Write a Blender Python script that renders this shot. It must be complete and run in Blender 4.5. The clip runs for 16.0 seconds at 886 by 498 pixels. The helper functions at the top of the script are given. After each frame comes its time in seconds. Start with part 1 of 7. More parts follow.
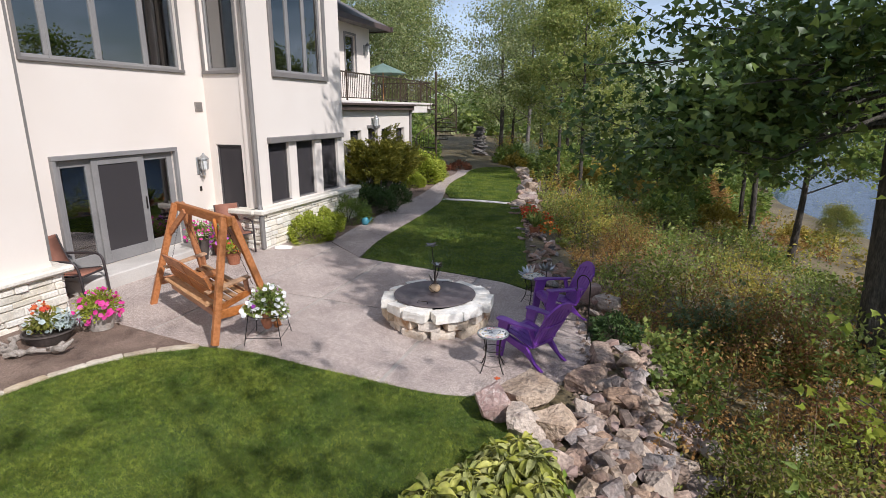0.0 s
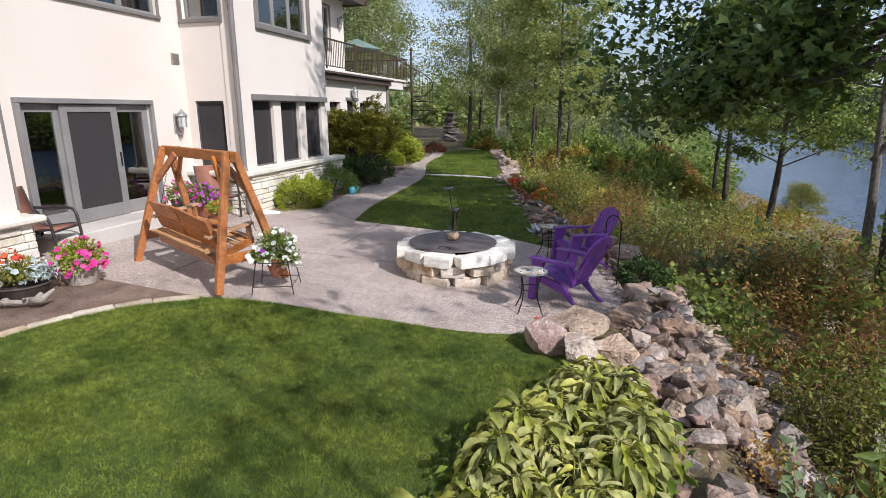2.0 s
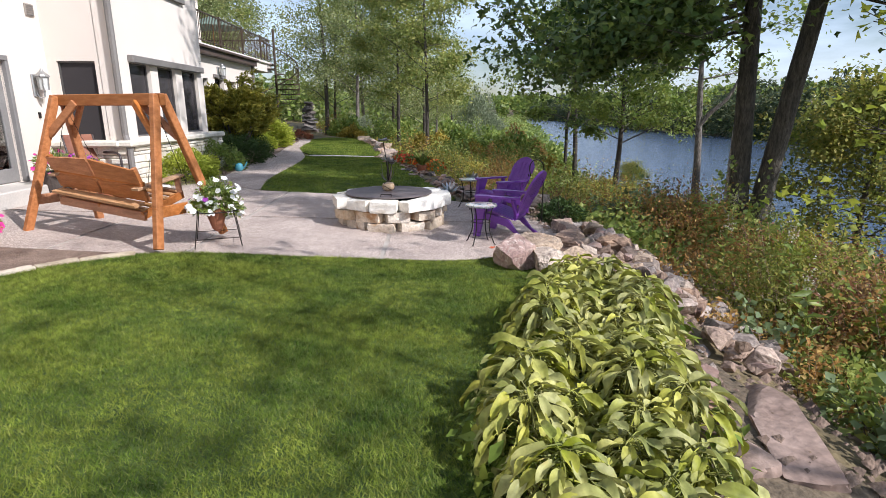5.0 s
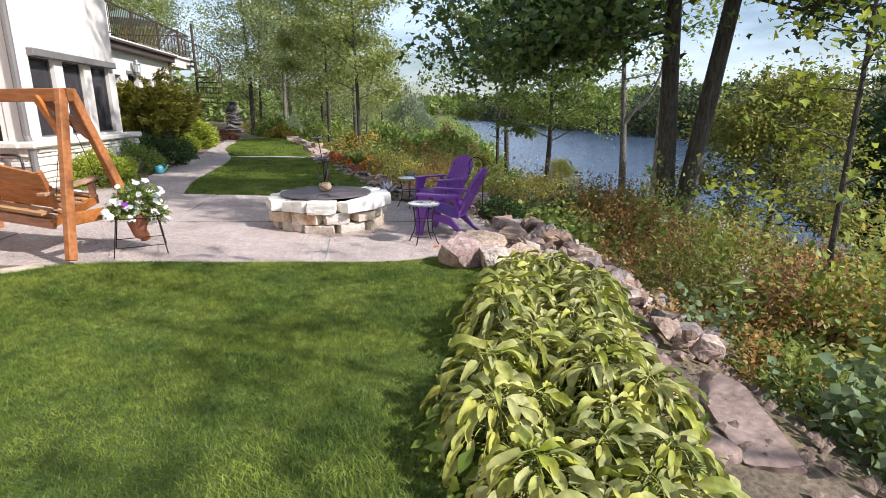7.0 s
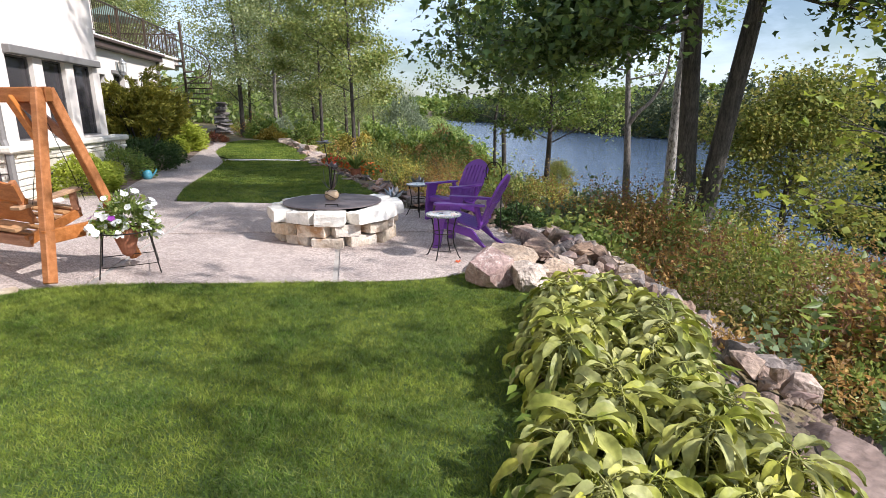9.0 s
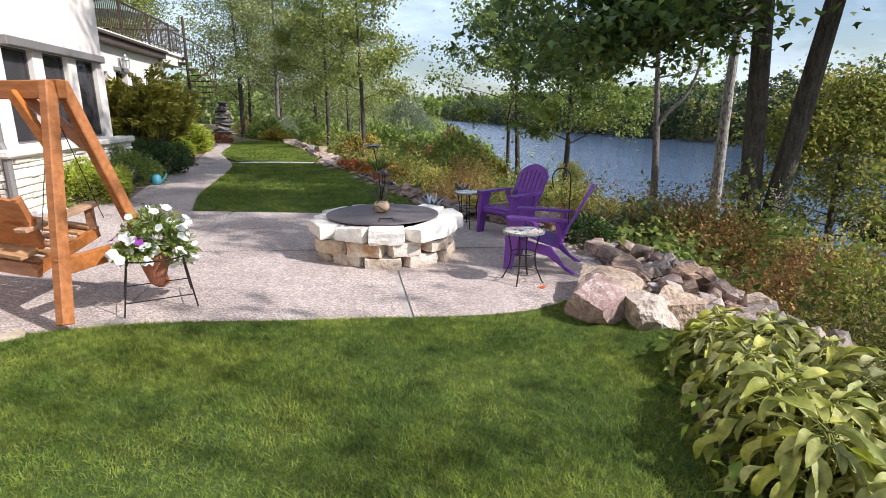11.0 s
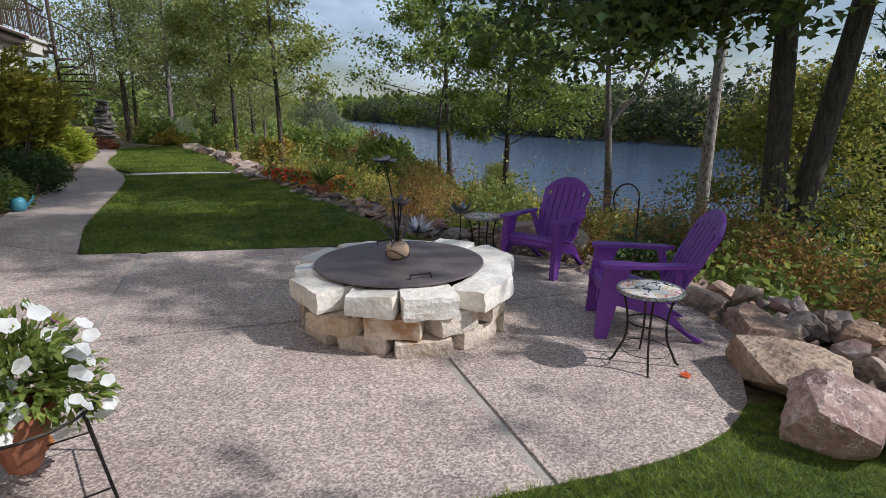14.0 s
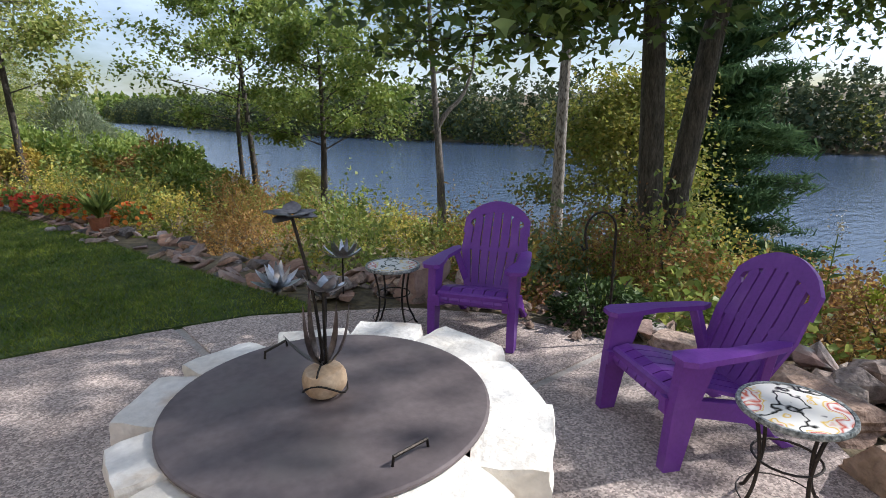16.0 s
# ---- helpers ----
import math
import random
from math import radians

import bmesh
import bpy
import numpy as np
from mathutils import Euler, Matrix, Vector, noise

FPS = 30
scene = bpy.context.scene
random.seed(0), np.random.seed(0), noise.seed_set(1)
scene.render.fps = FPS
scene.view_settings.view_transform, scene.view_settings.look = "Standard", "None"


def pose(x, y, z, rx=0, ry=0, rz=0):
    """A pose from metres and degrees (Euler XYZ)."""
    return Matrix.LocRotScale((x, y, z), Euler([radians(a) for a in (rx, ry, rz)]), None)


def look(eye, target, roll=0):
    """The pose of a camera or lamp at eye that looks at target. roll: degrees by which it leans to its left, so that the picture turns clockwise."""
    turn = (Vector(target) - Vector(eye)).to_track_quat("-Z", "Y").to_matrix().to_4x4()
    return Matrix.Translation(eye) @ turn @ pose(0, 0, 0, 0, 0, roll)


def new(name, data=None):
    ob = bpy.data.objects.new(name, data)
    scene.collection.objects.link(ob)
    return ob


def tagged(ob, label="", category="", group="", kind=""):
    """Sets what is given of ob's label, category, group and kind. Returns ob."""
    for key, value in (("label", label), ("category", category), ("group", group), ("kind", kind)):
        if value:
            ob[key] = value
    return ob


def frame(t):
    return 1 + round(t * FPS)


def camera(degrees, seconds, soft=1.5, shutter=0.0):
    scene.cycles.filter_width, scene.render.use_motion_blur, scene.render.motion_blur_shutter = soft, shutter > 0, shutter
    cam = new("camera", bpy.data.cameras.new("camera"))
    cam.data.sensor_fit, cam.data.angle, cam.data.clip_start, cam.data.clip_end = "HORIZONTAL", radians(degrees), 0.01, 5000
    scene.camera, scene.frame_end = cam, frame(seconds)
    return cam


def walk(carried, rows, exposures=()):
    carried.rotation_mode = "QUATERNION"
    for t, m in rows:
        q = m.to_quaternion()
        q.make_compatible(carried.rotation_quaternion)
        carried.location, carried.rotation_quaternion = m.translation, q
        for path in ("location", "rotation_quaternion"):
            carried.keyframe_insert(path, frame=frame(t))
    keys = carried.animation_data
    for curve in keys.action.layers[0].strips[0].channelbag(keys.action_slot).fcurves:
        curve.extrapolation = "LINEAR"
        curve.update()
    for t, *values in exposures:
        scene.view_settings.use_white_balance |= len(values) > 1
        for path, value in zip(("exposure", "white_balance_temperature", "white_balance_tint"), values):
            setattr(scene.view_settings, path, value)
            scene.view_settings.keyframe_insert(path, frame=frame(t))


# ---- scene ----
cam = camera(78.6, 16.0, soft=0.6)
PATH = [
    (0, (0.652, 2.545, 3.131), (0.004, 4.371, 2.636), 0.0),
    (0.5, (0.477, 2.61, 2.893), (-0.171, 4.436, 2.397), 0.0),
    (1, (0.242, 2.648, 2.672), (-0.389, 4.479, 2.174), 0.0),
    (1.5, (-0.011, 2.661, 2.457), (-0.576, 4.514, 1.958), 0.1),
    (2, (-0.263, 2.609, 2.252), (-0.767, 4.479, 1.755), 0.1),
    (2.5, (-0.494, 2.562, 2.064), (-0.951, 4.444, 1.566), 0.1),
    (3, (-0.687, 2.485, 1.89), (-1.091, 4.38, 1.393), 0.1),
    (3.5, (-0.887, 2.354, 1.782), (-1.2, 4.266, 1.286), 0.1),
    (4, (-1.088, 2.264, 1.697), (-1.28, 4.191, 1.199), 0.0),
    (4.5, (-1.286, 2.167, 1.64), (-1.382, 4.102, 1.143), 0.0),
    (5, (-1.435, 2.069, 1.597), (-1.397, 4.006, 1.1), 0.1),
    (7.5, (-1.538, 2.334, 1.559), (-1.244, 4.249, 1.063), 0.0),
    (8, (-1.534, 2.496, 1.561), (-1.229, 4.41, 1.067), 0.0),
    (8.5, (-1.631, 2.672, 1.555), (-1.32, 4.586, 1.064), 0.0),
    (9, (-1.804, 2.863, 1.563), (-1.484, 4.775, 1.07), 0.0),
    (11.5, (-2.535, 4.245, 1.549), (-2.195, 6.153, 1.056), 0.0),
    (12, (-2.604, 4.634, 1.539), (-2.261, 6.542, 1.048), 0.0),
    (12.5, (-2.69, 5.001, 1.541), (-2.294, 6.899, 1.049), 0.0),
    (13, (-2.827, 5.355, 1.538), (-2.345, 7.233, 1.045), -0.1),
    (13.5, (-2.994, 5.713, 1.534), (-2.429, 7.567, 1.038), -0.1),
    (14, (-3.087, 6.109, 1.521), (-2.417, 7.928, 1.029), -0.1),
    (14.5, (-3.05, 6.562, 1.535), (-2.235, 8.32, 1.04), 0.0),
    (15, (-2.937, 7.035, 1.534), (-1.954, 8.705, 1.04), 0.0),
    (15.5, (-2.912, 7.532, 1.546), (-1.771, 9.098, 1.052), -0.1),
    (16, (-2.991, 8.116, 1.537), (-1.703, 9.565, 1.045), -0.1),
]
walk(cam, [(t, look(eye, target, roll)) for t, eye, target, roll in PATH], exposures=[(0, -0.13, 6200, 13), (2, -0.03, 6200, 13), (5, 0.22, 6200, 13), (9, 0.42, 6200, 13), (12.5, 0.1, 6200, 13), (14.5, -0.38, 6200, 11), (15.5, -0.05, 6200, 11), (16, 0.2, 6200, 11)])

# ---- daylight ----
SUN = Vector((0.49, -0.29, 0.49)).normalized()
world = bpy.data.worlds.new("sky")
scene.world = world
world.use_nodes = True
wt = world.node_tree
wt.nodes.clear()
w_out = wt.nodes.new("ShaderNodeOutputWorld")
w_bg = wt.nodes.new("ShaderNodeBackground")
w_sky = wt.nodes.new("ShaderNodeTexSky")
w_sky.sky_type = "NISHITA"
w_sky.sun_disc = False
w_sky.sun_elevation = math.asin(SUN.z)
w_sky.sun_rotation = math.atan2(SUN.x, SUN.y)
w_co = wt.nodes.new("ShaderNodeTexCoord")
w_map = wt.nodes.new("ShaderNodeMapping")
w_map.inputs["Scale"].default_value = (1.0, 1.0, 3.2)
w_noise = wt.nodes.new("ShaderNodeTexNoise")
w_noise.inputs["Scale"].default_value = 2.2
w_noise.inputs["Detail"].default_value = 7.0
w_noise.inputs["Roughness"].default_value = 0.58
w_ramp = wt.nodes.new("ShaderNodeValToRGB")
w_ramp.color_ramp.elements[0].position = 0.40
w_ramp.color_ramp.elements[0].color = (0, 0, 0, 1)
w_ramp.color_ramp.elements[1].position = 0.72
w_ramp.color_ramp.elements[1].color = (0.8, 0.8, 0.8, 1)
w_mix = wt.nodes.new("ShaderNodeMix")
w_mix.data_type = "RGBA"
w_mix.inputs["B"].default_value = (11.3, 13.1, 16.2, 1)
wt.links.new(w_co.outputs["Generated"], w_map.inputs["Vector"])
wt.links.new(w_map.outputs["Vector"], w_noise.inputs["Vector"])
wt.links.new(w_noise.outputs["Fac"], w_ramp.inputs["Fac"])
wt.links.new(w_ramp.outputs["Color"], w_mix.inputs["Factor"])
wt.links.new(w_sky.outputs["Color"], w_mix.inputs["A"])
wt.links.new(w_mix.outputs["Result"], w_bg.inputs["Color"])
w_bg.inputs["Strength"].default_value = 0.10
wt.links.new(w_bg.outputs["Background"], w_out.inputs["Surface"])

sun_data = bpy.data.lights.new("sun", "SUN")
sun_data.energy = 5.0
sun_data.angle = radians(0.55)
sun_data.color = (1.0, 0.965, 0.93)
sun = new("sun", sun_data)
sun.matrix_world = look(SUN * 60, (0, 0, 0))


# ---- materials ----
def mat(name, c1, c2, scale=4.0, rough=0.8, bump=0.15, fine=60.0, metal=0.0, stretch=None, contrast=0.35,
        translucent=0.0, island=None, obj_rand=0.0, spots=None, spec=0.4, bump_dist=0.01, island_mix=0.7):
    """A surface with broad colour drift between c1 and c2, fine grain and relief. island: colours picked per leaf or blade."""
    m = bpy.data.materials.new(name)
    m.use_nodes = True
    nt = m.node_tree
    N, L = nt.nodes, nt.links
    bsdf, out = N["Principled BSDF"], N["Material Output"]
    bsdf.inputs["Roughness"].default_value = rough
    bsdf.inputs["Metallic"].default_value = metal
    bsdf.inputs["Specular IOR Level"].default_value = spec
    if stretch:
        co = N.new("ShaderNodeTexCoord").outputs["Object"]
        mp = N.new("ShaderNodeMapping")
        mp.inputs["Scale"].default_value = stretch
        L.new(co, mp.inputs["Vector"])
        vec = mp.outputs["Vector"]
    else:
        vec = N.new("ShaderNodeNewGeometry").outputs["Position"]
    n1 = N.new("ShaderNodeTexNoise")
    n1.inputs["Scale"].default_value, n1.inputs["Detail"].default_value = scale, 4.0
    n2 = N.new("ShaderNodeTexNoise")
    n2.inputs["Scale"].default_value, n2.inputs["Detail"].default_value = fine, 3.0
    L.new(vec, n1.inputs["Vector"]), L.new(vec, n2.inputs["Vector"])
    r1 = N.new("ShaderNodeValToRGB")
    r1.color_ramp.elements[0].position, r1.color_ramp.elements[1].position = 0.33, 0.67
    r1.color_ramp.elements[0].color, r1.color_ramp.elements[1].color = (*c1, 1), (*c2, 1)
    col = r1.outputs["Color"]
    if island:
        ri = N.new("ShaderNodeValToRGB")
        ri.color_ramp.interpolation = "LINEAR"
        for i, c in enumerate(island):
            p = i / max(1, len(island) - 1)
            e = ri.color_ramp.elements[min(i, 1) if i < 1 else -1] if i in (0, len(island) - 1) else ri.color_ramp.elements.new(p)
            e.position, e.color = p, (*c, 1)
        L.new(N.new("ShaderNodeNewGeometry").outputs["Random Per Island"], ri.inputs["Fac"])
        mi = N.new("ShaderNodeMix")
        mi.data_type = "RGBA"
        mi.inputs["Factor"].default_value = island_mix
        L.new(col, mi.inputs["A"]), L.new(ri.outputs["Color"], mi.inputs["B"])
        col = mi.outputs["Result"]
    L.new(n1.outputs["Fac"], r1.inputs["Fac"])
    # fine grain as a brightness swing
    mr = N.new("ShaderNodeMapRange")
    mr.inputs["From Min"].default_value, mr.inputs["From Max"].default_value = 0.25, 0.75
    mr.inputs["To Min"].default_value, mr.inputs["To Max"].default_value = 1 - contrast, 1 + contrast
    L.new(n2.outputs["Fac"], mr.inputs["Value"])
    val = mr.outputs["Result"]
    if obj_rand:
        oi = N.new("ShaderNodeObjectInfo")
        m2 = N.new("ShaderNodeMapRange")
        m2.inputs["To Min"].default_value, m2.inputs["To Max"].default_value = 1 - obj_rand, 1 + obj_rand
        L.new(oi.outputs["Random"], m2.inputs["Value"])
        mu = N.new("ShaderNodeMath")
        mu.operation = "MULTIPLY"
        L.new(val, mu.inputs[0]), L.new(m2.outputs["Result"], mu.inputs[1])
        val = mu.outputs["Value"]
    hv = N.new("ShaderNodeHueSaturation")
    L.new(col, hv.inputs["Color"]), L.new(val, hv.inputs["Value"])
    col = hv.outputs["Color"]
    if obj_rand:
        wn = N.new("ShaderNodeTexWhiteNoise")
        wn.noise_dimensions = "1D"
        L.new(oi.outputs["Random"], wn.inputs["W"])
        m3 = N.new("ShaderNodeMapRange")
        m3.inputs["To Min"].default_value, m3.inputs["To Max"].default_value = 1 - 1.4 * obj_rand, 1 + 1.4 * obj_rand
        L.new(wn.outputs["Value"], m3.inputs["Value"])
        L.new(m3.outputs["Result"], hv.inputs["Saturation"])
    if spots:
        sc, colour, lo, hi = spots
        vo = N.new("ShaderNodeTexNoise")
        vo.inputs["Scale"].default_value, vo.inputs["Detail"].default_value = sc, 6.0
        L.new(vec, vo.inputs["Vector"])
        rr = N.new("ShaderNodeMapRange")
        rr.inputs["From Min"].default_value, rr.inputs["From Max"].default_value = lo, hi
        L.new(vo.outputs["Fac"], rr.inputs["Value"])
        ms = N.new("ShaderNodeMix")
        ms.data_type = "RGBA"
        ms.inputs["B"].default_value = (*colour, 1)
        L.new(rr.outputs["Result"], ms.inputs["Factor"]), L.new(col, ms.inputs["A"])
        col = ms.outputs["Result"]
    L.new(col, bsdf.inputs["Base Color"])
    if bump:
        b = N.new("ShaderNodeBump")
        b.inputs["Strength"].default_value, b.inputs["Distance"].default_value = bump, bump_dist
        L.new(n2.outputs["Fac"], b.inputs["Height"])
        L.new(b.outputs["Normal"], bsdf.inputs["Normal"])
    if translucent:
        tr = N.new("ShaderNodeBsdfTranslucent")
        L.new(col, tr.inputs["Color"])
        mx = N.new("ShaderNodeMixShader")
        mx.inputs["Fac"].default_value = translucent
        L.new(bsdf.outputs["BSDF"], mx.inputs[1]), L.new(tr.outputs["BSDF"], mx.inputs[2])
        L.new(mx.outputs["Shader"], out.inputs["Surface"])
    return m


def pebbled(name, c1, c2, c3, size):
    """Exposed aggregate: small stones of several tints set in mortar, with damp and worn drift."""
    m = mat(name, c1, c2, scale=1.3, rough=0.85, bump=0.0, fine=9.0, contrast=0.10)
    nt = m.node_tree
    N, L = nt.nodes, nt.links
    bsdf = N["Principled BSDF"]
    old = bsdf.inputs["Base Color"].links[0].from_socket
    pos = N.new("ShaderNodeNewGeometry").outputs["Position"]
    vo = N.new("ShaderNodeTexVoronoi")
    vo.inputs["Scale"].default_value = 1.0 / size
    L.new(pos, vo.inputs["Vector"])
    sep = N.new("ShaderNodeSeparateColor")
    L.new(vo.outputs["Color"], sep.inputs["Color"])
    rp = N.new("ShaderNodeValToRGB")
    rp.color_ramp.elements[0].color, rp.color_ramp.elements[1].color = (0.36, 0.32, 0.30, 1), (1.9, 1.85, 1.77, 1)
    e = rp.color_ramp.elements.new(0.5)
    e.color = (*c3, 1)
    L.new(sep.outputs["Red"], rp.inputs["Fac"])
    mu = N.new("ShaderNodeMix")
    mu.data_type, mu.blend_type = "RGBA", "MULTIPLY"
    mu.inputs["Factor"].default_value = 0.75
    L.new(old, mu.inputs["A"]), L.new(rp.outputs["Color"], mu.inputs["B"])
    L.new(mu.outputs["Result"], bsdf.inputs["Base Color"])
    b = N.new("ShaderNodeBump")
    b.inputs["Strength"].default_value, b.inputs["Distance"].default_value = 0.5, 0.004
    b.invert = True
    L.new(vo.outputs["Distance"], b.inputs["Height"])
    L.new(b.outputs["Normal"], bsdf.inputs["Normal"])
    return m


def glass_mat(name, tint, ior=3.2):
    m = bpy.data.materials.new(name)
    m.use_nodes = True
    nt = m.node_tree
    N, L = nt.nodes, nt.links
    N.remove(N["Principled BSDF"])
    tr, gl, fr, mx = (N.new("ShaderNode" + s) for s in ("BsdfTransparent", "BsdfGlossy", "Fresnel", "MixShader"))
    tr.inputs["Color"].default_value = (*tint, 1)
    gl.inputs["Roughness"].default_value = 0.01
    fr.inputs["IOR"].default_value = ior
    L.new(fr.outputs["Fac"], mx.inputs["Fac"]), L.new(tr.outputs["BSDF"], mx.inputs[1]), L.new(gl.outputs["BSDF"], mx.inputs[2])
    L.new(mx.outputs["Shader"], N["Material Output"].inputs["Surface"])
    return m


def veined(name, c1, c2, vein, scale, vscale, **kw):
    """Rock with pale mineral veins."""
    m = mat(name, c1, c2, scale=scale, **kw)
    nt = m.node_tree
    N, L = nt.nodes, nt.links
    bsdf = N["Principled BSDF"]
    old = bsdf.inputs["Base Color"].links[0].from_socket
    pos = N.new("ShaderNodeNewGeometry").outputs["Position"]
    wob = N.new("ShaderNodeTexNoise")
    wob.inputs["Scale"].default_value = vscale * 1.7
    L.new(pos, wob.inputs["Vector"])
    ad = N.new("ShaderNodeMix")
    ad.data_type = "VECTOR"
    ad.inputs["Factor"].default_value = 0.25
    L.new(pos, ad.inputs["A"]), L.new(wob.outputs["Color"], ad.inputs["B"])
    vo = N.new("ShaderNodeTexVoronoi")
    vo.feature = "DISTANCE_TO_EDGE"
    vo.inputs["Scale"].default_value = vscale
    L.new(ad.outputs["Result"], vo.inputs["Vector"])
    mr = N.new("ShaderNodeMapRange")
    mr.inputs["From Min"].default_value, mr.inputs["From Max"].default_value = 0.0, 0.05
    mr.inputs["To Min"].default_value, mr.inputs["To Max"].default_value = 0.8, 0.0
    L.new(vo.outputs["Distance"], mr.inputs["Value"])
    mi = N.new("ShaderNodeMix")
    mi.data_type = "RGBA"
    mi.inputs["B"].default_value = (*vein, 1)
    where = N.new("ShaderNodeTexNoise")
    where.inputs["Scale"].default_value, where.inputs["Detail"].default_value = vscale * 0.9, 3.0
    gate = N.new("ShaderNodeMapRange")
    gate.inputs["From Min"].default_value, gate.inputs["From Max"].default_value = 0.42, 0.52
    both = N.new("ShaderNodeMath")
    both.operation = "MULTIPLY"
    L.new(pos, where.inputs["Vector"]), L.new(where.outputs["Fac"], gate.inputs["Value"])
    L.new(mr.outputs["Result"], both.inputs[0]), L.new(gate.outputs["Result"], both.inputs[1])
    L.new(both.outputs["Value"], mi.inputs["Factor"]), L.new(old, mi.inputs["A"])
    L.new(mi.outputs["Result"], bsdf.inputs["Base Color"])
    return m


M = {}
M["soil"] = mat("soil", (0.10, 0.075, 0.05), (0.17, 0.13, 0.085), scale=0.7, fine=25, contrast=0.5, bump=0.6, bump_dist=0.03)
M["forest"] = mat("forest_floor", (0.10, 0.078, 0.042), (0.19, 0.145, 0.075), scale=0.5, fine=14, contrast=0.5, bump=0.7, bump_dist=0.05)
M["mulch"] = mat("mulch", (0.15, 0.10, 0.075), (0.24, 0.17, 0.13), scale=3, fine=70, contrast=0.6, bump=0.9, bump_dist=0.02)
M["turf"] = mat("turf", (0.04, 0.075, 0.012), (0.085, 0.125, 0.022), scale=1.2, fine=90, contrast=0.5, bump=0.8, bump_dist=0.02)
M["grass"] = mat("grass", (0.064, 0.122, 0.012), (0.345, 0.385, 0.055), scale=2.0, fine=14, contrast=0.5, island_mix=0.5, bump=0, rough=0.65, spec=0.2, translucent=0.35,
                 island=[(0.028, 0.07, 0.012), (0.095, 0.165, 0.022), (0.18, 0.255, 0.04), (0.36, 0.35, 0.13)])
M["patio"] = pebbled("exposed_aggregate", (0.335, 0.28, 0.253), (0.43, 0.37, 0.335), (1.0, 0.94, 0.90), 0.0095)
M["concrete"] = mat("smooth_concrete", (0.46, 0.42, 0.38), (0.56, 0.52, 0.47), scale=1.5, fine=50, contrast=0.12, bump=0.2)
M["joint"] = mat("joint_strip", (0.34, 0.30, 0.26), (0.42, 0.38, 0.34), scale=5, fine=60, contrast=0.25, bump=0.3)
M["limestone"] = mat("limestone", (0.49, 0.38, 0.27), (0.68, 0.59, 0.48), scale=3.5, fine=28, contrast=0.20, bump=0.9, bump_dist=0.02,
                     spots=(6, (0.38, 0.21, 0.10), 0.54, 0.70), obj_rand=0.2)
M["limestone_top"] = mat("limestone_cap", (0.70, 0.65, 0.57), (0.80, 0.77, 0.71), scale=3.5, fine=24, contrast=0.14, bump=0.8, bump_dist=0.015,
                         spots=(5, (0.50, 0.38, 0.26), 0.60, 0.78), obj_rand=0.08)
M["veneer"] = mat("stone_veneer", (0.60, 0.54, 0.44), (0.76, 0.71, 0.62), scale=4, fine=35, contrast=0.18, bump=0.7, bump_dist=0.015, obj_rand=0.15)
M["edge_stone"] = mat("edging_stone", (0.46, 0.37, 0.27), (0.62, 0.54, 0.43), scale=4, fine=35, contrast=0.25, bump=0.7, bump_dist=0.015, obj_rand=0.2)
M["sill"] = mat("stone_sill", (0.62, 0.57, 0.48), (0.72, 0.67, 0.58), scale=3, fine=30, contrast=0.12, bump=0.4)
M["rock"] = mat("fieldstone", (0.20, 0.15, 0.125), (0.40, 0.31, 0.25), scale=5, fine=30, contrast=0.45, bump=0.9, bump_dist=0.02, obj_rand=0.38,
                spots=(4, (0.20, 0.125, 0.10), 0.55, 0.72))
M["rock_tan"] = mat("tan_boulder", (0.33, 0.245, 0.18), (0.53, 0.42, 0.325), scale=4.0, fine=22, contrast=0.28, bump=1.0, bump_dist=0.04, obj_rand=0.15,
                    spots=(5, (0.20, 0.15, 0.12), 0.54, 0.72))
M["rock_dark"] = mat("dark_stacked_stone", (0.085, 0.075, 0.07), (0.19, 0.165, 0.15), scale=3, fine=22, contrast=0.4, bump=0.8, bump_dist=0.02, obj_rand=0.3)
M["rock_brown"] = mat("brown_slab", (0.21, 0.128, 0.092), (0.37, 0.245, 0.185), scale=3.0, fine=20, contrast=0.32, bump=0.45, bump_dist=0.02, obj_rand=0.15)
M["rock_pink"] = mat("pink_slab", (0.27, 0.17, 0.14), (0.36, 0.265, 0.225), scale=2.4, fine=24, contrast=0.22, bump=0.6, bump_dist=0.02,
                     spots=(7, (0.46, 0.42, 0.38), 0.60, 0.74), obj_rand=0.1)
M["rock_vein"] = veined("veined_rock", (0.29, 0.185, 0.16), (0.45, 0.32, 0.275), (0.70, 0.61, 0.54), 3.5, 9.0, fine=30, contrast=0.35, bump=0.7, bump_dist=0.02)
M["stucco"] = mat("stucco", (0.70, 0.625, 0.555), (0.74, 0.67, 0.60), scale=0.6, fine=120, contrast=0.05, bump=0.25, bump_dist=0.004, rough=0.9)
M["trim"] = mat("grey_trim", (0.17, 0.155, 0.145), (0.21, 0.195, 0.18), scale=2, fine=40, contrast=0.10, bump=0.1, rough=0.55)
M["sash_dark"] = mat("dark_sash", (0.06, 0.055, 0.052), (0.08, 0.073, 0.07), scale=2, fine=40, contrast=0.1, bump=0.05, rough=0.5)
M["floor_tan"] = mat("room_floor", (0.40, 0.33, 0.26), (0.48, 0.41, 0.33), scale=2, fine=20, contrast=0.15, bump=0)
M["frame"] = mat("window_frame", (0.20, 0.19, 0.185), (0.25, 0.24, 0.23), scale=2, fine=40, contrast=0.08, bump=0.05, rough=0.5)
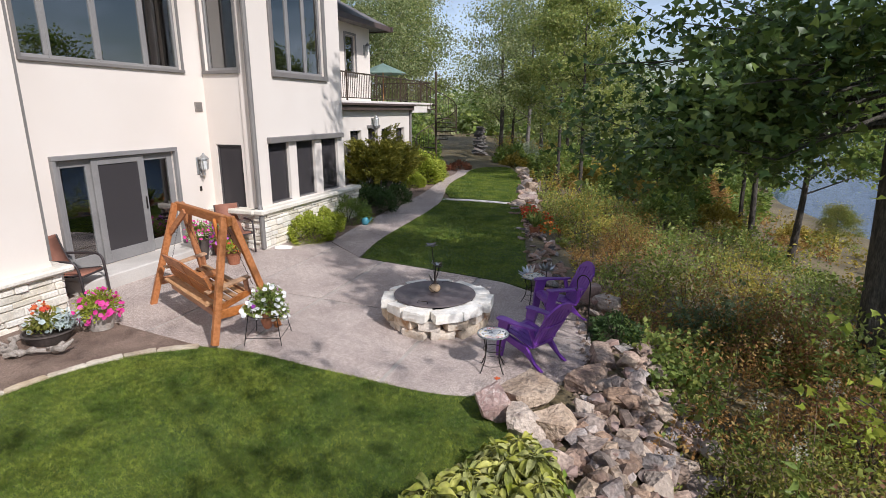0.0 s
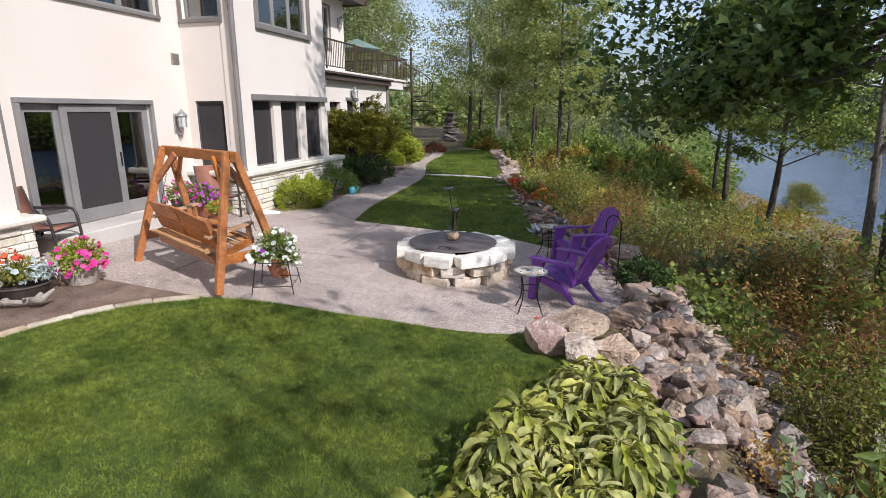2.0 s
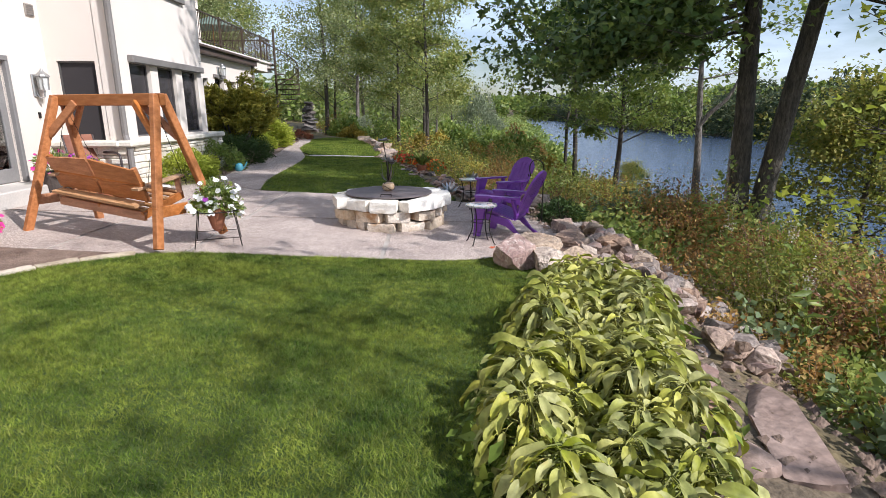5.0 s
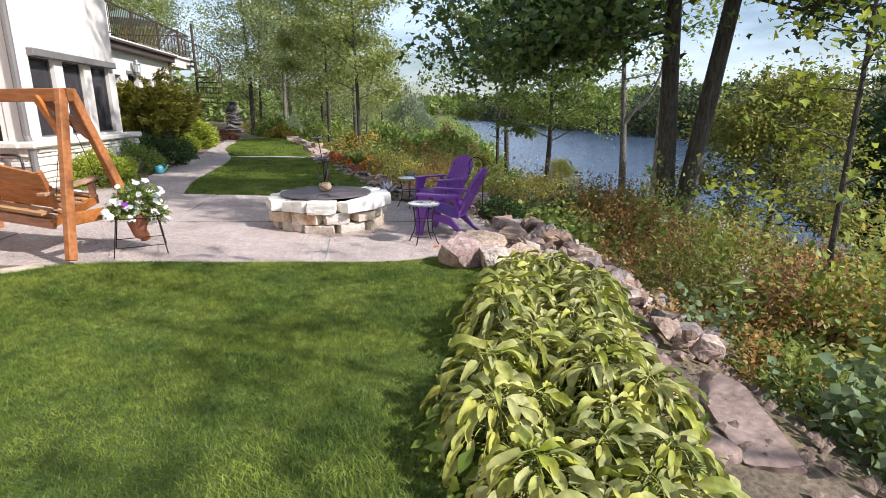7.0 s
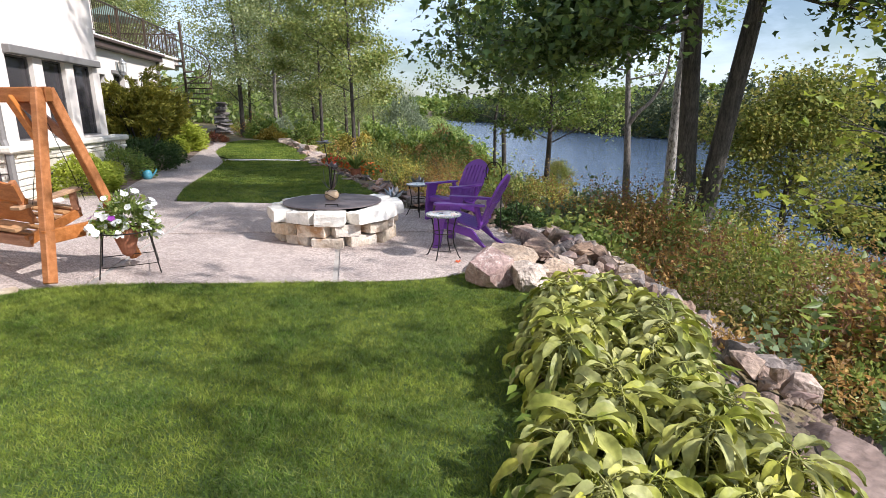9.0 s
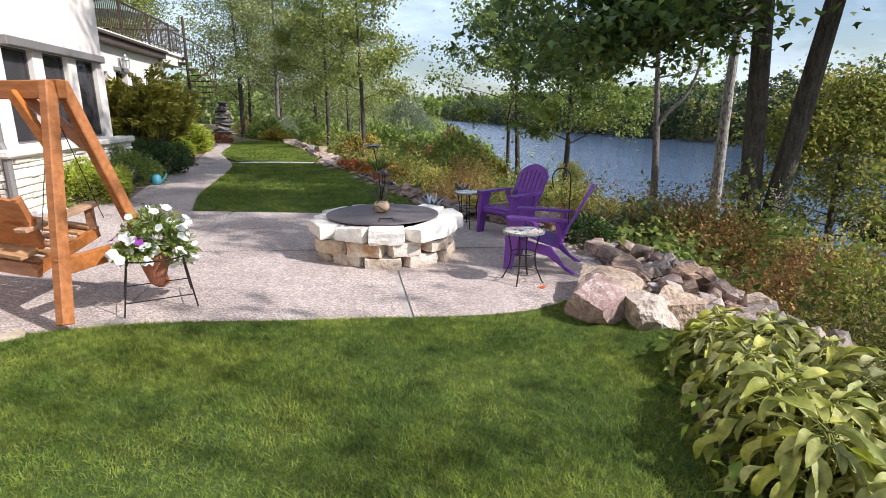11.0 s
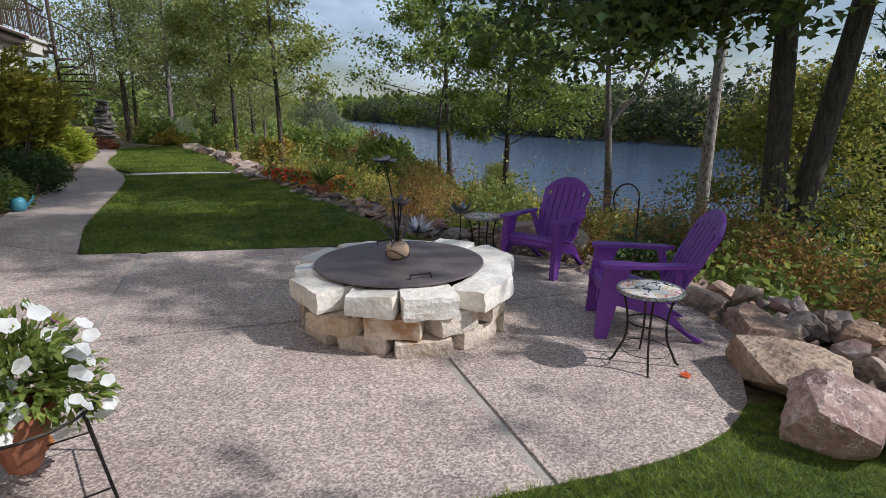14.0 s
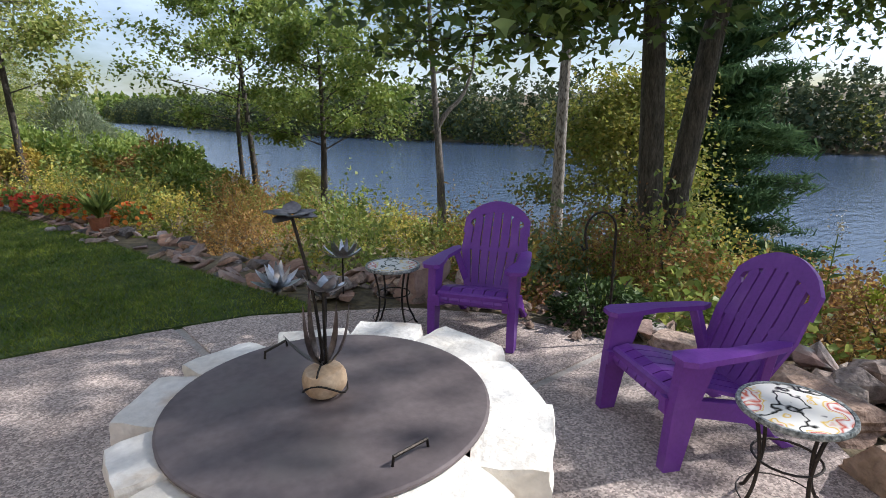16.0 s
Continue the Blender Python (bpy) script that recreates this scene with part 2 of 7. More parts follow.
M["fascia"] = mat("brown_fascia", (0.075, 0.05, 0.045), (0.10, 0.07, 0.06), scale=2, fine=40, contrast=0.12, bump=0.1, rough=0.5)
M["white_fascia"] = mat("white_fascia", (0.66, 0.60, 0.55), (0.74, 0.68, 0.62), scale=1, fine=40, contrast=0.08, bump=0.1)
M["glass"] = glass_mat("window_glass", (0.58, 0.61, 0.62))
M["screen"] = glass_mat("screened_glass", (0.30, 0.30, 0.31), 1.35)
s_nt = M["screen"].node_tree
s_mesh = s_nt.nodes.new("ShaderNodeBsdfDiffuse")
s_mesh.inputs["Color"].default_value = (0.075, 0.068, 0.07, 1)
s_mix = s_nt.nodes.new("ShaderNodeMixShader")
s_mix.inputs["Fac"].default_value = 0.6
s_old = s_nt.nodes["Material Output"].inputs["Surface"].links[0].from_socket
s_nt.links.new(s_old, s_mix.inputs[1]), s_nt.links.new(s_mesh.outputs["BSDF"], s_mix.inputs[2])
s_nt.links.new(s_mix.outputs["Shader"], s_nt.nodes["Material Output"].inputs["Surface"])
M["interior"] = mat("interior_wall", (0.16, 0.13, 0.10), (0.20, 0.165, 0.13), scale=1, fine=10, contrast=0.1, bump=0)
M["roof"] = mat("shingles", (0.10, 0.09, 0.085), (0.17, 0.155, 0.145), scale=3, fine=30, contrast=0.35, bump=0.5)
M["cedar"] = mat("cedar", (0.32, 0.125, 0.05), (0.46, 0.20, 0.09), scale=3, fine=22, stretch=(2, 9, 9), contrast=0.22, bump=0.3, rough=0.55, obj_rand=0.12)
M["cedar_pale"] = mat("worn_cedar", (0.34, 0.18, 0.085), (0.47, 0.28, 0.15), scale=3, fine=22, stretch=(2, 9, 9), contrast=0.25, bump=0.3, rough=0.7, obj_rand=0.12)
M["purple"] = mat("purple_resin", (0.135, 0.035, 0.26), (0.165, 0.045, 0.30), scale=3, fine=60, contrast=0.10, bump=0.08, rough=0.42, spots=(5, (0.20, 0.075, 0.34), 0.56, 0.75))
M["iron"] = mat("dark_iron", (0.02, 0.018, 0.017), (0.045, 0.037, 0.03), scale=10, fine=80, contrast=0.3, bump=0.2, rough=0.5, metal=0.7)
M["rail"] = mat("bronze_rail", (0.07, 0.05, 0.035), (0.11, 0.08, 0.055), scale=5, fine=60, contrast=0.2, bump=0.1, rough=0.5, metal=0.4)
M["cover"] = mat("steel_cover", (0.125, 0.10, 0.10), (0.175, 0.145, 0.142), scale=2.2, fine=26, contrast=0.14, bump=0.15, rough=0.62, metal=0.35, spots=(3, (0.17, 0.15, 0.14), 0.55, 0.8))
M["copper"] = mat("aged_metal_petal", (0.12, 0.10, 0.095), (0.26, 0.22, 0.20), scale=14, fine=60, contrast=0.3, bump=0.2, rough=0.32, metal=0.9)
M["silver"] = mat("silver_petal", (0.42, 0.42, 0.43), (0.62, 0.62, 0.63), scale=14, fine=60, contrast=0.2, bump=0.2, rough=0.28, metal=0.95)
M["pebble"] = mat("tan_pebble", (0.40, 0.27, 0.16), (0.52, 0.39, 0.26), scale=14, fine=60, contrast=0.2, bump=0.2, rough=0.5)
M["terracotta"] = mat("terracotta", (0.26, 0.09, 0.045), (0.33, 0.13, 0.07), scale=8, fine=50, contrast=0.2, bump=0.2)
M["dark_pot"] = mat("dark_pot", (0.05, 0.04, 0.035), (0.09, 0.07, 0.06), scale=8, fine=50, contrast=0.2, bump=0.2)
M["grey_pot"] = mat("stone_planter", (0.30, 0.26, 0.22), (0.42, 0.37, 0.32), scale=8, fine=50, contrast=0.25, bump=0.4)
M["driftwood"] = mat("driftwood", (0.26, 0.22, 0.185), (0.40, 0.35, 0.30), scale=6, fine=30, stretch=(3, 12, 12), contrast=0.35, bump=0.6)
M["sling"] = mat("sling_fabric", (0.24, 0.10, 0.065), (0.30, 0.135, 0.09), scale=6, fine=200, contrast=0.15, bump=0.2)
M["bronze"] = mat("bronze_frame", (0.055, 0.045, 0.045), (0.08, 0.065, 0.065), scale=6, fine=60, contrast=0.15, bump=0.1, rough=0.4, metal=0.5)
M["bark"] = mat("bark", (0.04, 0.034, 0.028), (0.105, 0.088, 0.072), scale=5, fine=18, stretch=(5, 5, 1.2), contrast=0.45, bump=1.0, bump_dist=0.03)
M["maple_bark"] = mat("maple_bark", (0.042, 0.037, 0.03), (0.12, 0.105, 0.082), scale=5, fine=18, stretch=(5, 5, 1.0), contrast=0.5, bump=1.0, bump_dist=0.03)
M["grey_bark"] = mat("grey_bark", (0.13, 0.11, 0.095), (0.25, 0.22, 0.19), scale=5, fine=16, stretch=(5, 5, 1.3), contrast=0.45, bump=0.9, bump_dist=0.03,
                     spots=(6, (0.07, 0.06, 0.05), 0.52, 0.66))
M["twig"] = mat("brown_twig", (0.10, 0.065, 0.04), (0.19, 0.125, 0.08), scale=3, fine=20, contrast=0.3, bump=0)
M["birch"] = mat("pale_bark", (0.27, 0.24, 0.21), (0.40, 0.37, 0.33), scale=5, fine=16, stretch=(5, 5, 1.5), contrast=0.4, bump=0.7, bump_dist=0.02,
                 spots=(7, (0.10, 0.085, 0.07), 0.50, 0.62))
M["white_lamp"] = mat("pewter_lantern", (0.30, 0.30, 0.29), (0.42, 0.42, 0.41), scale=9, fine=60, contrast=0.15, bump=0.1, rough=0.4, metal=0.6)
M["lamp_glass"] = mat("frosted_lantern_glass", (0.55, 0.56, 0.54), (0.65, 0.66, 0.64), scale=9, fine=60, contrast=0.08, bump=0, rough=0.2)
M["vent"] = mat("vent_metal", (0.25, 0.215, 0.185), (0.30, 0.26, 0.225), scale=9, fine=60, contrast=0.1, bump=0, rough=0.5)
M["umbrella"] = mat("green_canvas", (0.17, 0.25, 0.21), (0.22, 0.31, 0.265), scale=3, fine=60, contrast=0.1, bump=0.1, translucent=0.2)
M["blue"] = mat("teal_ceramic", (0.05, 0.20, 0.26), (0.10, 0.33, 0.40), scale=9, fine=40, contrast=0.2, bump=0.1, rough=0.25)
M["dark"] = mat("dark_interior", (0.02, 0.02, 0.02), (0.03, 0.028, 0.026), scale=2, fine=10, contrast=0.1, bump=0)
M["cream"] = mat("cream_fabric", (0.60, 0.55, 0.46), (0.68, 0.63, 0.54), scale=5, fine=80, contrast=0.1, bump=0.2)


def leaf_mat(name, *cols, tr=0.35, rough=0.55, spec=0.25):
    return mat(name, cols[0], cols[-1], scale=0.8, fine=5, contrast=0.25, bump=0, rough=rough, spec=spec, translucent=tr, island=list(cols))


M["leaf_maple"] = leaf_mat("maple_leaves", (0.03, 0.07, 0.02), (0.055, 0.115, 0.028), (0.095, 0.165, 0.038), (0.20, 0.25, 0.05), tr=0.28, rough=0.42, spec=0.4)
M["leaf_green"] = leaf_mat("green_leaves", (0.085, 0.15, 0.032), (0.16, 0.25, 0.05), (0.26, 0.345, 0.075), (0.41, 0.44, 0.11), tr=0.46, rough=0.42, spec=0.45)
M["leaf_yellow"] = leaf_mat("turning_leaves", (0.12, 0.18, 0.04), (0.22, 0.295, 0.06), (0.35, 0.40, 0.10), (0.52, 0.49, 0.17), tr=0.46, rough=0.42, spec=0.45)
M["leaf_dark"] = leaf_mat("dark_leaves", (0.022, 0.05, 0.016), (0.04, 0.08, 0.023), (0.062, 0.11, 0.028), (0.09, 0.135, 0.04), tr=0.2)
M["leaf_far"] = leaf_mat("far_shore_leaves", (0.035, 0.062, 0.032), (0.065, 0.10, 0.05), (0.105, 0.14, 0.065), (0.17, 0.17, 0.07), tr=0.25)
M["leaf_rust"] = leaf_mat("rust_leaves", (0.20, 0.105, 0.04), (0.36, 0.18, 0.065), (0.50, 0.26, 0.095), (0.38, 0.29, 0.095), tr=0.42)
M["leaf_red"] = leaf_mat("red_leaves", (0.24, 0.07, 0.045), (0.38, 0.13, 0.07), (0.28, 0.17, 0.08), tr=0.4)
M["leaf_gold"] = leaf_mat("golden_leaves", (0.22, 0.18, 0.04), (0.36, 0.27, 0.05), (0.48, 0.36, 0.06), tr=0.3)
M["leaf_grey"] = leaf_mat("grey_green_leaves", (0.16, 0.21, 0.12), (0.27, 0.32, 0.20), (0.40, 0.43, 0.29), tr=0.3)
M["leaf_lime"] = leaf_mat("lime_leaves", (0.21, 0.27, 0.03), (0.34, 0.40, 0.05), (0.48, 0.50, 0.08), tr=0.4)
M["leaf_juniper"] = leaf_mat("juniper_sprays", (0.18, 0.185, 0.032), (0.32, 0.29, 0.045), (0.46, 0.38, 0.06), (0.25, 0.27, 0.05), tr=0.42)
M["leaf_pine"] = leaf_mat("pine_needles", (0.035, 0.075, 0.035), (0.07, 0.13, 0.055), (0.115, 0.185, 0.08), tr=0.25, rough=0.8, spec=0.05)
M["leaf_olive"] = leaf_mat("olive_leaves", (0.10, 0.145, 0.03), (0.20, 0.255, 0.05), (0.33, 0.35, 0.075), (0.44, 0.35, 0.09), tr=0.46)
M["leaf_wood"] = leaf_mat("woodland_leaves", (0.085, 0.13, 0.04), (0.17, 0.235, 0.07), (0.29, 0.345, 0.12), (0.48, 0.47, 0.23), tr=0.44, rough=0.4, spec=0.5)
M["weed_green"] = leaf_mat("weed_leaves", (0.10, 0.165, 0.035), (0.20, 0.28, 0.06), (0.33, 0.40, 0.09), (0.48, 0.49, 0.13), tr=0.48, rough=0.45, spec=0.4)
M["weed_yellow"] = leaf_mat("yellow_weeds", (0.24, 0.25, 0.05), (0.40, 0.37, 0.07), (0.54, 0.47, 0.09), (0.58, 0.43, 0.10), tr=0.4)
M["weed_rust"] = leaf_mat("dry_spirea_leaves", (0.22, 0.11, 0.04), (0.43, 0.21, 0.065), (0.58, 0.32, 0.10), (0.52, 0.41, 0.14), tr=0.42)
M["weed_red"] = leaf_mat("red_bramble_leaves", (0.21, 0.085, 0.05), (0.31, 0.14, 0.08), (0.30, 0.20, 0.09), tr=0.35)
M["hosta"] = mat("hosta_leaf", (0.21, 0.24, 0.045), (0.48, 0.46, 0.14), scale=5.0, fine=30, contrast=0.3, bump=0.35, rough=0.5, spec=0.22, translucent=0.2, obj_rand=0.13,
                 spots=(8, (0.46, 0.38, 0.12), 0.64, 0.80))
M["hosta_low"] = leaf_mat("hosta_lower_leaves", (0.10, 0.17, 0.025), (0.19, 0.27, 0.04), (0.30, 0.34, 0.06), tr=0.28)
M["white_petal"] = leaf_mat("white_petals", (0.74, 0.74, 0.70), (0.80, 0.80, 0.77), (0.82, 0.82, 0.80), tr=0.25)
M["pink_petal"] = leaf_mat("pink_petals", (0.62, 0.03, 0.24), (0.75, 0.06, 0.34), (0.80, 0.14, 0.42), tr=0.25)
M["violet_petal"] = leaf_mat("violet_petals", (0.22, 0.03, 0.30), (0.40, 0.06, 0.42), (0.55, 0.14, 0.50), tr=0.25)
M["red_petal"] = leaf_mat("red_petals", (0.50, 0.02, 0.02), (0.62, 0.06, 0.03), (0.66, 0.22, 0.06), tr=0.2)
M["orange_petal"] = leaf_mat("orange_petals", (0.62, 0.16, 0.02), (0.70, 0.30, 0.04), (0.55, 0.07, 0.03), tr=0.2)
M["vine"] = leaf_mat("vine_leaves", (0.11, 0.165, 0.07), (0.19, 0.255, 0.115), (0.29, 0.345, 0.18), tr=0.3)
M["seed_fluff"] = leaf_mat("seed_fluff", (0.34, 0.31, 0.22), (0.46, 0.42, 0.32), (0.52, 0.49, 0.40), tr=0.3)
M["silver_leaf"] = leaf_mat("silver_foliage", (0.36, 0.42, 0.40), (0.48, 0.55, 0.53), (0.58, 0.63, 0.60), tr=0.15)


# ---- building helpers ----
class Geo:
    """Gathers verts and faces of one mesh."""

    def __init__(self):
        self.v, self.f = [], []

    def add(self, verts, faces):
        n = len(self.v)
        self.v += [tuple(p) for p in verts]
        self.f += [tuple(i + n for i in f) for f in faces]
        return self

    def box(self, c, s, rz=0.0, b=0.0, rot=None):
        """A box with chamfered edges: centre, size, turn about z in degrees, or any rotation matrix."""
        h = [x / 2 for x in s]
        b = min(b, 0.45 * min(s))
        mtx = rot if rot is not None else Matrix.Rotation(radians(rz), 3, "Z")
        if b <= 0:
            vs = [Vector((sx * h[0], sy * h[1], sz * h[2])) for sx in (-1, 1) for sy in (-1, 1) for sz in (-1, 1)]
            fs = [(0, 1, 3, 2), (4, 6, 7, 5), (0, 4, 5, 1), (2, 3, 7, 6), (0, 2, 6, 4), (1, 5, 7, 3)]
        else:
            vs, idx = [], {}
            for sx in (-1, 1):
                for sy in (-1, 1):
                    for sz in (-1, 1):
                        for ax in range(3):
                            p = [sx * (h[0] - b), sy * (h[1] - b), sz * (h[2] - b)]
                            p[ax] += (sx, sy, sz)[ax] * b
                            idx[sx, sy, sz, ax] = len(vs)
                            vs.append(Vector(p))
            fs = []
            for ax in range(3):
                o1, o2 = [a for a in range(3) if a != ax]
                for s0 in (-1, 1):
                    loop = []
                    for a, c2 in ((-1, -1), (1, -1), (1, 1), (-1, 1)):
                        sg = [0, 0, 0]
                        sg[ax], sg[o1], sg[o2] = s0, a, c2
                        loop.append(idx[(*sg, ax)])
                    fs.append(tuple(loop))
                for a in (-1, 1):
                    for c2 in (-1, 1):
                        k = []
                        for s0 in (-1, 1):
                            sg = [0, 0, 0]
                            sg[ax], sg[o1], sg[o2] = s0, a, c2
                            k.append((idx[(*sg, o1)], idx[(*sg, o2)]))
                        fs.append((k[0][0], k[0][1], k[1][1], k[1][0]))
            for sx in (-1, 1):
                for sy in (-1, 1):
                    for sz in (-1, 1):
                        fs.append(tuple(idx[sx, sy, sz, a] for a in range(3)))
        return self.add([mtx @ p + Vector(c) for p in vs], fs)

    def beam(self, a, c, w, h, b=0.004, up=(0, 0, 1)):
        """A squared bar from a to c, w wide and h high."""
        a, c = Vector(a), Vector(c)
        x = (c - a).normalized()
        y = Vector(up).cross(x)
        y = y.normalized() if y.length > 1e-4 else Vector((0, 1, 0))
        z = x.cross(y)
        rot = Matrix((x, y, z)).transposed()
        return self.box((a + c) / 2, ((c - a).length, w, h), b=b, rot=rot)

    def tube(self, pts, radii, seg=8, caps=True):
        pts = [Vector(p) for p in pts]
        if not hasattr(radii, "__len__"):
            radii = [radii] * len(pts)
        rings, ref = [], Vector((0.31, 0.17, 0.93))
        for i, p in enumerate(pts):
            d = (pts[min(i + 1, len(pts) - 1)] - pts[max(i - 1, 0)]).normalized()
            x = ref - d * ref.dot(d)
            if x.length < 0.05:
                x = Vector((1, 0, 0)) - d * d.x
            x.normalize()
            ref = x
            y = d.cross(x)
            rings.append([p + (x * math.cos(2 * math.pi * k / seg) + y * math.sin(2 * math.pi * k / seg)) * radii[i] for k in range(seg)])
        vs = [q for r in rings for q in r]
        fs = [(i * seg + k, i * seg + (k + 1) % seg, (i + 1) * seg + (k + 1) % seg, (i + 1) * seg + k) for i in range(len(pts) - 1) for k in range(seg)]
        if caps:
            fs += [tuple(range(seg))[::-1], tuple((len(pts) - 1) * seg + k for k in range(seg))]
        return self.add(vs, fs)

    def lathe(self, prof, seg=20, c=(0, 0, 0)):
        vs = [(c[0] + r * math.cos(2 * math.pi * k / seg), c[1] + r * math.sin(2 * math.pi * k / seg), c[2] + z) for r, z in prof for k in range(seg)]
        fs = [(i * seg + k, i * seg + (k + 1) % seg, (i + 1) * seg + (k + 1) % seg, (i + 1) * seg + k) for i in range(len(prof) - 1) for k in range(seg)]
        fs += [tuple(range(seg))[::-1], tuple((len(prof) - 1) * seg + k for k in range(seg))]
        return self.add(vs, fs)

    def prism(self, outline, top, depth):
        """A slab with the given outline; top is a function of x, y."""
        n = len(outline)
        vs = [(x, y, top(x, y)) for x, y in outline] + [(x, y, top(x, y) - depth) for x, y in outline]
        fs = [tuple(range(n)), tuple(range(2 * n - 1, n - 1, -1))] + [((i + 1) % n, i, n + i, n + (i + 1) % n) for i in range(n)]
        return self.add(vs, fs)


def mesh_of(name, geo, material, smooth=False):
    me = bpy.data.meshes.new(name)
    me.from_pydata(geo.v, [], geo.f)
    me.materials.append(material)
    bm = bmesh.new()
    bm.from_mesh(me)
    bmesh.ops.recalc_face_normals(bm, faces=bm.faces)
    bm.to_mesh(me)
    bm.free()
    if smooth:
        me.shade_smooth()
    return me


def part(name, geo, material, parent=None, label="", smooth=False):
    """Links a Geo, or a ready mesh, as one mesh object under a thing or a part."""
    me = geo if isinstance(geo, bpy.types.Mesh) else mesh_of(name, geo, material, smooth)
    ob = new(name, me)
    if parent is not None:
        ob.parent = parent
    if label:
        tagged(ob, label)
    return ob


def thing(name, label, category, m=None, group="", kind=""):
    ob = new(name)
    ob.empty_display_size = 0.1
    if m is not None:
        ob.matrix_world = m
    return tagged(ob, label, category, group, kind)


def solid(name, geo, material, label, category, group="", kind="", smooth=False, m=None):
    ob = part(name, geo, material, smooth=smooth)
    if m is not None:
        ob.matrix_world = m
    return tagged(ob, label, category, group, kind)


def fast_mesh(name, verts, tris, material, smooth=False):
    """A mesh of triangles from numpy arrays."""
    me = bpy.data.meshes.new(name)
    nv, nf = len(verts), len(tris)
    me.vertices.add(nv)
    me.vertices.foreach_set("co", np.asarray(verts, np.float32).ravel())
    me.loops.add(nf * 3)
    me.loops.foreach_set("vertex_index", np.asarray(tris, np.int32).ravel())
    me.polygons.add(nf)
    me.polygons.foreach_set("loop_start", np.arange(0, nf * 3, 3, dtype=np.int32))
    me.polygons.foreach_set("loop_total", np.full(nf, 3, np.int32))
    me.update(calc_edges=True)
    me.materials.append(material)
    if smooth:
        me.shade_smooth()
    return me


def leaf_arrays(pts, size, rng, droop=0.3, width=0.55, out=None, fold=0.12, vary=0.35, single=False, tumble=0.55, lobed=False):
    """Folded pointed leaves at the given places: verts and triangles. out: the way each leaf points, about."""
    pts = np.asarray(pts, float)
    n = len(pts)
    d = rng.normal(size=(n, 3))
    if out is not None:
        d = d * 0.75 + np.asarray(out, float) * 1.1
    d[:, 2] -= droop
    d /= np.linalg.norm(d, axis=1, keepdims=True) + 1e-9
    up = rng.normal(size=(n, 3)) * tumble + np.array([0.1, -0.05, 1.0])
    s = np.cross(d, up)
    s /= np.linalg.norm(s, axis=1, keepdims=True) + 1e-9
    nn = np.cross(s, d)
    sz = (np.asarray(size) * (1 + rng.uniform(-vary, vary, n)))[:, None]
    base = pts - d * sz * 0.5
    tip = pts + d * sz * 0.5
    if single:
        v = np.stack([base + s * sz * width * 0.5, base - s * sz * width * 0.5, tip], 1).reshape(-1, 3)
        return v, np.arange(3 * n).reshape(-1, 3)
    if lobed:    # three-lobed blade with a fold along the middle
        W = s * sz * width
        v = np.stack([base, base + d * sz * 0.30 + W * 0.62 + nn * sz * fold, base + d * sz * 0.52 + W * 0.22, tip,
                      base + d * sz * 0.52 - W * 0.22, base + d * sz * 0.30 - W * 0.62 + nn * sz * fold], 1).reshape(-1, 3)
        i = np.arange(n)[:, None] * 6
        return v, np.concatenate([i + np.array([[0, 2, 1]]), i + np.array([[0, 3, 2]]), i + np.array([[0, 4, 3]]), i + np.array([[0, 5, 4]])], 1).reshape(-1, 3)
    mid = pts - d * sz * 0.04 - nn * sz * fold
    lft, rgt = mid + s * sz * width * 0.5 + nn * sz * fold * 2, mid - s * sz * width * 0.5 + nn * sz * fold * 2
    v = np.stack([base, lft, tip, rgt], 1).reshape(-1, 3)
    i = np.arange(n)[:, None] * 4
    t = np.concatenate([i + np.array([[0, 2, 1]]), i + np.array([[0, 3, 2]])], 1).reshape(-1, 3)
    return v, t


def leaves(name, pts, size, material, seed=0, **kw):
    v, t = leaf_arrays(pts, size, np.random.default_rng(seed), **kw)
    return fast_mesh(name, v, t, material)


def spline(pts, n=8):
    """A smooth open curve through control points."""
    P = [np.array(p, float) for p in pts]
    P = [2 * P[0] - P[1]] + P + [2 * P[-1] - P[-2]]
    res = []
    for i in range(1, len(P) - 2):
        for k in range(n):
            t = k / n
            a, b, c, d = P[i - 1 : i + 3]
            res.append(0.5 * ((2 * b) + (c - a) * t + (2 * a - 5 * b + 4 * c - d) * t * t + (3 * b - a - 3 * c + d) * t**3))
    res.append(P[-2])
    return [tuple(float(x) for x in p) for p in res]


def inside(px, py, poly):
    """Which of many points lie inside an outline."""
    px, py = np.asarray(px), np.asarray(py)
    res = np.zeros(px.shape, bool)
    n = len(poly)
    for i in range(n):
        (x1, y1), (x2, y2) = poly[i], poly[(i + 1) % n]
        if y1 == y2:
            continue
        c = ((y1 > py) != (y2 > py)) & (px < (x2 - x1) * (py - y1) / (y2 - y1) + x1)
        res ^= c
    return res


def clip(poly, axis, value, keep_more):
    """The part of an outline on one side of a line."""
    res = []
    for i in range(len(poly)):
        a, b = poly[i], poly[(i + 1) % len(poly)]
        ia, ib = ((p[axis] >= value) == keep_more for p in (a, b))
        if ia:
            res.append(a)
        if ia != ib:
            t = (value - a[axis]) / (b[axis] - a[axis])
            res.append(tuple(a[k] + t * (b[k] - a[k]) for k in (0, 1)))
    return res


# ---- the ground, the lake and the far shore ----
def yard(x, y=0.0):
    """The yard's gentle fall away from the house."""
    return -0.03 * (min(x, 0.9) + 1.0) if x > -8.3 else 0.219


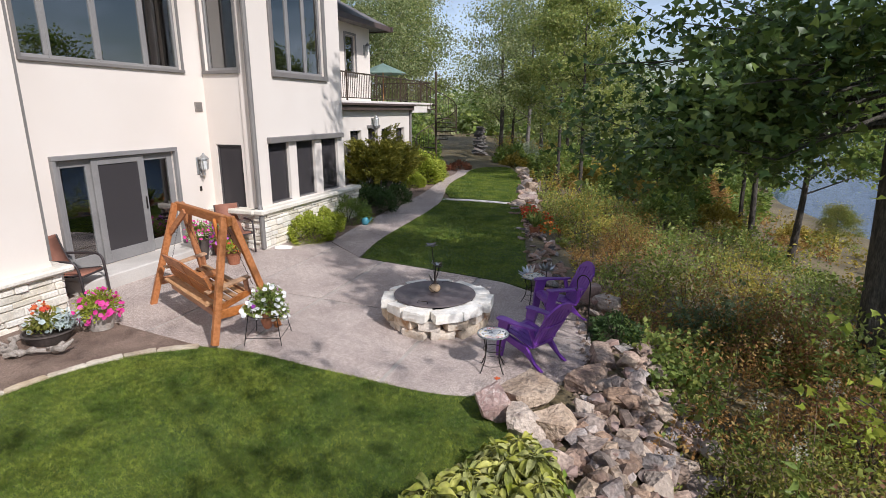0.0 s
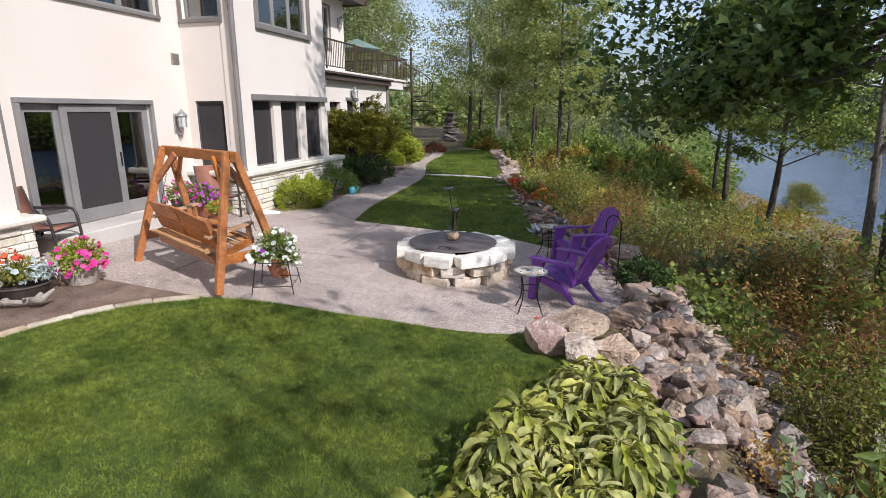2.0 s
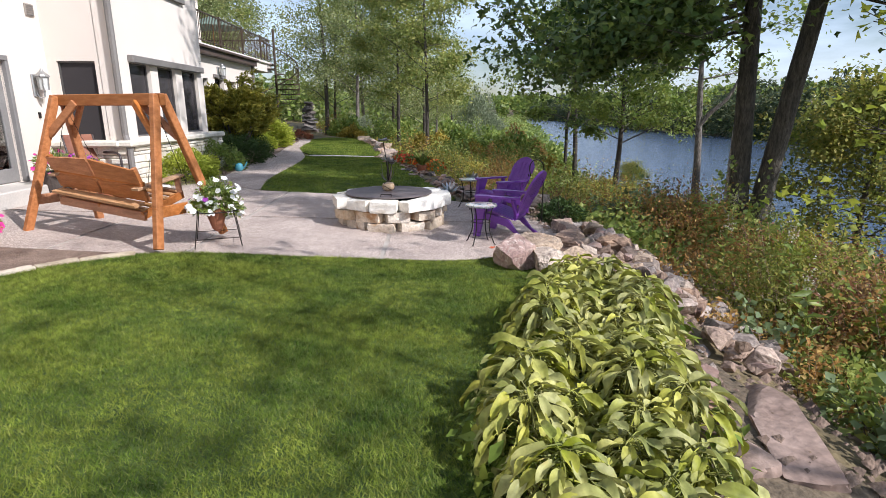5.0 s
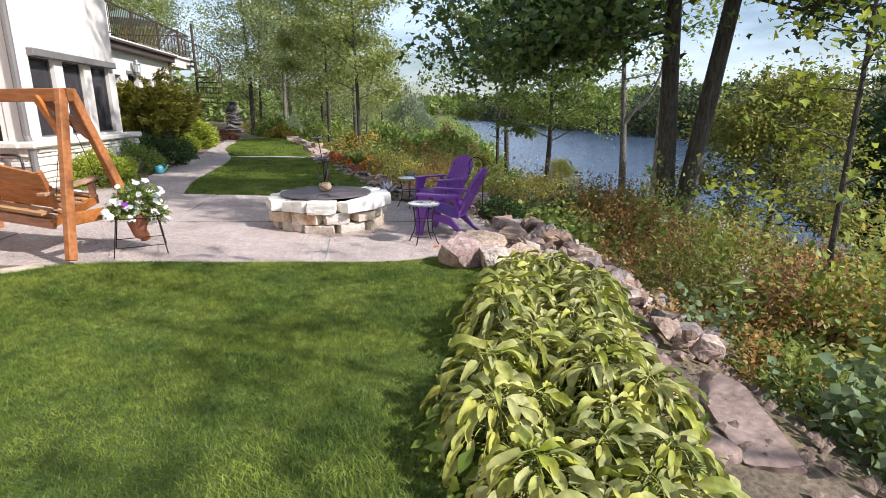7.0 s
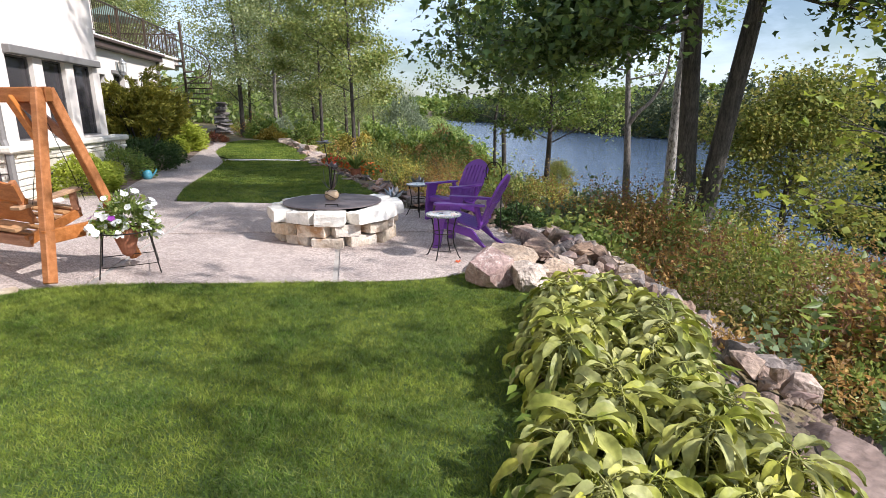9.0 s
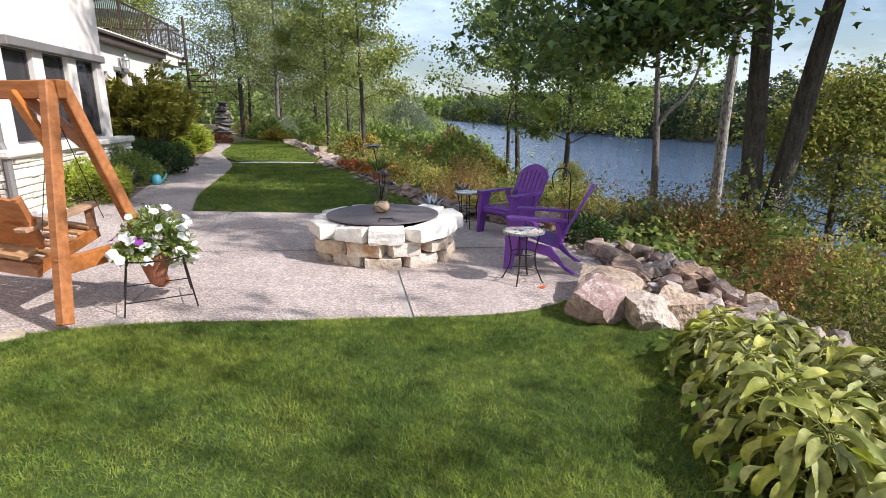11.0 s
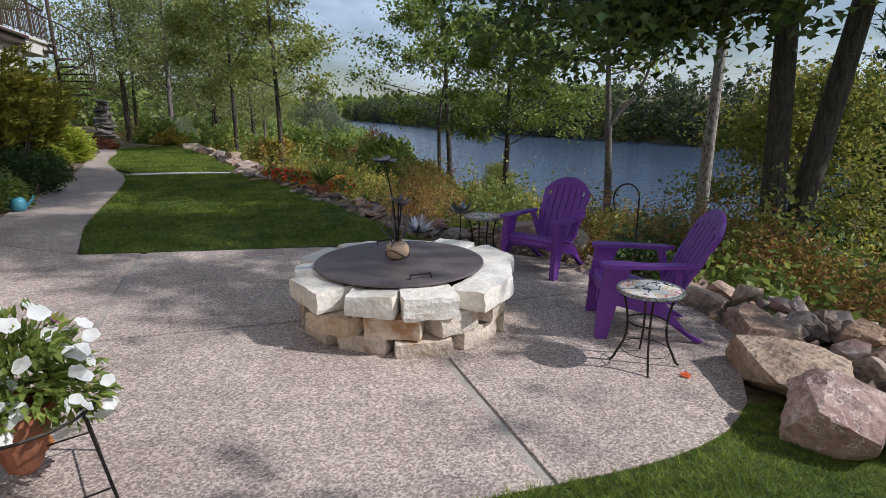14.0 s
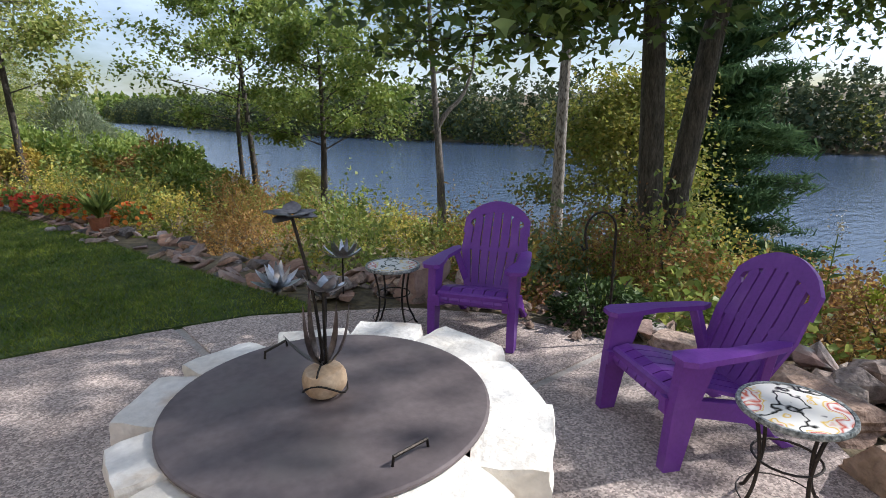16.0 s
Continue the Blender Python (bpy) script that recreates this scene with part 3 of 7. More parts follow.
WALL_LINE = [(1.2, -8.0), (0.85, 0.0), (0.65, 3.0), (0.62, 5.5), (0.60, 7.2), (0.75, 9.0), (0.42, 10.8), (-0.55, 13.0), (-1.40, 16.0), (-2.55, 19.7), (-3.2, 23.0), (-3.9, 27.0), (-5.6, 32.0), (-9.0, 38.0), (-14.0, 60.0), (-20.0, 120.0)]
WL = np.array(WALL_LINE)
NEAR_SHORE = np.array([(26.0, -60.0), (22.0, 0.0), (18.0, 26.0), (15.5, 38.0), (13.0, 55.0), (15.0, 80.0), (24.0, 130.0), (40.0, 250.0), (60.0, 370.0), (72.0, 400.0)])
FAR_SHORE = np.array([(150.0, -120.0), (110.0, 0.0), (93.0, 29.0), (76.0, 80.0), (70.0, 132.0), (67.0, 186.0), (76.0, 290.0), (74.0, 400.0)])
LAKE = -4.5


def wall_x(y):
    return np.interp(y, WL[:, 1], WL[:, 0])


def terrain(x, y):
    """Height of the bare ground, for arrays."""
    x, y = np.asarray(x, float), np.asarray(y, float)
    xw = wall_x(y)
    plateau = -0.03 * (np.clip(x, -8.3, 0.9) + 1.0) - 0.05
    d = x - xw
    shore = np.interp(y, NEAR_SHORE[:, 1], NEAR_SHORE[:, 0])
    far = np.interp(y, FAR_SHORE[:, 1], FAR_SHORE[:, 0])
    run = np.maximum(shore - xw, 4.0)
    slope = np.interp(d / run, [0, 0.05, 0.22, 0.36, 0.6, 0.85, 1.0, 1.15], [-0.05, -0.62, -0.98, -1.7, -3.05, -4.2, LAKE - 0.05, LAKE - 0.8])
    slope = slope + 0.10 * np.sin(x * 1.3 + 0.4 * y) * np.clip(d / 3, 0, 1) * (d / run < 0.9)
    z = np.where(d > 0, slope, plateau)
    z = np.where(x > shore + run * 0.15, LAKE - 0.8, z)
    bank = np.interp(x - far, [-3, 0, 4, 60, 400], [LAKE - 0.8, LAKE, LAKE + 1.2, LAKE + 6, LAKE + 26])
    z = np.where(x > far - 3, bank, z)
    north = np.interp(y, [395, 420, 470, 900, 2500], [0, 0.02, 0.2, 1, 1.3])
    z = np.where(y > 395, np.maximum(z, LAKE + 28 * north), z)
    wood = np.clip((y - 30) / 30, 0, 1) * np.clip((xw - x) / 10, 0, 1)
    return z + wood * 0.6


def axis_steps(parts):
    res = []
    for a, b, n in parts:
        res += list(np.linspace(a, b, n, endpoint=False))
    return np.array(res + [parts[-1][1]])


gx = axis_steps([(-2500, -300, 6), (-300, -40, 12), (-40, -9, 16), (-9, 9, 73), (9, 30, 30), (30, 200, 40), (200, 2500, 14)])
gy = axis_steps([(-2500, -200, 6), (-200, -12, 12), (-12, 0, 16), (0, 34, 103), (34, 90, 38), (90, 480, 50), (480, 3000, 14)])
XX, YY = np.meshgrid(gx, gy)
ZZ = terrain(XX, YY)
nx, ny = len(gx), len(gy)
ii = (np.arange(ny - 1)[:, None] * nx + np.arange(nx - 1)[None]).ravel()
tri = np.concatenate([np.stack([ii, ii + 1, ii + nx + 1], 1), np.stack([ii, ii + nx + 1, ii + nx], 1)])
ground = new("ground", fast_mesh("ground", np.stack([XX.ravel(), YY.ravel(), ZZ.ravel()], 1), tri, M["forest"], smooth=True))
tagged(ground, "brown leaf-littered earth sloping down to the lake", "ground", kind="structure")

wm = bpy.data.materials.new("lake_water")
wm.use_nodes = True
wN, wL = wm.node_tree.nodes, wm.node_tree.links
wb = wN["Principled BSDF"]
wb.inputs["Base Color"].default_value = (0.05, 0.075, 0.12, 1)
wb.inputs["Roughness"].default_value = 0.16
wb.inputs["IOR"].default_value = 1.33
wpos = wN.new("ShaderNodeNewGeometry")
wmap = wN.new("ShaderNodeMapping")
wmap.inputs["Scale"].default_value = (0.55, 1.5, 1.0)
wmap.inputs["Rotation"].default_value = (0, 0, radians(-40))
wns = wN.new("ShaderNodeTexNoise")
wns.inputs["Scale"].default_value, wns.inputs["Detail"].default_value = 1.1, 5.0
wbp = wN.new("ShaderNodeBump")
wbp.inputs["Strength"].default_value, wbp.inputs["Distance"].default_value = 0.5, 0.2
wL.new(wpos.outputs["Position"], wmap.inputs["Vector"])
wL.new(wmap.outputs["Vector"], wns.inputs["Vector"])
wL.new(wns.outputs["Fac"], wbp.inputs["Height"])
wL.new(wbp.outputs["Normal"], wb.inputs["Normal"])
lake = new("water", mesh_of("water", Geo().add([(-30, -300, LAKE), (420, -300, LAKE), (420, 440, LAKE), (-30, 440, LAKE)], [(0, 1, 2, 3)]), wm))
tagged(lake, "rippled blue lake water under a bright sky", "lake", kind="structure")

# ---- patio, paths, lawns, beds ----
SOUTH_EDGE = spline([(-4.55, 7.72), (-4.1, 7.81), (-3.6, 7.83), (-3.0, 7.79), (-2.25, 7.77), (-1.5, 7.75), (-1.0, 7.83), (-0.62, 8.02)], 5)
PATIO = [(-8.3, 7.95), (-7.2, 7.9), (-6.2, 7.86)] + SOUTH_EDGE + [(-0.35, 8.3), (0.12, 8.7), (0.30, 9.4), (0.22, 10.2), (0.02, 10.9), (-0.45, 11.45), (-1.10, 11.82), (-1.5, 12.03), (-2.2, 12.14), (-3.0, 12.22)] \
    + [(-4.72, 12.40), (-5.95, 13.3), (-6.9, 12.95), (-6.9, 12.1), (-8.3, 12.1)]


def slab_pieces(outline, xs, ys, gap):
    """An outline cut by joints into pieces."""
    res = []
    for i in range(len(xs) - 1):
        for j in range(len(ys) - 1):
            p = outline
            for ax, v, more in ((0, xs[i] + gap, True), (0, xs[i + 1] - gap, False), (1, ys[j] + gap, True), (1, ys[j + 1] - gap, False)):
                p = clip(p, ax, v, more)
                if len(p) < 3:
                    break
            if len(p) >= 3:
                res.append(p)
    return res


patio = thing("patio", "pinkish-grey exposed-aggregate concrete patio", "patio", kind="structure")
part("joint_filler", Geo().prism(PATIO, lambda x, y: yard(x) - 0.012, 0.05), M["joint"], patio)
for p in slab_pieces(PATIO, (-9, -5.62, -4.13, -2.0, 2), (6, 9.90, 14), 0.03):
    part("concrete_slab", Geo().prism(p, lambda x, y: yard(x), 0.09), M["patio"], patio)

PATH_L = spline([(-5.95, 13.32), (-6.2, 15.0), (-6.38, 17.0), (-6.6, 20.0), (-6.95, 22.5), (-7.35, 25.0), (-7.55, 27.5), (-8.2, 29.8)], 6)
PATH_R = spline([(-4.75, 12.43), (-5.05, 14.3), (-5.25, 17.4), (-5.5, 19.6), (-6.05, 21.6), (-6.75, 24.5), (-7.0, 27.0), (-7.3, 29.2)], 6)
path = thing("garden_path", "grey exposed-aggregate path winding past the shrubs", "path", kind="structure")
for i in range(0, len(PATH_L) - 1, 6):
    k = min(i + 6, len(PATH_L) - 1)
    loop = PATH_L[i : k + 1] + PATH_R[i : k + 1][::-1]
    c = np.mean(np.array(loop), 0)
    loop = [tuple(c + (np.array(q) - c) * 0.995) for q in loop]
    part("concrete_slab", Geo().prism(loop, lambda x, y: yard(x) + 0.002, 0.09), M["patio"], path)
cross = spline([(-5.62, 20.25), (-5.0, 20.45), (-4.0, 20.55), (-2.95, 20.5)], 5)
part("side_strip", Geo().prism([(x, y - 0.17) for x, y in cross] + [(x, y + 0.17) for x, y in cross[::-1]], lambda x, y: yard(x), 0.08), M["concrete"], path)
solid("door_step", Geo().box((-7.95, 10.05, 0.30), (0.75, 3.2, 0.27), b=0.02), M["concrete"], "smooth pale concrete step below the sliding doors", "step", kind="structure")

BED_EDGE = spline([(-4.6, 7.70), (-4.95, 7.46), (-5.25, 7.10), (-5.5, 6.65), (-5.66, 6.05), (-5.75, 5.2), (-5.8, 4.0), (-5.8, 1.0), (-5.8, -8.0)], 6)
HOSTA_IN = spline([(-0.50, 7.45), (-0.72, 6.8), (-0.95, 6.1), (-1.08, 5.4), (-1.28, 4.6), (-1.22, 3.8), (-0.8, 3.0), (0.2, 2.4), (0.6, 0.5), (0.8, -8.0)], 5)
HOSTA_EDGE = [(x + 0.24, y) for x, y in HOSTA_IN]
LAWN_1 = SOUTH_EDGE + [(-0.40, 7.95), (-0.1, 7.5), (0.05, 6.95), (-0.1, 6.5)] + HOSTA_EDGE[8:] + BED_EDGE[::-1]
LAWN_2 = [(-4.71, 12.45)] + PATH_R[2:22] + [(-5.3, 20.1), (-4.6, 20.3), (-3.4, 20.35), (-2.95, 20.2), (-2.62, 19.1), (-1.95, 16.3), (-1.58, 14.5), (-1.24, 12.9), (-1.0, 12.1), (-1.08, 11.88), (-1.5, 12.08), (-2.2, 12.19), (-3.0, 12.27)]
LAWN_3 = spline([(-5.55, 20.75), (-6.3, 22.4), (-6.72, 24.5), (-6.95, 27.0), (-7.3, 29.2), (-6.9, 31.0), (-6.0, 31.6), (-5.2, 30.0), (-4.3, 27.0), (-3.6, 24.0), (-3.2, 21.6), (-3.2, 20.9)], 5)


def flat_sheet(name, outline, material, lift, label, cat):
    ob = part(name, Geo().prism(outline, lambda x, y: yard(x) + lift, 0.05), material)
    return tagged(ob, label, cat, kind="structure")


flat_sheet("lawn_1", LAWN_1, M["turf"], -0.006, "mown green lawn before the patio", "lawn")
flat_sheet("lawn_2", LAWN_2, M["turf"], -0.006, "shaded mown lawn beside the path", "lawn")
flat_sheet("lawn_3", LAWN_3, M["turf"], -0.006, "sunny mown lawn beyond the strip path", "lawn")
MULCH = BED_EDGE + [(-7.3, -8.0), (-7.3, 7.86), (-6.2, 7.86), (-4.62, 7.74)]
flat_sheet("mulch_bed", MULCH, M["mulch"], -0.004, "brown bark mulch bed along the house", "bed")
HOSTA_BED = HOSTA_EDGE[8:] + [(1.05, -8.0), (0.62, 3.0), (0.45, 5.5), (0.32, 6.5)]
flat_sheet("hosta_bed", HOSTA_BED, M["soil"], -0.004, "dark soil bed under the hostas", "bed")
SHRUB_BED = [(x - 0.02, y) for x, y in PATH_L] + [(-8.3, 29.8), (-8.15, 16.3), (-6.95, 16.3), (-6.95, 12.9)]
flat_sheet("shrub_bed", SHRUB_BED, M["mulch"], -0.008, "shaded mulch bed under the shrubs", "bed")


def blades(name, outline, per_m2, h, w, seed, label, near=None):
    """A lawn of single blades, one mesh."""
    rng = np.random.default_rng(seed)
    P = np.array(outline)
    lo, hi = P.min(0), P.max(0)
    if near:
        lo, hi = np.maximum(lo, near[0]), np.minimum(hi, near[1])
    n = int((hi - lo).prod() * per_m2)
    x, y = rng.uniform(lo[0] - 0.02, hi[0] + 0.02, n), rng.uniform(lo[1] - 0.02, hi[1] + 0.02, n)
    k = inside(x, y, outline)
    x, y = x[k], y[k]
    n = len(x)
    z = -0.03 * (x + 1) - 0.01
    a = rng.uniform(0, 2 * math.pi, n)
    patch = 0.8 + 0.2 * np.sin(x * 2.1 + 1.3 * np.sin(y * 1.7)) * np.cos(y * 2.6 + x)
    hh, ww = h * rng.uniform(0.6, 1.25, n) * patch, w * rng.uniform(0.7, 1.3, n)
    lean = rng.normal(0, 0.75, (n, 2)) * hh[:, None]
    dx, dy = np.cos(a) * ww / 2, np.sin(a) * ww / 2
    v = np.stack([np.stack([x - dx, y - dy, z], 1), np.stack([x + dx, y + dy, z], 1), np.stack([x + lean[:, 0], y + lean[:, 1], z + hh], 1)], 1).reshape(-1, 3)
    ob = new(name, fast_mesh(name, v, np.arange(3 * n).reshape(-1, 3), M["grass"]))
    return tagged(ob, label, "grass", kind="stuff")


blades("grass", LAWN_1, 15300, 0.036, 0.0058, 1, "short green grass blades of the front lawn", ((-5.9, 3.0), (0.0, 8.2)))
blades("grass", LAWN_2, 3200, 0.045, 0.010, 2, "short green grass blades in tree shade")
blades("grass", LAWN_3, 1300, 0.06, 0.016, 3, "short green grass blades of the far lawn")


# ---- the house ----
house = thing("house", "cream stucco two-storey house with grey trim and a stone base", "house", pose(-8.27, 10.0, 0.0))
HX = Matrix.Translation((8.27, -10.0, 0.0))


def hpart(name, geo, material, parent=None, label="", smooth=False):
    """A part of the house, given in world metres."""
    ob = part(name, geo, material, parent or house, label, smooth)
    if parent is None:
        ob.matrix_parent_inverse = HX
    return ob


def wall(name, axis, at, u0, u1, z0, z1, holes, thick=0.3, into=-1):
    """A stucco wall in the plane axis = at, with openings (u0, u1, z0, z1); its thickness runs to the side into."""
    us = sorted({u0, u1, *[h[0] for h in holes], *[h[1] for h in holes]})
    zs = sorted({z0, z1, *[h[2] for h in holes], *[h[3] for h in holes]})
    nu, nz = len(us), len(zs)
    solid_at = {(i, j) for i in range(nu - 1) for j in range(nz - 1)
                if not any(h[0] < (us[i] + us[i + 1]) / 2 < h[1] and h[2] < (zs[j] + zs[j + 1]) / 2 < h[3] for h in holes)}
    vs, fs = [], []
    for side in (0, 1):
        for u in us:
            for z in zs:
                p = [0, 0, z]
                p[axis], p[1 - axis] = at + into * thick * side, u
                vs.append(p)
    k = lambda side, i, j: side * nu * nz + i * nz + j
    for i, j in solid_at:
        fs += [(k(0, i, j), k(0, i + 1, j), k(0, i + 1, j + 1), k(0, i, j + 1)), (k(1, i, j), k(1, i, j + 1), k(1, i + 1, j + 1), k(1, i + 1, j))]
        for (di, dj), (a, b) in (((-1, 0), ((i, j), (i, j + 1))), ((1, 0), ((i + 1, j), (i + 1, j + 1))), ((0, -1), ((i, j), (i + 1, j))), ((0, 1), ((i, j + 1), (i + 1, j + 1)))):
            if (i + di, j + dj) not in solid_at:
                fs.append((k(0, *a), k(0, *b), k(1, *b), k(1, *a)))
    used = sorted({q for f in fs for q in f})
    renum = {q: n for n, q in enumerate(used)}
    g = Geo().add([vs[q] for q in used], [tuple(renum[q] for q in f) for f in fs])
    return hpart(name, g, M["stucco"])


def window(axis, at, u0, u1, z0, z1, mullions=(), trim=0.09, proud=0.03, deep=0.10, glass="glass", sill=True, out=1, name="window"):
    """A window in a wall opening: trim round it, sashes set back, panes of glass."""
    def B(uc, zc, su, sz, off, d, g, b=0.006):
        c, s = [0, 0, zc], [0, 0, sz]
        c[axis], s[axis] = at + out * off, d
        c[1 - axis], s[1 - axis] = uc, su
        return g.box(c, s, b=b)
    um, zm, w, h = (u0 + u1) / 2, (z0 + z1) / 2, u1 - u0, z1 - z0
    g = Geo()
    if trim:
        B(um, z1 + trim / 2, w + 2 * trim, trim, proud / 2, proud, g)
        B(um, z0 - trim / 2, w + 2 * trim, trim, proud / 2 + 0.01, proud + 0.02, g)
        B(u0 - trim / 2, zm, trim, h, proud / 2, proud, g)
        B(u1 + trim / 2, zm, trim, h, proud / 2, proud, g)
    else:
        B(um, z0 + 0.01, w, 0.02, -deep / 2, deep, g)
    win = hpart(name, g, M["trim"])
    edges = [u0, *mullions, u1]
    for a, b in zip(edges[:-1], edges[1:]):
        f = Geo()
        t = 0.055 if glass == "glass" else 0.03
        B((a + b) / 2, z1 - t / 2, b - a, t, -deep, 0.06, f)
        B((a + b) / 2, z0 + t / 2, b - a, t, -deep, 0.06, f)
        B(a + t / 2, zm, t, h - 2 * t, -deep, 0.06, f)
        B(b - t / 2, zm, t, h - 2 * t, -deep, 0.06, f)
        part("sash", f, M["frame" if glass == "glass" else "sash_dark"], win)
        p = part("pane", B((a + b) / 2, zm, b - a - 2 * t, h - 2 * t, -deep, 0.008, Geo(), b=0), M[glass], win)
        p.visible_shadow = False
    return win


WX, BX = -8.20, -6.99
# main wall with the sliding doors and the long upper window
DOOR = (8.72, 11.15, 0.44, 2.34)
UPW = (8.51, 11.63, 3.93, 6.1)
wall("wall_main", 0, WX, 7.5, 12.2, 0.0, 7.4, [DOOR, UPW])
window(0, WX, *UPW, mullions=(8.99, 9.88, 10.86), trim=0.06, deep=0.08)
# wing that stands forward on the near side
wall("wall_forward", 0, -7.34, -6.0, 7.84, 0.0, 7.4, [])
wall("wall_forward_side", 1, 7.84, -8.6, -7.64, 0.0, 7.4, [], into=-1)
# bay: side face and front face
RW, RU = (-8.02, -7.36, 1.02, 2.42), (-8.1, -7.28, 3.95, 6.2)
wall("wall_bay_side", 1, 12.2, -8.57, -7.29, 0.0, 7.4, [RW, RU], into=1)
BW = [(12.62, 13.38, 1.10, 2.44), (13.68, 14.46, 1.10, 2.44), (14.78, 15.58, 1.10, 2.44)]
BU = (13.03, 15.06, 3.96, 6.2)
wall("wall_bay_front", 0, BX, 12.2, 15.9, 0.0, 7.4, BW + [BU])
wall("wall_bay_far", 1, 15.9, -8.6, -7.29, 0.0, 7.4, [], into=-1)
window(1, 12.2, *RW, trim=0, deep=0.06, glass="screen", out=-1)
window(1, 12.2, *RU, trim=0.07, deep=0.10, out=-1)
for w4 in BW:
    window(0, BX, *w4, trim=0, deep=0.10, glass="screen")
window(0, BX, *BU, mullions=(13.70, 14.36), trim=0.11, proud=0.05, deep=0.08)
hpart("window_header", Geo().box((BX + 0.05, 14.17, 2.50), (0.12, 3.16, 0.13), b=0.012), M["trim"], label="dark grey beam over three windows")
hpart("corner_board", Geo().tube([(BX + 0.02, 12.14, 7.3), (BX + 0.02, 12.14, 1.15), (BX + 0.10, 12.08, 0.95), (BX + 0.10, 12.08, 0.2)], 0.055, 8), M["trim"], label="grey downspout at the corner of the bay")
hpart("control_joint", Geo().box((-7.33, 7.832, 4.2), (0.02, 0.03, 6.4)), M["trim"])
# sliding doors
door = thing("door_1", "grey-framed sliding glass doors, closed, above a concrete step", "sliding door", kind="structure")
g = Geo()
for y0, y1, z0, z1 in ((8.65, 11.22, 2.34, 2.42), (8.65, 8.72, 0.44, 2.34), (11.15, 11.22, 0.44, 2.34)):
    g.box((WX + 0.02, (y0 + y1) / 2, (z0 + z1) / 2), (0.10, y1 - y0, z1 - z0), b=0.008)
part("door_frame", g, M["frame"], door)
for k, (y0, y1, dx) in enumerate(((8.72, 9.40, -0.06), (9.36, 10.42, -0.01), (10.36, 11.15, -0.06))):
    f = Geo()
    st = 0.12
    z0, z1 = 0.45, 2.33
    f.box((WX + dx, y0 + st / 2, (z0 + z1) / 2), (0.045, st, z1 - z0), b=0.006)
    f.box((WX + dx, y1 - st / 2, (z0 + z1) / 2), (0.045, st, z1 - z0), b=0.006)
    f.box((WX + dx, (y0 + y1) / 2, z1 - st / 2), (0.045, y1 - y0 - 2 * st, st), b=0.006)
    f.box((WX + dx, (y0 + y1) / 2, z0 + 0.11), (0.045, y1 - y0 - 2 * st, 0.22), b=0.006)
    leaf = part("door_panel", f, M["frame"], door)
    p = part("pane", Geo().box((WX + dx, (y0 + y1) / 2, (z0 + 0.22 + z1 - st) / 2), (0.008, y1 - y0 - 2 * st, z1 - z0 - st - 0.22)), M["screen" if k == 1 else "glass"], leaf)
    p.visible_shadow = False
    if k == 1:
        part("handle", Geo().box((WX + dx + 0.04, y1 - 0.05, 1.42), (0.03, 0.025, 0.24), b=0.008), M["iron"], leaf, "dark door handle")
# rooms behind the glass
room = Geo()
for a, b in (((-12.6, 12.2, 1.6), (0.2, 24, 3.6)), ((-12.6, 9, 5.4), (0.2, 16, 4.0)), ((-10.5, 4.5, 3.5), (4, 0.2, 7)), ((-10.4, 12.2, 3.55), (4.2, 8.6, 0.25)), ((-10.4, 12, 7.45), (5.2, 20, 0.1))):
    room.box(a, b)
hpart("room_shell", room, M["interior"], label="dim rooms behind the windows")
hpart("room_floor", Geo().box((-10.4, 12.2, 0.30), (4.2, 24, 0.12)), M["floor_tan"])
# a pale sofa, a lamp and curtains that show through the upper window
hpart("sofa_back", Geo().box((-8.95, 9.6, 3.92), (0.35, 1.5, 0.5), b=0.08), M["cream"], label="pale sofa behind the upper window")
hpart("curtain", Geo().box((-8.62, 11.55, 5.0), (0.06, 0.35, 2.3), b=0.02), M["cedar"], label="rust-coloured curtain")

# stone base
base = thing("stone_base", "stacked cream ledgestone base with a stone sill", "stone base", kind="structure")
rs = random.Random(5)


def ledgestones(x0, y0, x1, y1, z0, z1, out):
    """Irregular courses of stones on a face between two plan points."""
    L = math.hypot(x1 - x0, y1 - y0)
    ang = math.degrees(math.atan2(y1 - y0, x1 - x0))
    z = z0
    while z < z1 - 0.03:
        h = min(rs.choice((0.07, 0.09, 0.11, 0.14)), z1 - z)
        if z1 - z - h < 0.04:
            h = z1 - z
        u = 0.0
        while u < L - 0.01:
            w = min(rs.uniform(0.16, 0.5), L - u)
            if L - u - w < 0.1:
                w = L - u
            k = (u + w / 2) / L
            d = rs.uniform(0.10, 0.15)
            c = (x0 + (x1 - x0) * k + out[0] * d / 2, y0 + (y1 - y0) * k + out[1] * d / 2, z + h / 2)
            part("stone", Geo().box(c, (w - 0.008, d, h - 0.008), rz=ang, b=rs.uniform(0.008, 0.016)), M["veneer"], base)
            u += w
        z += h


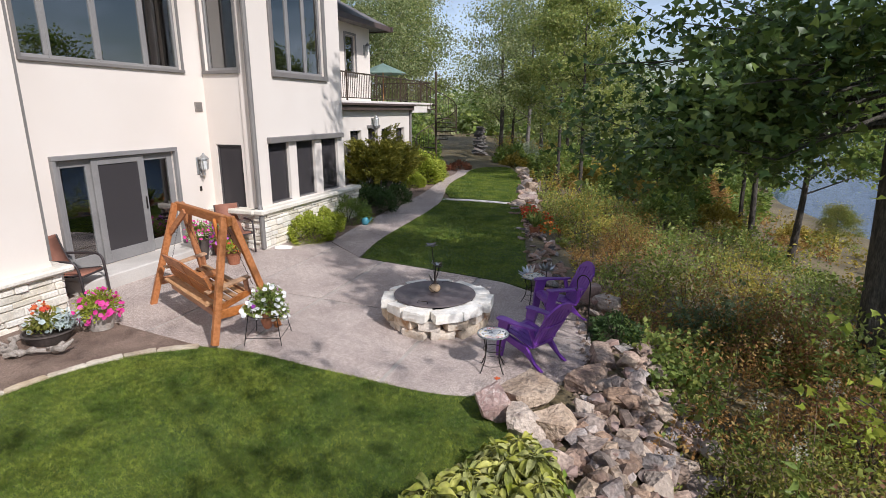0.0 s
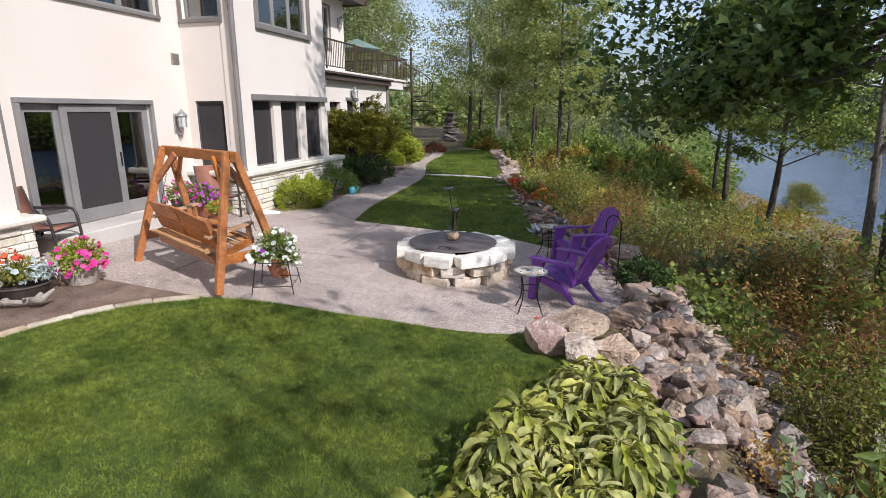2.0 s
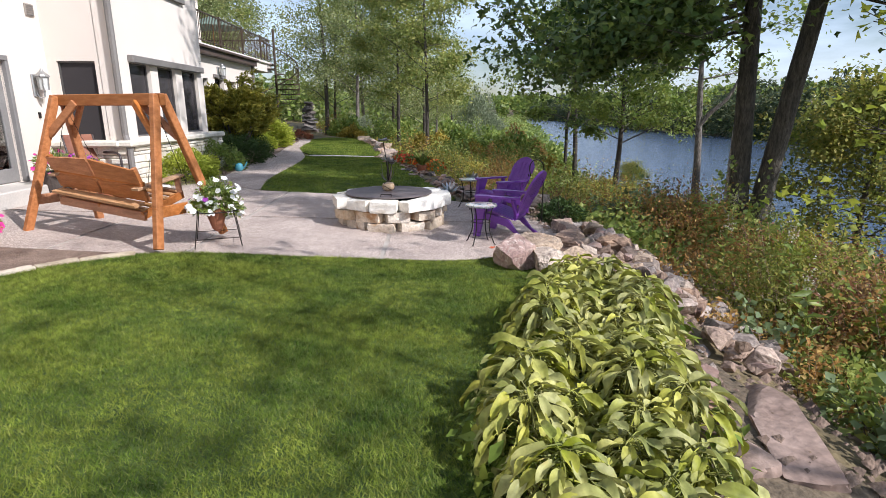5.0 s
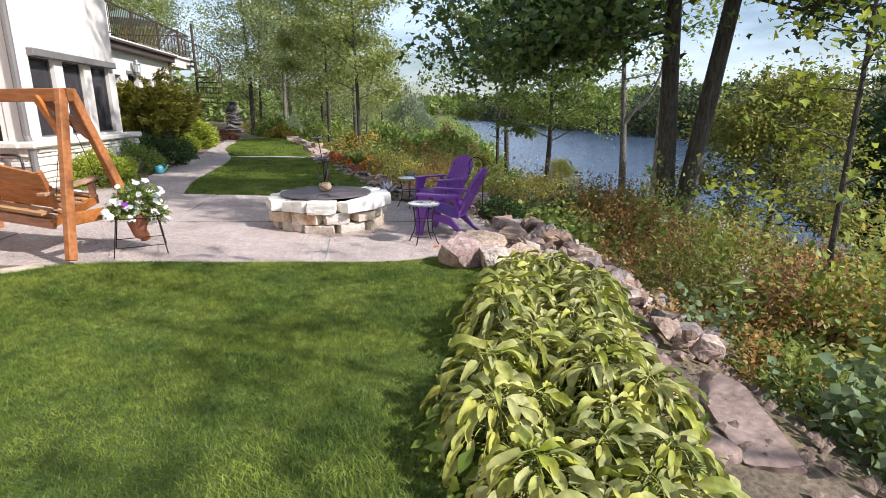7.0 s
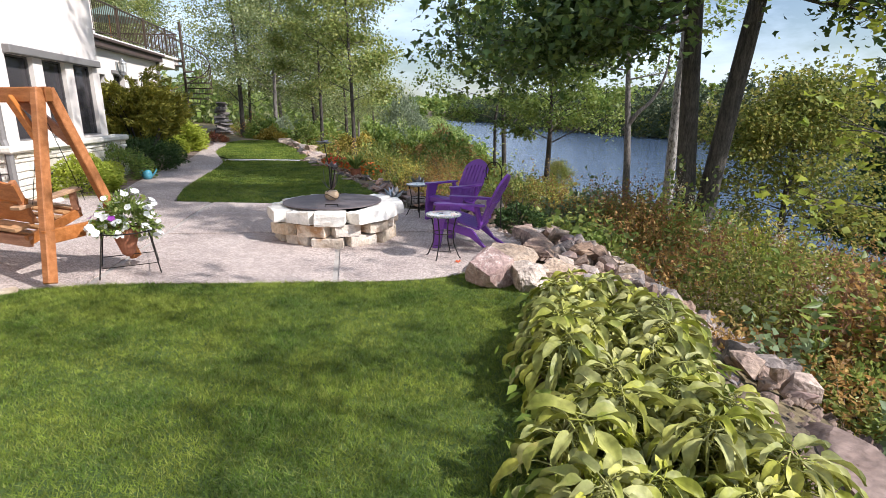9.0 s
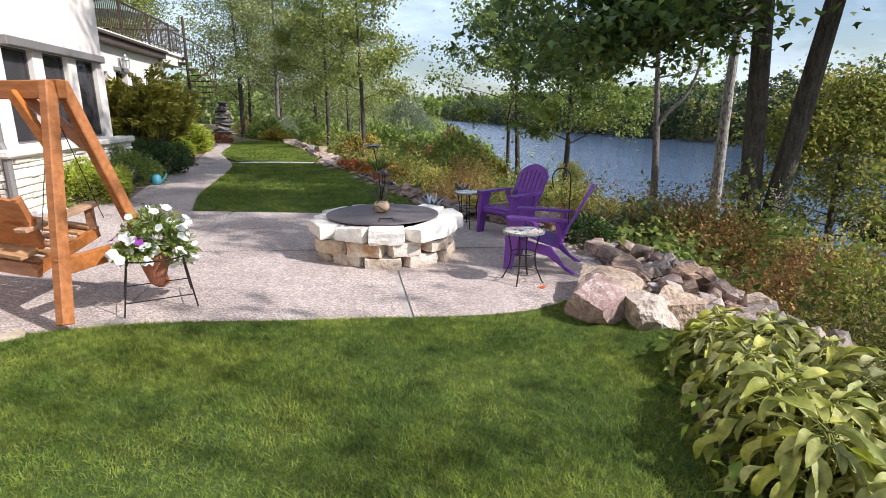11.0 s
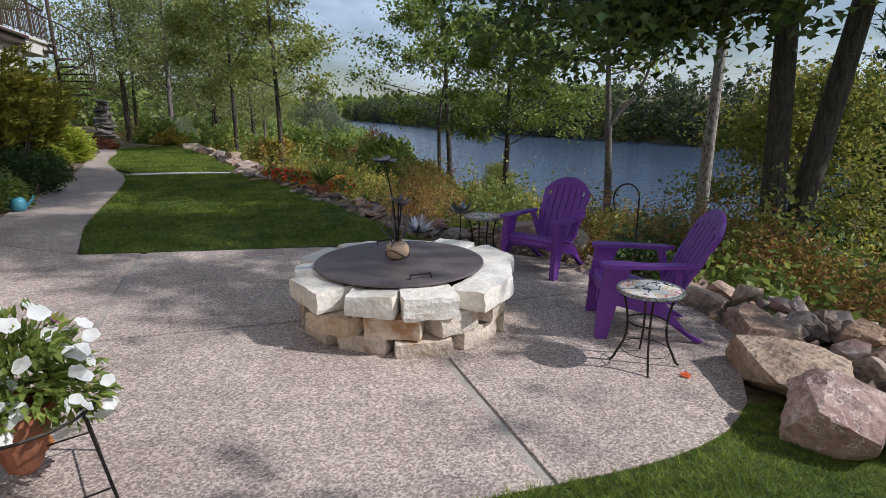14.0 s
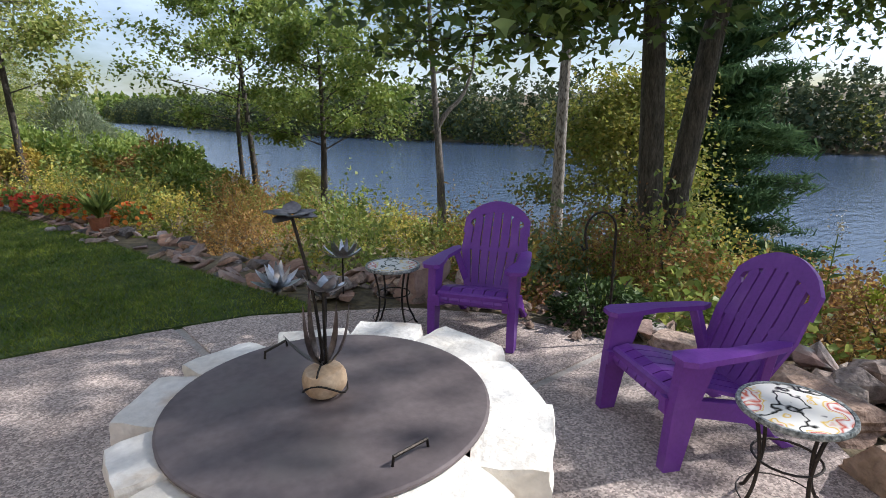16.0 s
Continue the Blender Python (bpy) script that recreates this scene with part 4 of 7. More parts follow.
ledgestones(BX, 12.06, BX, 16.45, 0.10, 0.94, (1, 0))
ledgestones(-8.2, 12.2, -6.9, 12.2, 0.16, 0.94, (0, -1))
ledgestones(-7.34, 4.5, -7.34, 7.89, 0.12, 0.80, (1, 0))
ledgestones(-8.1, 7.84, -7.3, 7.84, 0.16, 0.80, (0, 1))
part("sill", Geo().box((BX + 0.02, 14.24, 1.0), (0.36, 4.5, 0.12), b=0.03), M["sill"], base, "pale stone sill")
part("sill", Geo().box((-7.62, 12.13, 1.0), (1.2, 0.36, 0.12), b=0.03), M["sill"], base, "pale stone sill")
part("sill", Geo().box((-7.30, 6.09, 0.86), (0.34, 3.9, 0.10), b=0.03), M["sill"], base, "pale stone sill")
part("sill", Geo().box((-7.8, 7.89, 0.86), (0.7, 0.34, 0.10), b=0.03), M["sill"], base, "pale stone sill")

# north wing with a terrace on its roof
NX = -8.1
NW = [(18.3, 19.05, 1.2, 2.5), (19.55, 20.3, 0.5, 2.55), (20.6, 21.35, 1.2, 2.5), (21.85, 22.65, 1.2, 2.5)]
wall("wall_north_wing", 0, NX, 15.9, 23.2, 0.0, 3.14, NW)
for w4 in NW:
    window(0, NX, *w4, trim=0, deep=0.16, glass="screen")
hpart("window_header", Geo().box((NX + 0.02, 19.92, 2.6), (0.06, 0.95, 0.10), b=0.01), M["trim"])
wall("wall_wing_end", 1, 23.2, -12, -8.4, 0.0, 3.14, [], into=-1)
hpart("downspout", Geo().box((NX + 0.05, 23.15, 1.6), (0.09, 0.09, 3.1), b=0.02), M["trim"])
hpart("fascia", Geo().box((NX + 0.10, 19.55, 3.22), (0.24, 7.26, 0.16), b=0.01).box((NX + 0.14, 19.56, 3.335), (0.32, 7.30, 0.07), b=0.01), M["fascia"], label="dark brown stepped fascia")
hpart("terrace_floor", Geo().box((-9.95, 20.69, 3.41), (4.0, 9.56, 0.08), b=0.01), M["white_fascia"], label="pale terrace edge")
hpart("terrace_beam", Geo().box((-9.62, 24.36, 3.21), (3.2, 2.2, 0.32), b=0.01), M["white_fascia"])
# set-back upper storey with a hipped roof
wall("wall_upper_wing", 0, -9.95, 15.0, 23.5, 3.4, 6.35, [(21.5, 22.25, 4.5, 5.9)])
wall("wall_upper_end", 1, 23.5, -14, -10.25, 3.4, 6.35, [], into=-1)
window(0, -9.95, 21.5, 22.25, 4.5, 5.9, trim=0.09, deep=0.08)
hpart("roof", Geo().add([(-9.3, 14, 6.30), (-9.3, 24.2, 6.30), (-15, 24.2, 6.30), (-15, 14, 6.30), (-12.2, 14, 8.1), (-12.2, 21.4, 8.1), (-9.3, 14, 6.42), (-9.3, 24.2, 6.42), (-15, 24.2, 6.42)],
                        [(0, 3, 2, 1), (6, 7, 5, 4), (7, 8, 5), (0, 1, 7, 6), (1, 2, 8, 7)]), M["roof"], label="grey shingled hip roof")
hpart("eave_fascia", Geo().box((-9.32, 19, 6.34), (0.05, 10.3, 0.2), b=0.01).box((-12, 24.18, 6.34), (5.6, 0.05, 0.2), b=0.01), M["fascia"])
hpart("main_roof", Geo().add([(-6.4, 3, 7.4), (-6.4, 16.9, 7.4), (-14, 16.9, 7.4), (-14, -6.5, 7.4), (-6.7, -6.5, 7.4), (-10.3, -2, 9.2), (-10.3, 13, 9.2)], [(0, 1, 6, 5, 4), (1, 2, 6), (2, 3, 5, 6), (3, 4, 5), (0, 4, 3, 2, 1)]), M["roof"], label="grey shingled main roof")
wall("wall_back", 0, -13.6, -6, 23.5, 0.0, 7.4, [])
wall("wall_south", 1, -6.0, -13.6, -7.3, 0.0, 7.4, [])

# terrace railing
rail = thing("terrace_railing", "thin bronze metal balusters round the upper terrace", "railing", pose(-7.98, 15.95, 3.45))
RL = 9.46
part("top_rail", Geo().box((0, RL / 2, 0.84), (0.045, RL, 0.045), b=0.008), M["rail"], rail)
part("bottom_rail", Geo().box((0, RL / 2, 0.08), (0.03, RL, 0.03), b=0.006), M["rail"], rail)
bal = mesh_of("baluster", Geo().box((0, 0, 0.46), (0.016, 0.016, 0.76)), M["rail"])
post = mesh_of("rail_post", Geo().box((0, 0, 0.44), (0.05, 0.05, 0.92), b=0.006), M["rail"])
k = 0
y = 0.0
while y <= RL + 0.01:
    ob = part("rail_post" if k % 17 == 0 else "baluster", post if k % 17 == 0 else bal, None, rail)
    ob.location = (0, y, 0)
    y += 0.12
    k += 1
part("top_rail", Geo().box((-1.6, RL, 0.84), (3.2, 0.045, 0.045), b=0.008), M["rail"], rail)
for k in range(1, 26):
    ob = part("baluster", bal, None, rail)
    ob.location = (-0.125 * k, RL, 0)

# spiral stair down from the terrace
SX, SY = -7.95, 25.85
stair = thing("spiral_staircase", "dark bronze spiral staircase with curved baluster rail", "spiral staircase", pose(SX, SY, 0.19))
part("centre_pole", Geo().tube([(0, 0, 0), (0, 0, 4.6)], 0.05, 10), M["rail"], stair)
pts = []
for k in range(17):
    a = radians(-115 + k * 25)
    z = 3.2 - k * 0.19
    g = Geo()
    g.add([(0.04 * math.cos(a), 0.04 * math.sin(a), z), (0.95 * math.cos(a - 0.2), 0.95 * math.sin(a - 0.2), z), (0.95 * math.cos(a + 0.2), 0.95 * math.sin(a + 0.2), z),
           (0.04 * math.cos(a), 0.04 * math.sin(a), z - 0.04), (0.95 * math.cos(a - 0.2), 0.95 * math.sin(a - 0.2), z - 0.04), (0.95 * math.cos(a + 0.2), 0.95 * math.sin(a + 0.2), z - 0.04)],
          [(0, 1, 2), (5, 4, 3), (0, 3, 4, 1), (1, 4, 5, 2), (2, 5, 3, 0)])
    part("tread", g, M["rail"], stair)
    for da in (-0.18, -0.04, 0.10):
        part("baluster", Geo().tube([(0.93 * math.cos(a + da), 0.93 * math.sin(a + da), z), (0.93 * math.cos(a + da), 0.93 * math.sin(a + da), z + 0.9)], 0.009, 5), M["rail"], stair)
    pts.append((0.93 * math.cos(a), 0.93 * math.sin(a), z + 0.9))
part("hand_rail", Geo().tube(pts, 0.022, 6), M["rail"], stair)
part("landing", Geo().box((-0.35, -0.25, 3.2), (0.8, 0.5, 0.06), b=0.01), M["rail"], stair)

# green parasol on the terrace
par = thing("parasol", "open green canvas parasol on a pole on the terrace", "parasol", pose(-9.85, 24.5, 3.45))
part("pole", Geo().tube([(0, 0, 0), (0, 0, 1.62)], 0.02, 8), M["cedar_pale"], par)
g = Geo()
R8 = [(1.05 * math.cos(math.pi * k / 4), 1.05 * math.sin(math.pi * k / 4), 1.22) for k in range(8)]
g.add([(0, 0, 1.64), *R8, (0, 0, 1.60), *[(x, y, z - 0.03) for x, y, z in R8]], [(0, 1 + k, 1 + (k + 1) % 8) for k in range(8)] + [(9, 10 + (k + 1) % 8, 10 + k) for k in range(8)] + [(1 + k, 10 + k, 10 + (k + 1) % 8, 1 + (k + 1) % 8) for k in range(8)])
part("canopy", g, M["umbrella"], par)
for k in range(8):
    part("rib", Geo().tube([(0, 0, 1.57), tuple(c * 0.98 for c in R8[k][:2]) + (1.19,)], 0.008, 5), M["cedar_pale"], par)


def lantern(m, s=1.0, name="wall_lantern"):
    """A wall lantern: back plate, bracket, cage with frosted glass, cap and finial."""
    t = thing(name, "pewter wall lantern with frosted glass on a scrolled bracket", "wall lamp", m, group="outdoor lanterns")
    part("back_plate", Geo().box((0.015 * s, 0, 0.02 * s), (0.03 * s, 0.11 * s, 0.34 * s), b=0.012 * s), M["white_lamp"], t)
    part("bracket", Geo().tube([(0.02 * s, 0, -0.08 * s), (0.07 * s, 0, -0.17 * s), (0.14 * s, 0, -0.15 * s), (0.15 * s, 0, -0.05 * s)], 0.012 * s, 6), M["white_lamp"], t)
    for k in range(6):
        a = k * math.pi / 3
        part("cage_bar", Geo().tube([(0.15 * s + 0.07 * s * math.cos(a), 0.07 * s * math.sin(a), -0.05 * s), (0.15 * s + 0.085 * s * math.cos(a), 0.085 * s * math.sin(a), 0.15 * s)], 0.006 * s, 4), M["white_lamp"], t)
    part("glass", Geo().lathe([(0.055 * s, -0.045 * s), (0.07 * s, 0.145 * s)], 10, (0.15 * s, 0, 0)), M["lamp_glass"], t)
    part("cap", Geo().lathe([(0.10 * s, 0.15 * s), (0.085 * s, 0.18 * s), (0.03 * s, 0.23 * s), (0.012 * s, 0.27 * s)], 10, (0.15 * s, 0, 0)), M["white_lamp"], t)
    return t


lantern(pose(WX, 11.80, 1.97), 1.1)
lantern(pose(NX, 19.85, 2.68), 1.1)
lantern(pose(-9.95, 23.0, 5.45), 1.1)
vent = thing("wall_vent", "small square tan metal vent grille on the stucco", "vent", pose(WX, 11.98, 3.21))
part("frame", Geo().box((0.01, 0, 0), (0.03, 0.2, 0.2), b=0.006), M["vent"], vent)
for k in range(5):
    part("slat", Geo().box((0.03, 0, -0.07 + 0.035 * k), (0.012, 0.16, 0.02), b=0.002), M["trim"], vent)
sign = thing("control_box", "small dark box on the wall under the lantern", "box", pose(WX + 0.012, 11.80, 1.50))
part("body", Geo().box((0, 0, 0), (0.03, 0.05, 0.10), b=0.006), M["iron"], sign)


# ---- trees and woods ----
def tree_meshes(name, height, r0, crown_base, crown_r, n_leaves, leaf, leaf_m, bark, seed, lean=(0, 0), limbs=16, fork=0.0, droop=0.35, clump=0.5, seg=8, wob=0.25, rise=(0.15, 0.7), low=None, lobed=False):
    """Meshes of a trunk with limbs and of a ragged crown, with the foot at the origin."""
    rng = np.random.default_rng(seed)
    g = Geo()
    n = 9
    tp = []
    for i in range(n):
        k = i / (n - 1)
        tp.append(np.array([lean[0] * k * height + wob * r0 * 4 * math.sin(3.1 * k + seed), lean[1] * k * height + wob * r0 * 4 * math.cos(2.3 * k + seed * 2), k * height * 0.92]))
    g.tube([tp[0] - np.array([0, 0, 0.5])] + tp, [r0 * 1.35] + [r0 * (1.12 if i == 0 else 1.0) * (1 - 0.86 * (i / (n - 1)) ** 1.1) + 0.012 for i in range(n)], seg)

    def on_trunk(z):
        k = min(max(z / (height * 0.92), 0), 1) * (n - 1)
        i = min(int(k), n - 2)
        return tp[i] + (tp[i + 1] - tp[i]) * (k - i)

    tips, outs, plan = [], [], []
    for j in range(limbs):
        k = (j + rng.uniform(0, 0.9)) / limbs
        ext = crown_r * (0.55 + 0.6 * math.sin(math.pi * min(0.25 + 0.72 * k, 1))) * rng.uniform(0.7, 1.12) * (1 - 0.45 * k)
        plan.append((k, crown_base + (height * 0.92 - crown_base) * k ** 0.9, j * 2.4 + rng.uniform(-0.4, 0.4), ext, ext * rng.uniform(*rise)))
    if low:    # long limbs that hang out to one side: how many, heights, heading, spread, reach
        for count, z_lo, z_hi, heading, spread, reach in low:
            for j in range(count):
                ext = reach * rng.uniform(0.45, 1.0)
                plan.append((0.2, rng.uniform(z_lo, z_hi), heading + spread * (2 * (j + 0.5) / count - 1), ext, -ext * rng.uniform(0.10, 0.36)))
    for k, z0, a, ext, up in plan:
        p0 = on_trunk(z0)
        p1 = p0 + np.array([math.cos(a) * ext * 0.5, math.sin(a) * ext * 0.5, up * 0.62])
        p2 = p0 + np.array([math.cos(a + 0.15) * ext, math.sin(a + 0.15) * ext, up])
        rl = max(0.012, r0 * 0.27 * (1 - 0.7 * k))
        g.tube([p0, p1, p2], [rl, rl * 0.6, rl * 0.2], 5, caps=False)
        for q in range(6):
            s = rng.uniform(0.3, 1.0)
            b0 = p0 + (p1 - p0) * min(s * 2, 1) + (p2 - p1) * max(s * 2 - 1, 0)
            aa = a + rng.uniform(-1.3, 1.3)
            bl = ext * rng.uniform(0.2, 0.42)
            b1 = b0 + np.array([math.cos(aa) * bl, math.sin(aa) * bl, bl * rng.uniform(-0.3, 0.6)])
            g.tube([b0, b1], [rl * 0.3, 0.005], 4, caps=False)
            tips.append(b1)
            outs.append((b1 - p0) / (np.linalg.norm(b1 - p0) + 1e-6))
        tips.append(p2)
        outs.append((p2 - p0) / (np.linalg.norm(p2 - p0) + 1e-6))
    tips, outs = np.array(tips), np.array(outs)
    w = rng.uniform(0.2, 1.0, len(tips)) ** 1.5
    pick = rng.choice(len(tips), n_leaves, p=w / w.sum())
    sig = clump * (0.6 + 0.8 * rng.random(len(tips)))
    off = rng.normal(size=(n_leaves, 3)) * sig[pick][:, None] * np.array([1, 1, 0.62])
    pts = tips[pick] + off
    return mesh_of(name + "_trunk", g, bark, smooth=True), leaves(name + "_crown", pts, leaf, leaf_m, seed + 9, droop=droop, out=outs[pick] * 0.5, width=0.95 if lobed else 0.75, lobed=lobed)


def plant_tree(meshes, m, label, cat="tree", group="", name="tree"):
    t = thing(name, label, cat, m, group)
    part("trunk", meshes[0], None, t)
    part("crown", meshes[1], None, t)
    return t


def gz(x, y):
    return float(terrain(x, y))


def stand(meshes, x, y, label, turn=0, s=1.0, sz=None, dz=0.0, group="", name="tree", cat="tree"):
    m = pose(x, y, gz(x, y) + dz, 0, 0, turn) @ Matrix.Diagonal((s, s, sz or s, 1))
    return plant_tree(meshes, m, label, cat, group, name)


# two leaning maples on the slope beside the chairs
stand(tree_meshes("maple_a", 14.8, 0.165, 8.4, 3.5, 21000, 0.118, M["leaf_maple"], M["maple_bark"], 11, lean=(-0.046, 0.035), limbs=18, clump=0.32, seg=12, rise=(-0.1, 0.5), low=((11, 4.0, 5.6, 3.35, 0.65, 3.5), (5, 4.2, 4.9, 3.0, 0.35, 4.2), (3, 5.0, 6.0, 4.4, 0.5, 3.4)), lobed=True), 4.36, 11.90, "tall maple with grey bark and dense green leaves on the slope", name="maple_tree")
stand(tree_meshes("maple_b", 14.2, 0.165, 8.2, 3.1, 17000, 0.118, M["leaf_maple"], M["maple_bark"], 23, lean=(0.078, -0.06), limbs=18, clump=0.32, seg=12, rise=(-0.1, 0.5), low=((3, 5.6, 6.4, 3.9, 0.6, 3.0), (7, 4.5, 5.7, 5.40, 0.6, 3.5)), lobed=True), 4.55, 11.80, "leaning maple with grey ridged bark beside its twin", name="maple_tree")
# a maple beside the lawn, whose open crown dapples the grass
stand(tree_meshes("maple_c", 13.2, 0.055, 9.2, 3.2, 560, 0.15, M["leaf_green"], M["bark"], 31, limbs=9, clump=0.34, rise=(0.0, 0.5)), 6.6, 0.4, "tall maple with an open green crown beside the lawn", name="maple_tree")
# a maple south of the pair, whose crown shades the chairs
stand(tree_meshes("maple_d", 15.8, 0.085, 9.4, 2.0, 8200, 0.14, M["leaf_green"], M["maple_bark"], 47, limbs=30, clump=0.24, rise=(0.0, 0.4), low=((5, 9.2, 10.4, 4.75, 0.5, 1.9),)), 7.3, 6.45, "tall maple with a high green crown on the slope", name="maple_tree")
# slender young maple with sparse large leaves, leaning over the thicket
stand(tree_meshes("sapling_maple", 4.2, 0.026, 1.0, 0.95, 520, 0.095, M["leaf_lime"], M["bark"], 37, lean=(-0.03, -0.02), limbs=14, clump=0.2, seg=6, rise=(0.1, 0.6), lobed=True), 3.5, 7.25, "slender young maple with sparse yellow-green leaves in the thicket", name="young_tree")
# trees lower on the slope
stand(tree_meshes("pole_tree", 10.5, 0.115, 6.8, 2.3, 3600, 0.14, M["leaf_green"], M["birch"], 41, lean=(0.012, 0.002), limbs=12, clump=0.45, seg=10), 5.41, 14.17, "slender pale-barked tree with a high thin crown", name="birch_tree")
d_tree = stand(tree_meshes("fork_tree", 9.0, 0.125, 4.6, 2.2, 4200, 0.14, M["leaf_green"], M["grey_bark"], 52, lean=(0.045, -0.02), limbs=14, clump=0.42, wob=0.55), 6.93, 19.90, "bent grey tree with a forked limb", name="young_tree")
part("forked_limb", Geo().tube(spline([(0.12, -0.1, 3.2), (0.42, -0.3, 3.75), (0.85, -0.5, 4.25), (1.15, -0.6, 5.1), (1.2, -0.6, 6.2)], 4), [0.085 - 0.0042 * q for q in range(17)], 8), M["grey_bark"], d_tree, "bare forked limb", smooth=True)
low = tree_meshes("low_maple", 7.2, 0.12, 2.4, 2.5, 15000, 0.13, M["leaf_green"], M["bark"], 63, limbs=24, clump=0.28)
stand(low, 6.16, 24.52, "small round-crowned tree at the lake slope", name="young_tree")
twin = stand(tree_meshes("twin_maple", 9.4, 0.12, 2.9, 2.7, 14000, 0.14, M["leaf_green"], M["bark"], 71, limbs=24, clump=0.30), 5.42, 28.60, "young tree with twin dark stems above the lake", name="young_tree")
part("second_stem", Geo().tube([(-0.25, 0.1, -0.5), (-0.35, 0.1, 1.5), (-0.4, 0.0, 3.4), (-0.15, 0.0, 5.0)], [0.10, 0.085, 0.07, 0.03], 8), M["bark"], twin)
ctree = tree_meshes("lawn_tree", 9.8, 0.085, 2.6, 2.25, 16500, 0.12, M["leaf_yellow"], M["bark"], 83, limbs=26, clump=0.30)
stand(ctree, -1.74, 27.43, "yellow-green young tree behind the rock edge", name="young_tree")
stand(ctree, -3.24, 31.3, "yellow-green young tree at the wood's edge", turn=120, s=1.0, name="young_tree")
jt = tree_meshes("lakeside_tree", 5.0, 0.085, 0.8, 1.9, 19000, 0.098, M["leaf_olive"], M["bark"], 97, lean=(0.05, 0.02), limbs=34, clump=0.36, rise=(0.0, 0.5))
stand(jt, 9.1, 14.9, "bushy small-leaved tree, yellow-green, above the water", name="young_tree")
stand(jt, 10.0, 33.0, "small bushy tree by the lake", turn=200, s=0.45, name="young_tree")


def pine_meshes(seed, h=8.5, r=3.2):
    rng = np.random.default_rng(seed)
    g = Geo().tube([(0, 0, -0.4), (0, 0, h * 0.5), (0, 0, h)], [0.16, 0.10, 0.02], 8)
    P, O = [], []
    for j in range(104):
        z = 0.6 + (h - 0.7) * ((j + rng.uniform(0, 1)) / 104) ** 1.1
        k = 1 - z / h
        a = j * 2.4 + rng.uniform(-0.5, 0.5)
        L = r * (0.20 + 0.80 * k ** 0.62) * rng.uniform(0.5, 1.12)
        lift = rng.uniform(-0.10, 0.34)
        g.tube([(0, 0, z), (math.cos(a) * L * 0.6, math.sin(a) * L * 0.6, z + lift * L * 0.4), (math.cos(a) * L, math.sin(a) * L, z + lift * L)], [0.035, 0.02, 0.006], 4, caps=False)
        m = int(980 * L / r) + 90
        s = rng.uniform(0.2, 1.03, m)
        c = np.stack([np.cos(a) * L * s, np.sin(a) * L * s, z + lift * L * s**1.4], 1)
        tuft = rng.normal(size=(9, 3)) * np.array([0.26, 0.26, 0.09])
        P.append(c + tuft[rng.integers(0, 9, m)] * s[:, None] + rng.normal(size=(m, 3)) * np.array([0.12, 0.12, 0.045]))
        O.append(np.tile([math.cos(a), math.sin(a), 0.35], (m, 1)))
    return mesh_of("pine_trunk", g, M["bark"], smooth=True), leaves("pine_crown", np.concatenate(P), 0.27, M["leaf_pine"], seed, droop=0.0, out=np.concatenate(O), width=0.2, single=True)


pine = pine_meshes(7)
stand(pine, 13.95, 15.1, "dark green pine with layered boughs by the lake", name="pine_tree", cat="pine tree", s=0.95, sz=1.2)

# the wood behind the far lawn
wood = [tree_meshes("wood_a", 12, 0.16, 3.0, 3.4, 11500, 0.15, M["leaf_wood"], M["grey_bark"], 101, limbs=20, clump=0.6),
        tree_meshes("wood_b", 13, 0.17, 2.6, 3.3, 11500, 0.15, M["leaf_yellow"], M["bark"], 111, limbs=20, clump=0.6),
        tree_meshes("wood_c", 11, 0.14, 2.2, 3.2, 11500, 0.145, M["leaf_wood"], M["bark"], 121, limbs=20, clump=0.6)]
rw = random.Random(3)
for i, (x, y, k, s) in enumerate(((-6.5, 40, 0, 1.0), (-9.5, 44, 1, 1.05), (-16.4, 42, 1, 1.1), (-4.5, 45, 2, 0.9), (-16.5, 38, 0, 1.15), (-19.5, 33, 1, 1.2), (-23.0, 29, 2, 1.25), (-9.6, 50, 2, 1.1), (-7.5, 52, 0, 1.1),
                                  (-2.2, 48, 1, 0.85), (-18.0, 46, 0, 1.25), (-24.0, 40, 1, 1.3), (-1.0, 55, 0, 0.85), (-15, 33, 2, 0.95), (-29, 34, 0, 1.4), (-5.0, 60, 2, 1.0), (-21, 52, 0, 1.3), (0.5, 62, 1, 0.8))):
    stand(wood[k], x, y, ("green", "yellowing", "dark green")[k] + " woodland tree behind the far lawn", turn=rw.uniform(0, 360), s=s * rw.uniform(0.80, 1.0), name="woodland_tree", group="woodland trees")


def shrub_mesh(name, r, h, n, leaf, material, seed, out=0.6, droop=0.0, width=0.6):
    rng = np.random.default_rng(seed)
    d = rng.normal(size=(n, 3))
    d[:, 2] = np.abs(d[:, 2])
    d /= np.linalg.norm(d, axis=1, keepdims=True)
    lump = 1 + 0.16 * np.sin(d[:, 0] * 6 + seed) * np.cos(d[:, 1] * 7) + 0.1 * np.sin(d[:, 2] * 9 + d[:, 0] * 5)
    rad = rng.uniform(0.55, 1.0, n) ** 0.5 * lump
    pts = d * rad[:, None] * np.array([r, r, h]) + np.array([0, 0, 0.02])
    return leaves(name, pts, leaf, material, seed, out=d * out, droop=droop, width=width)


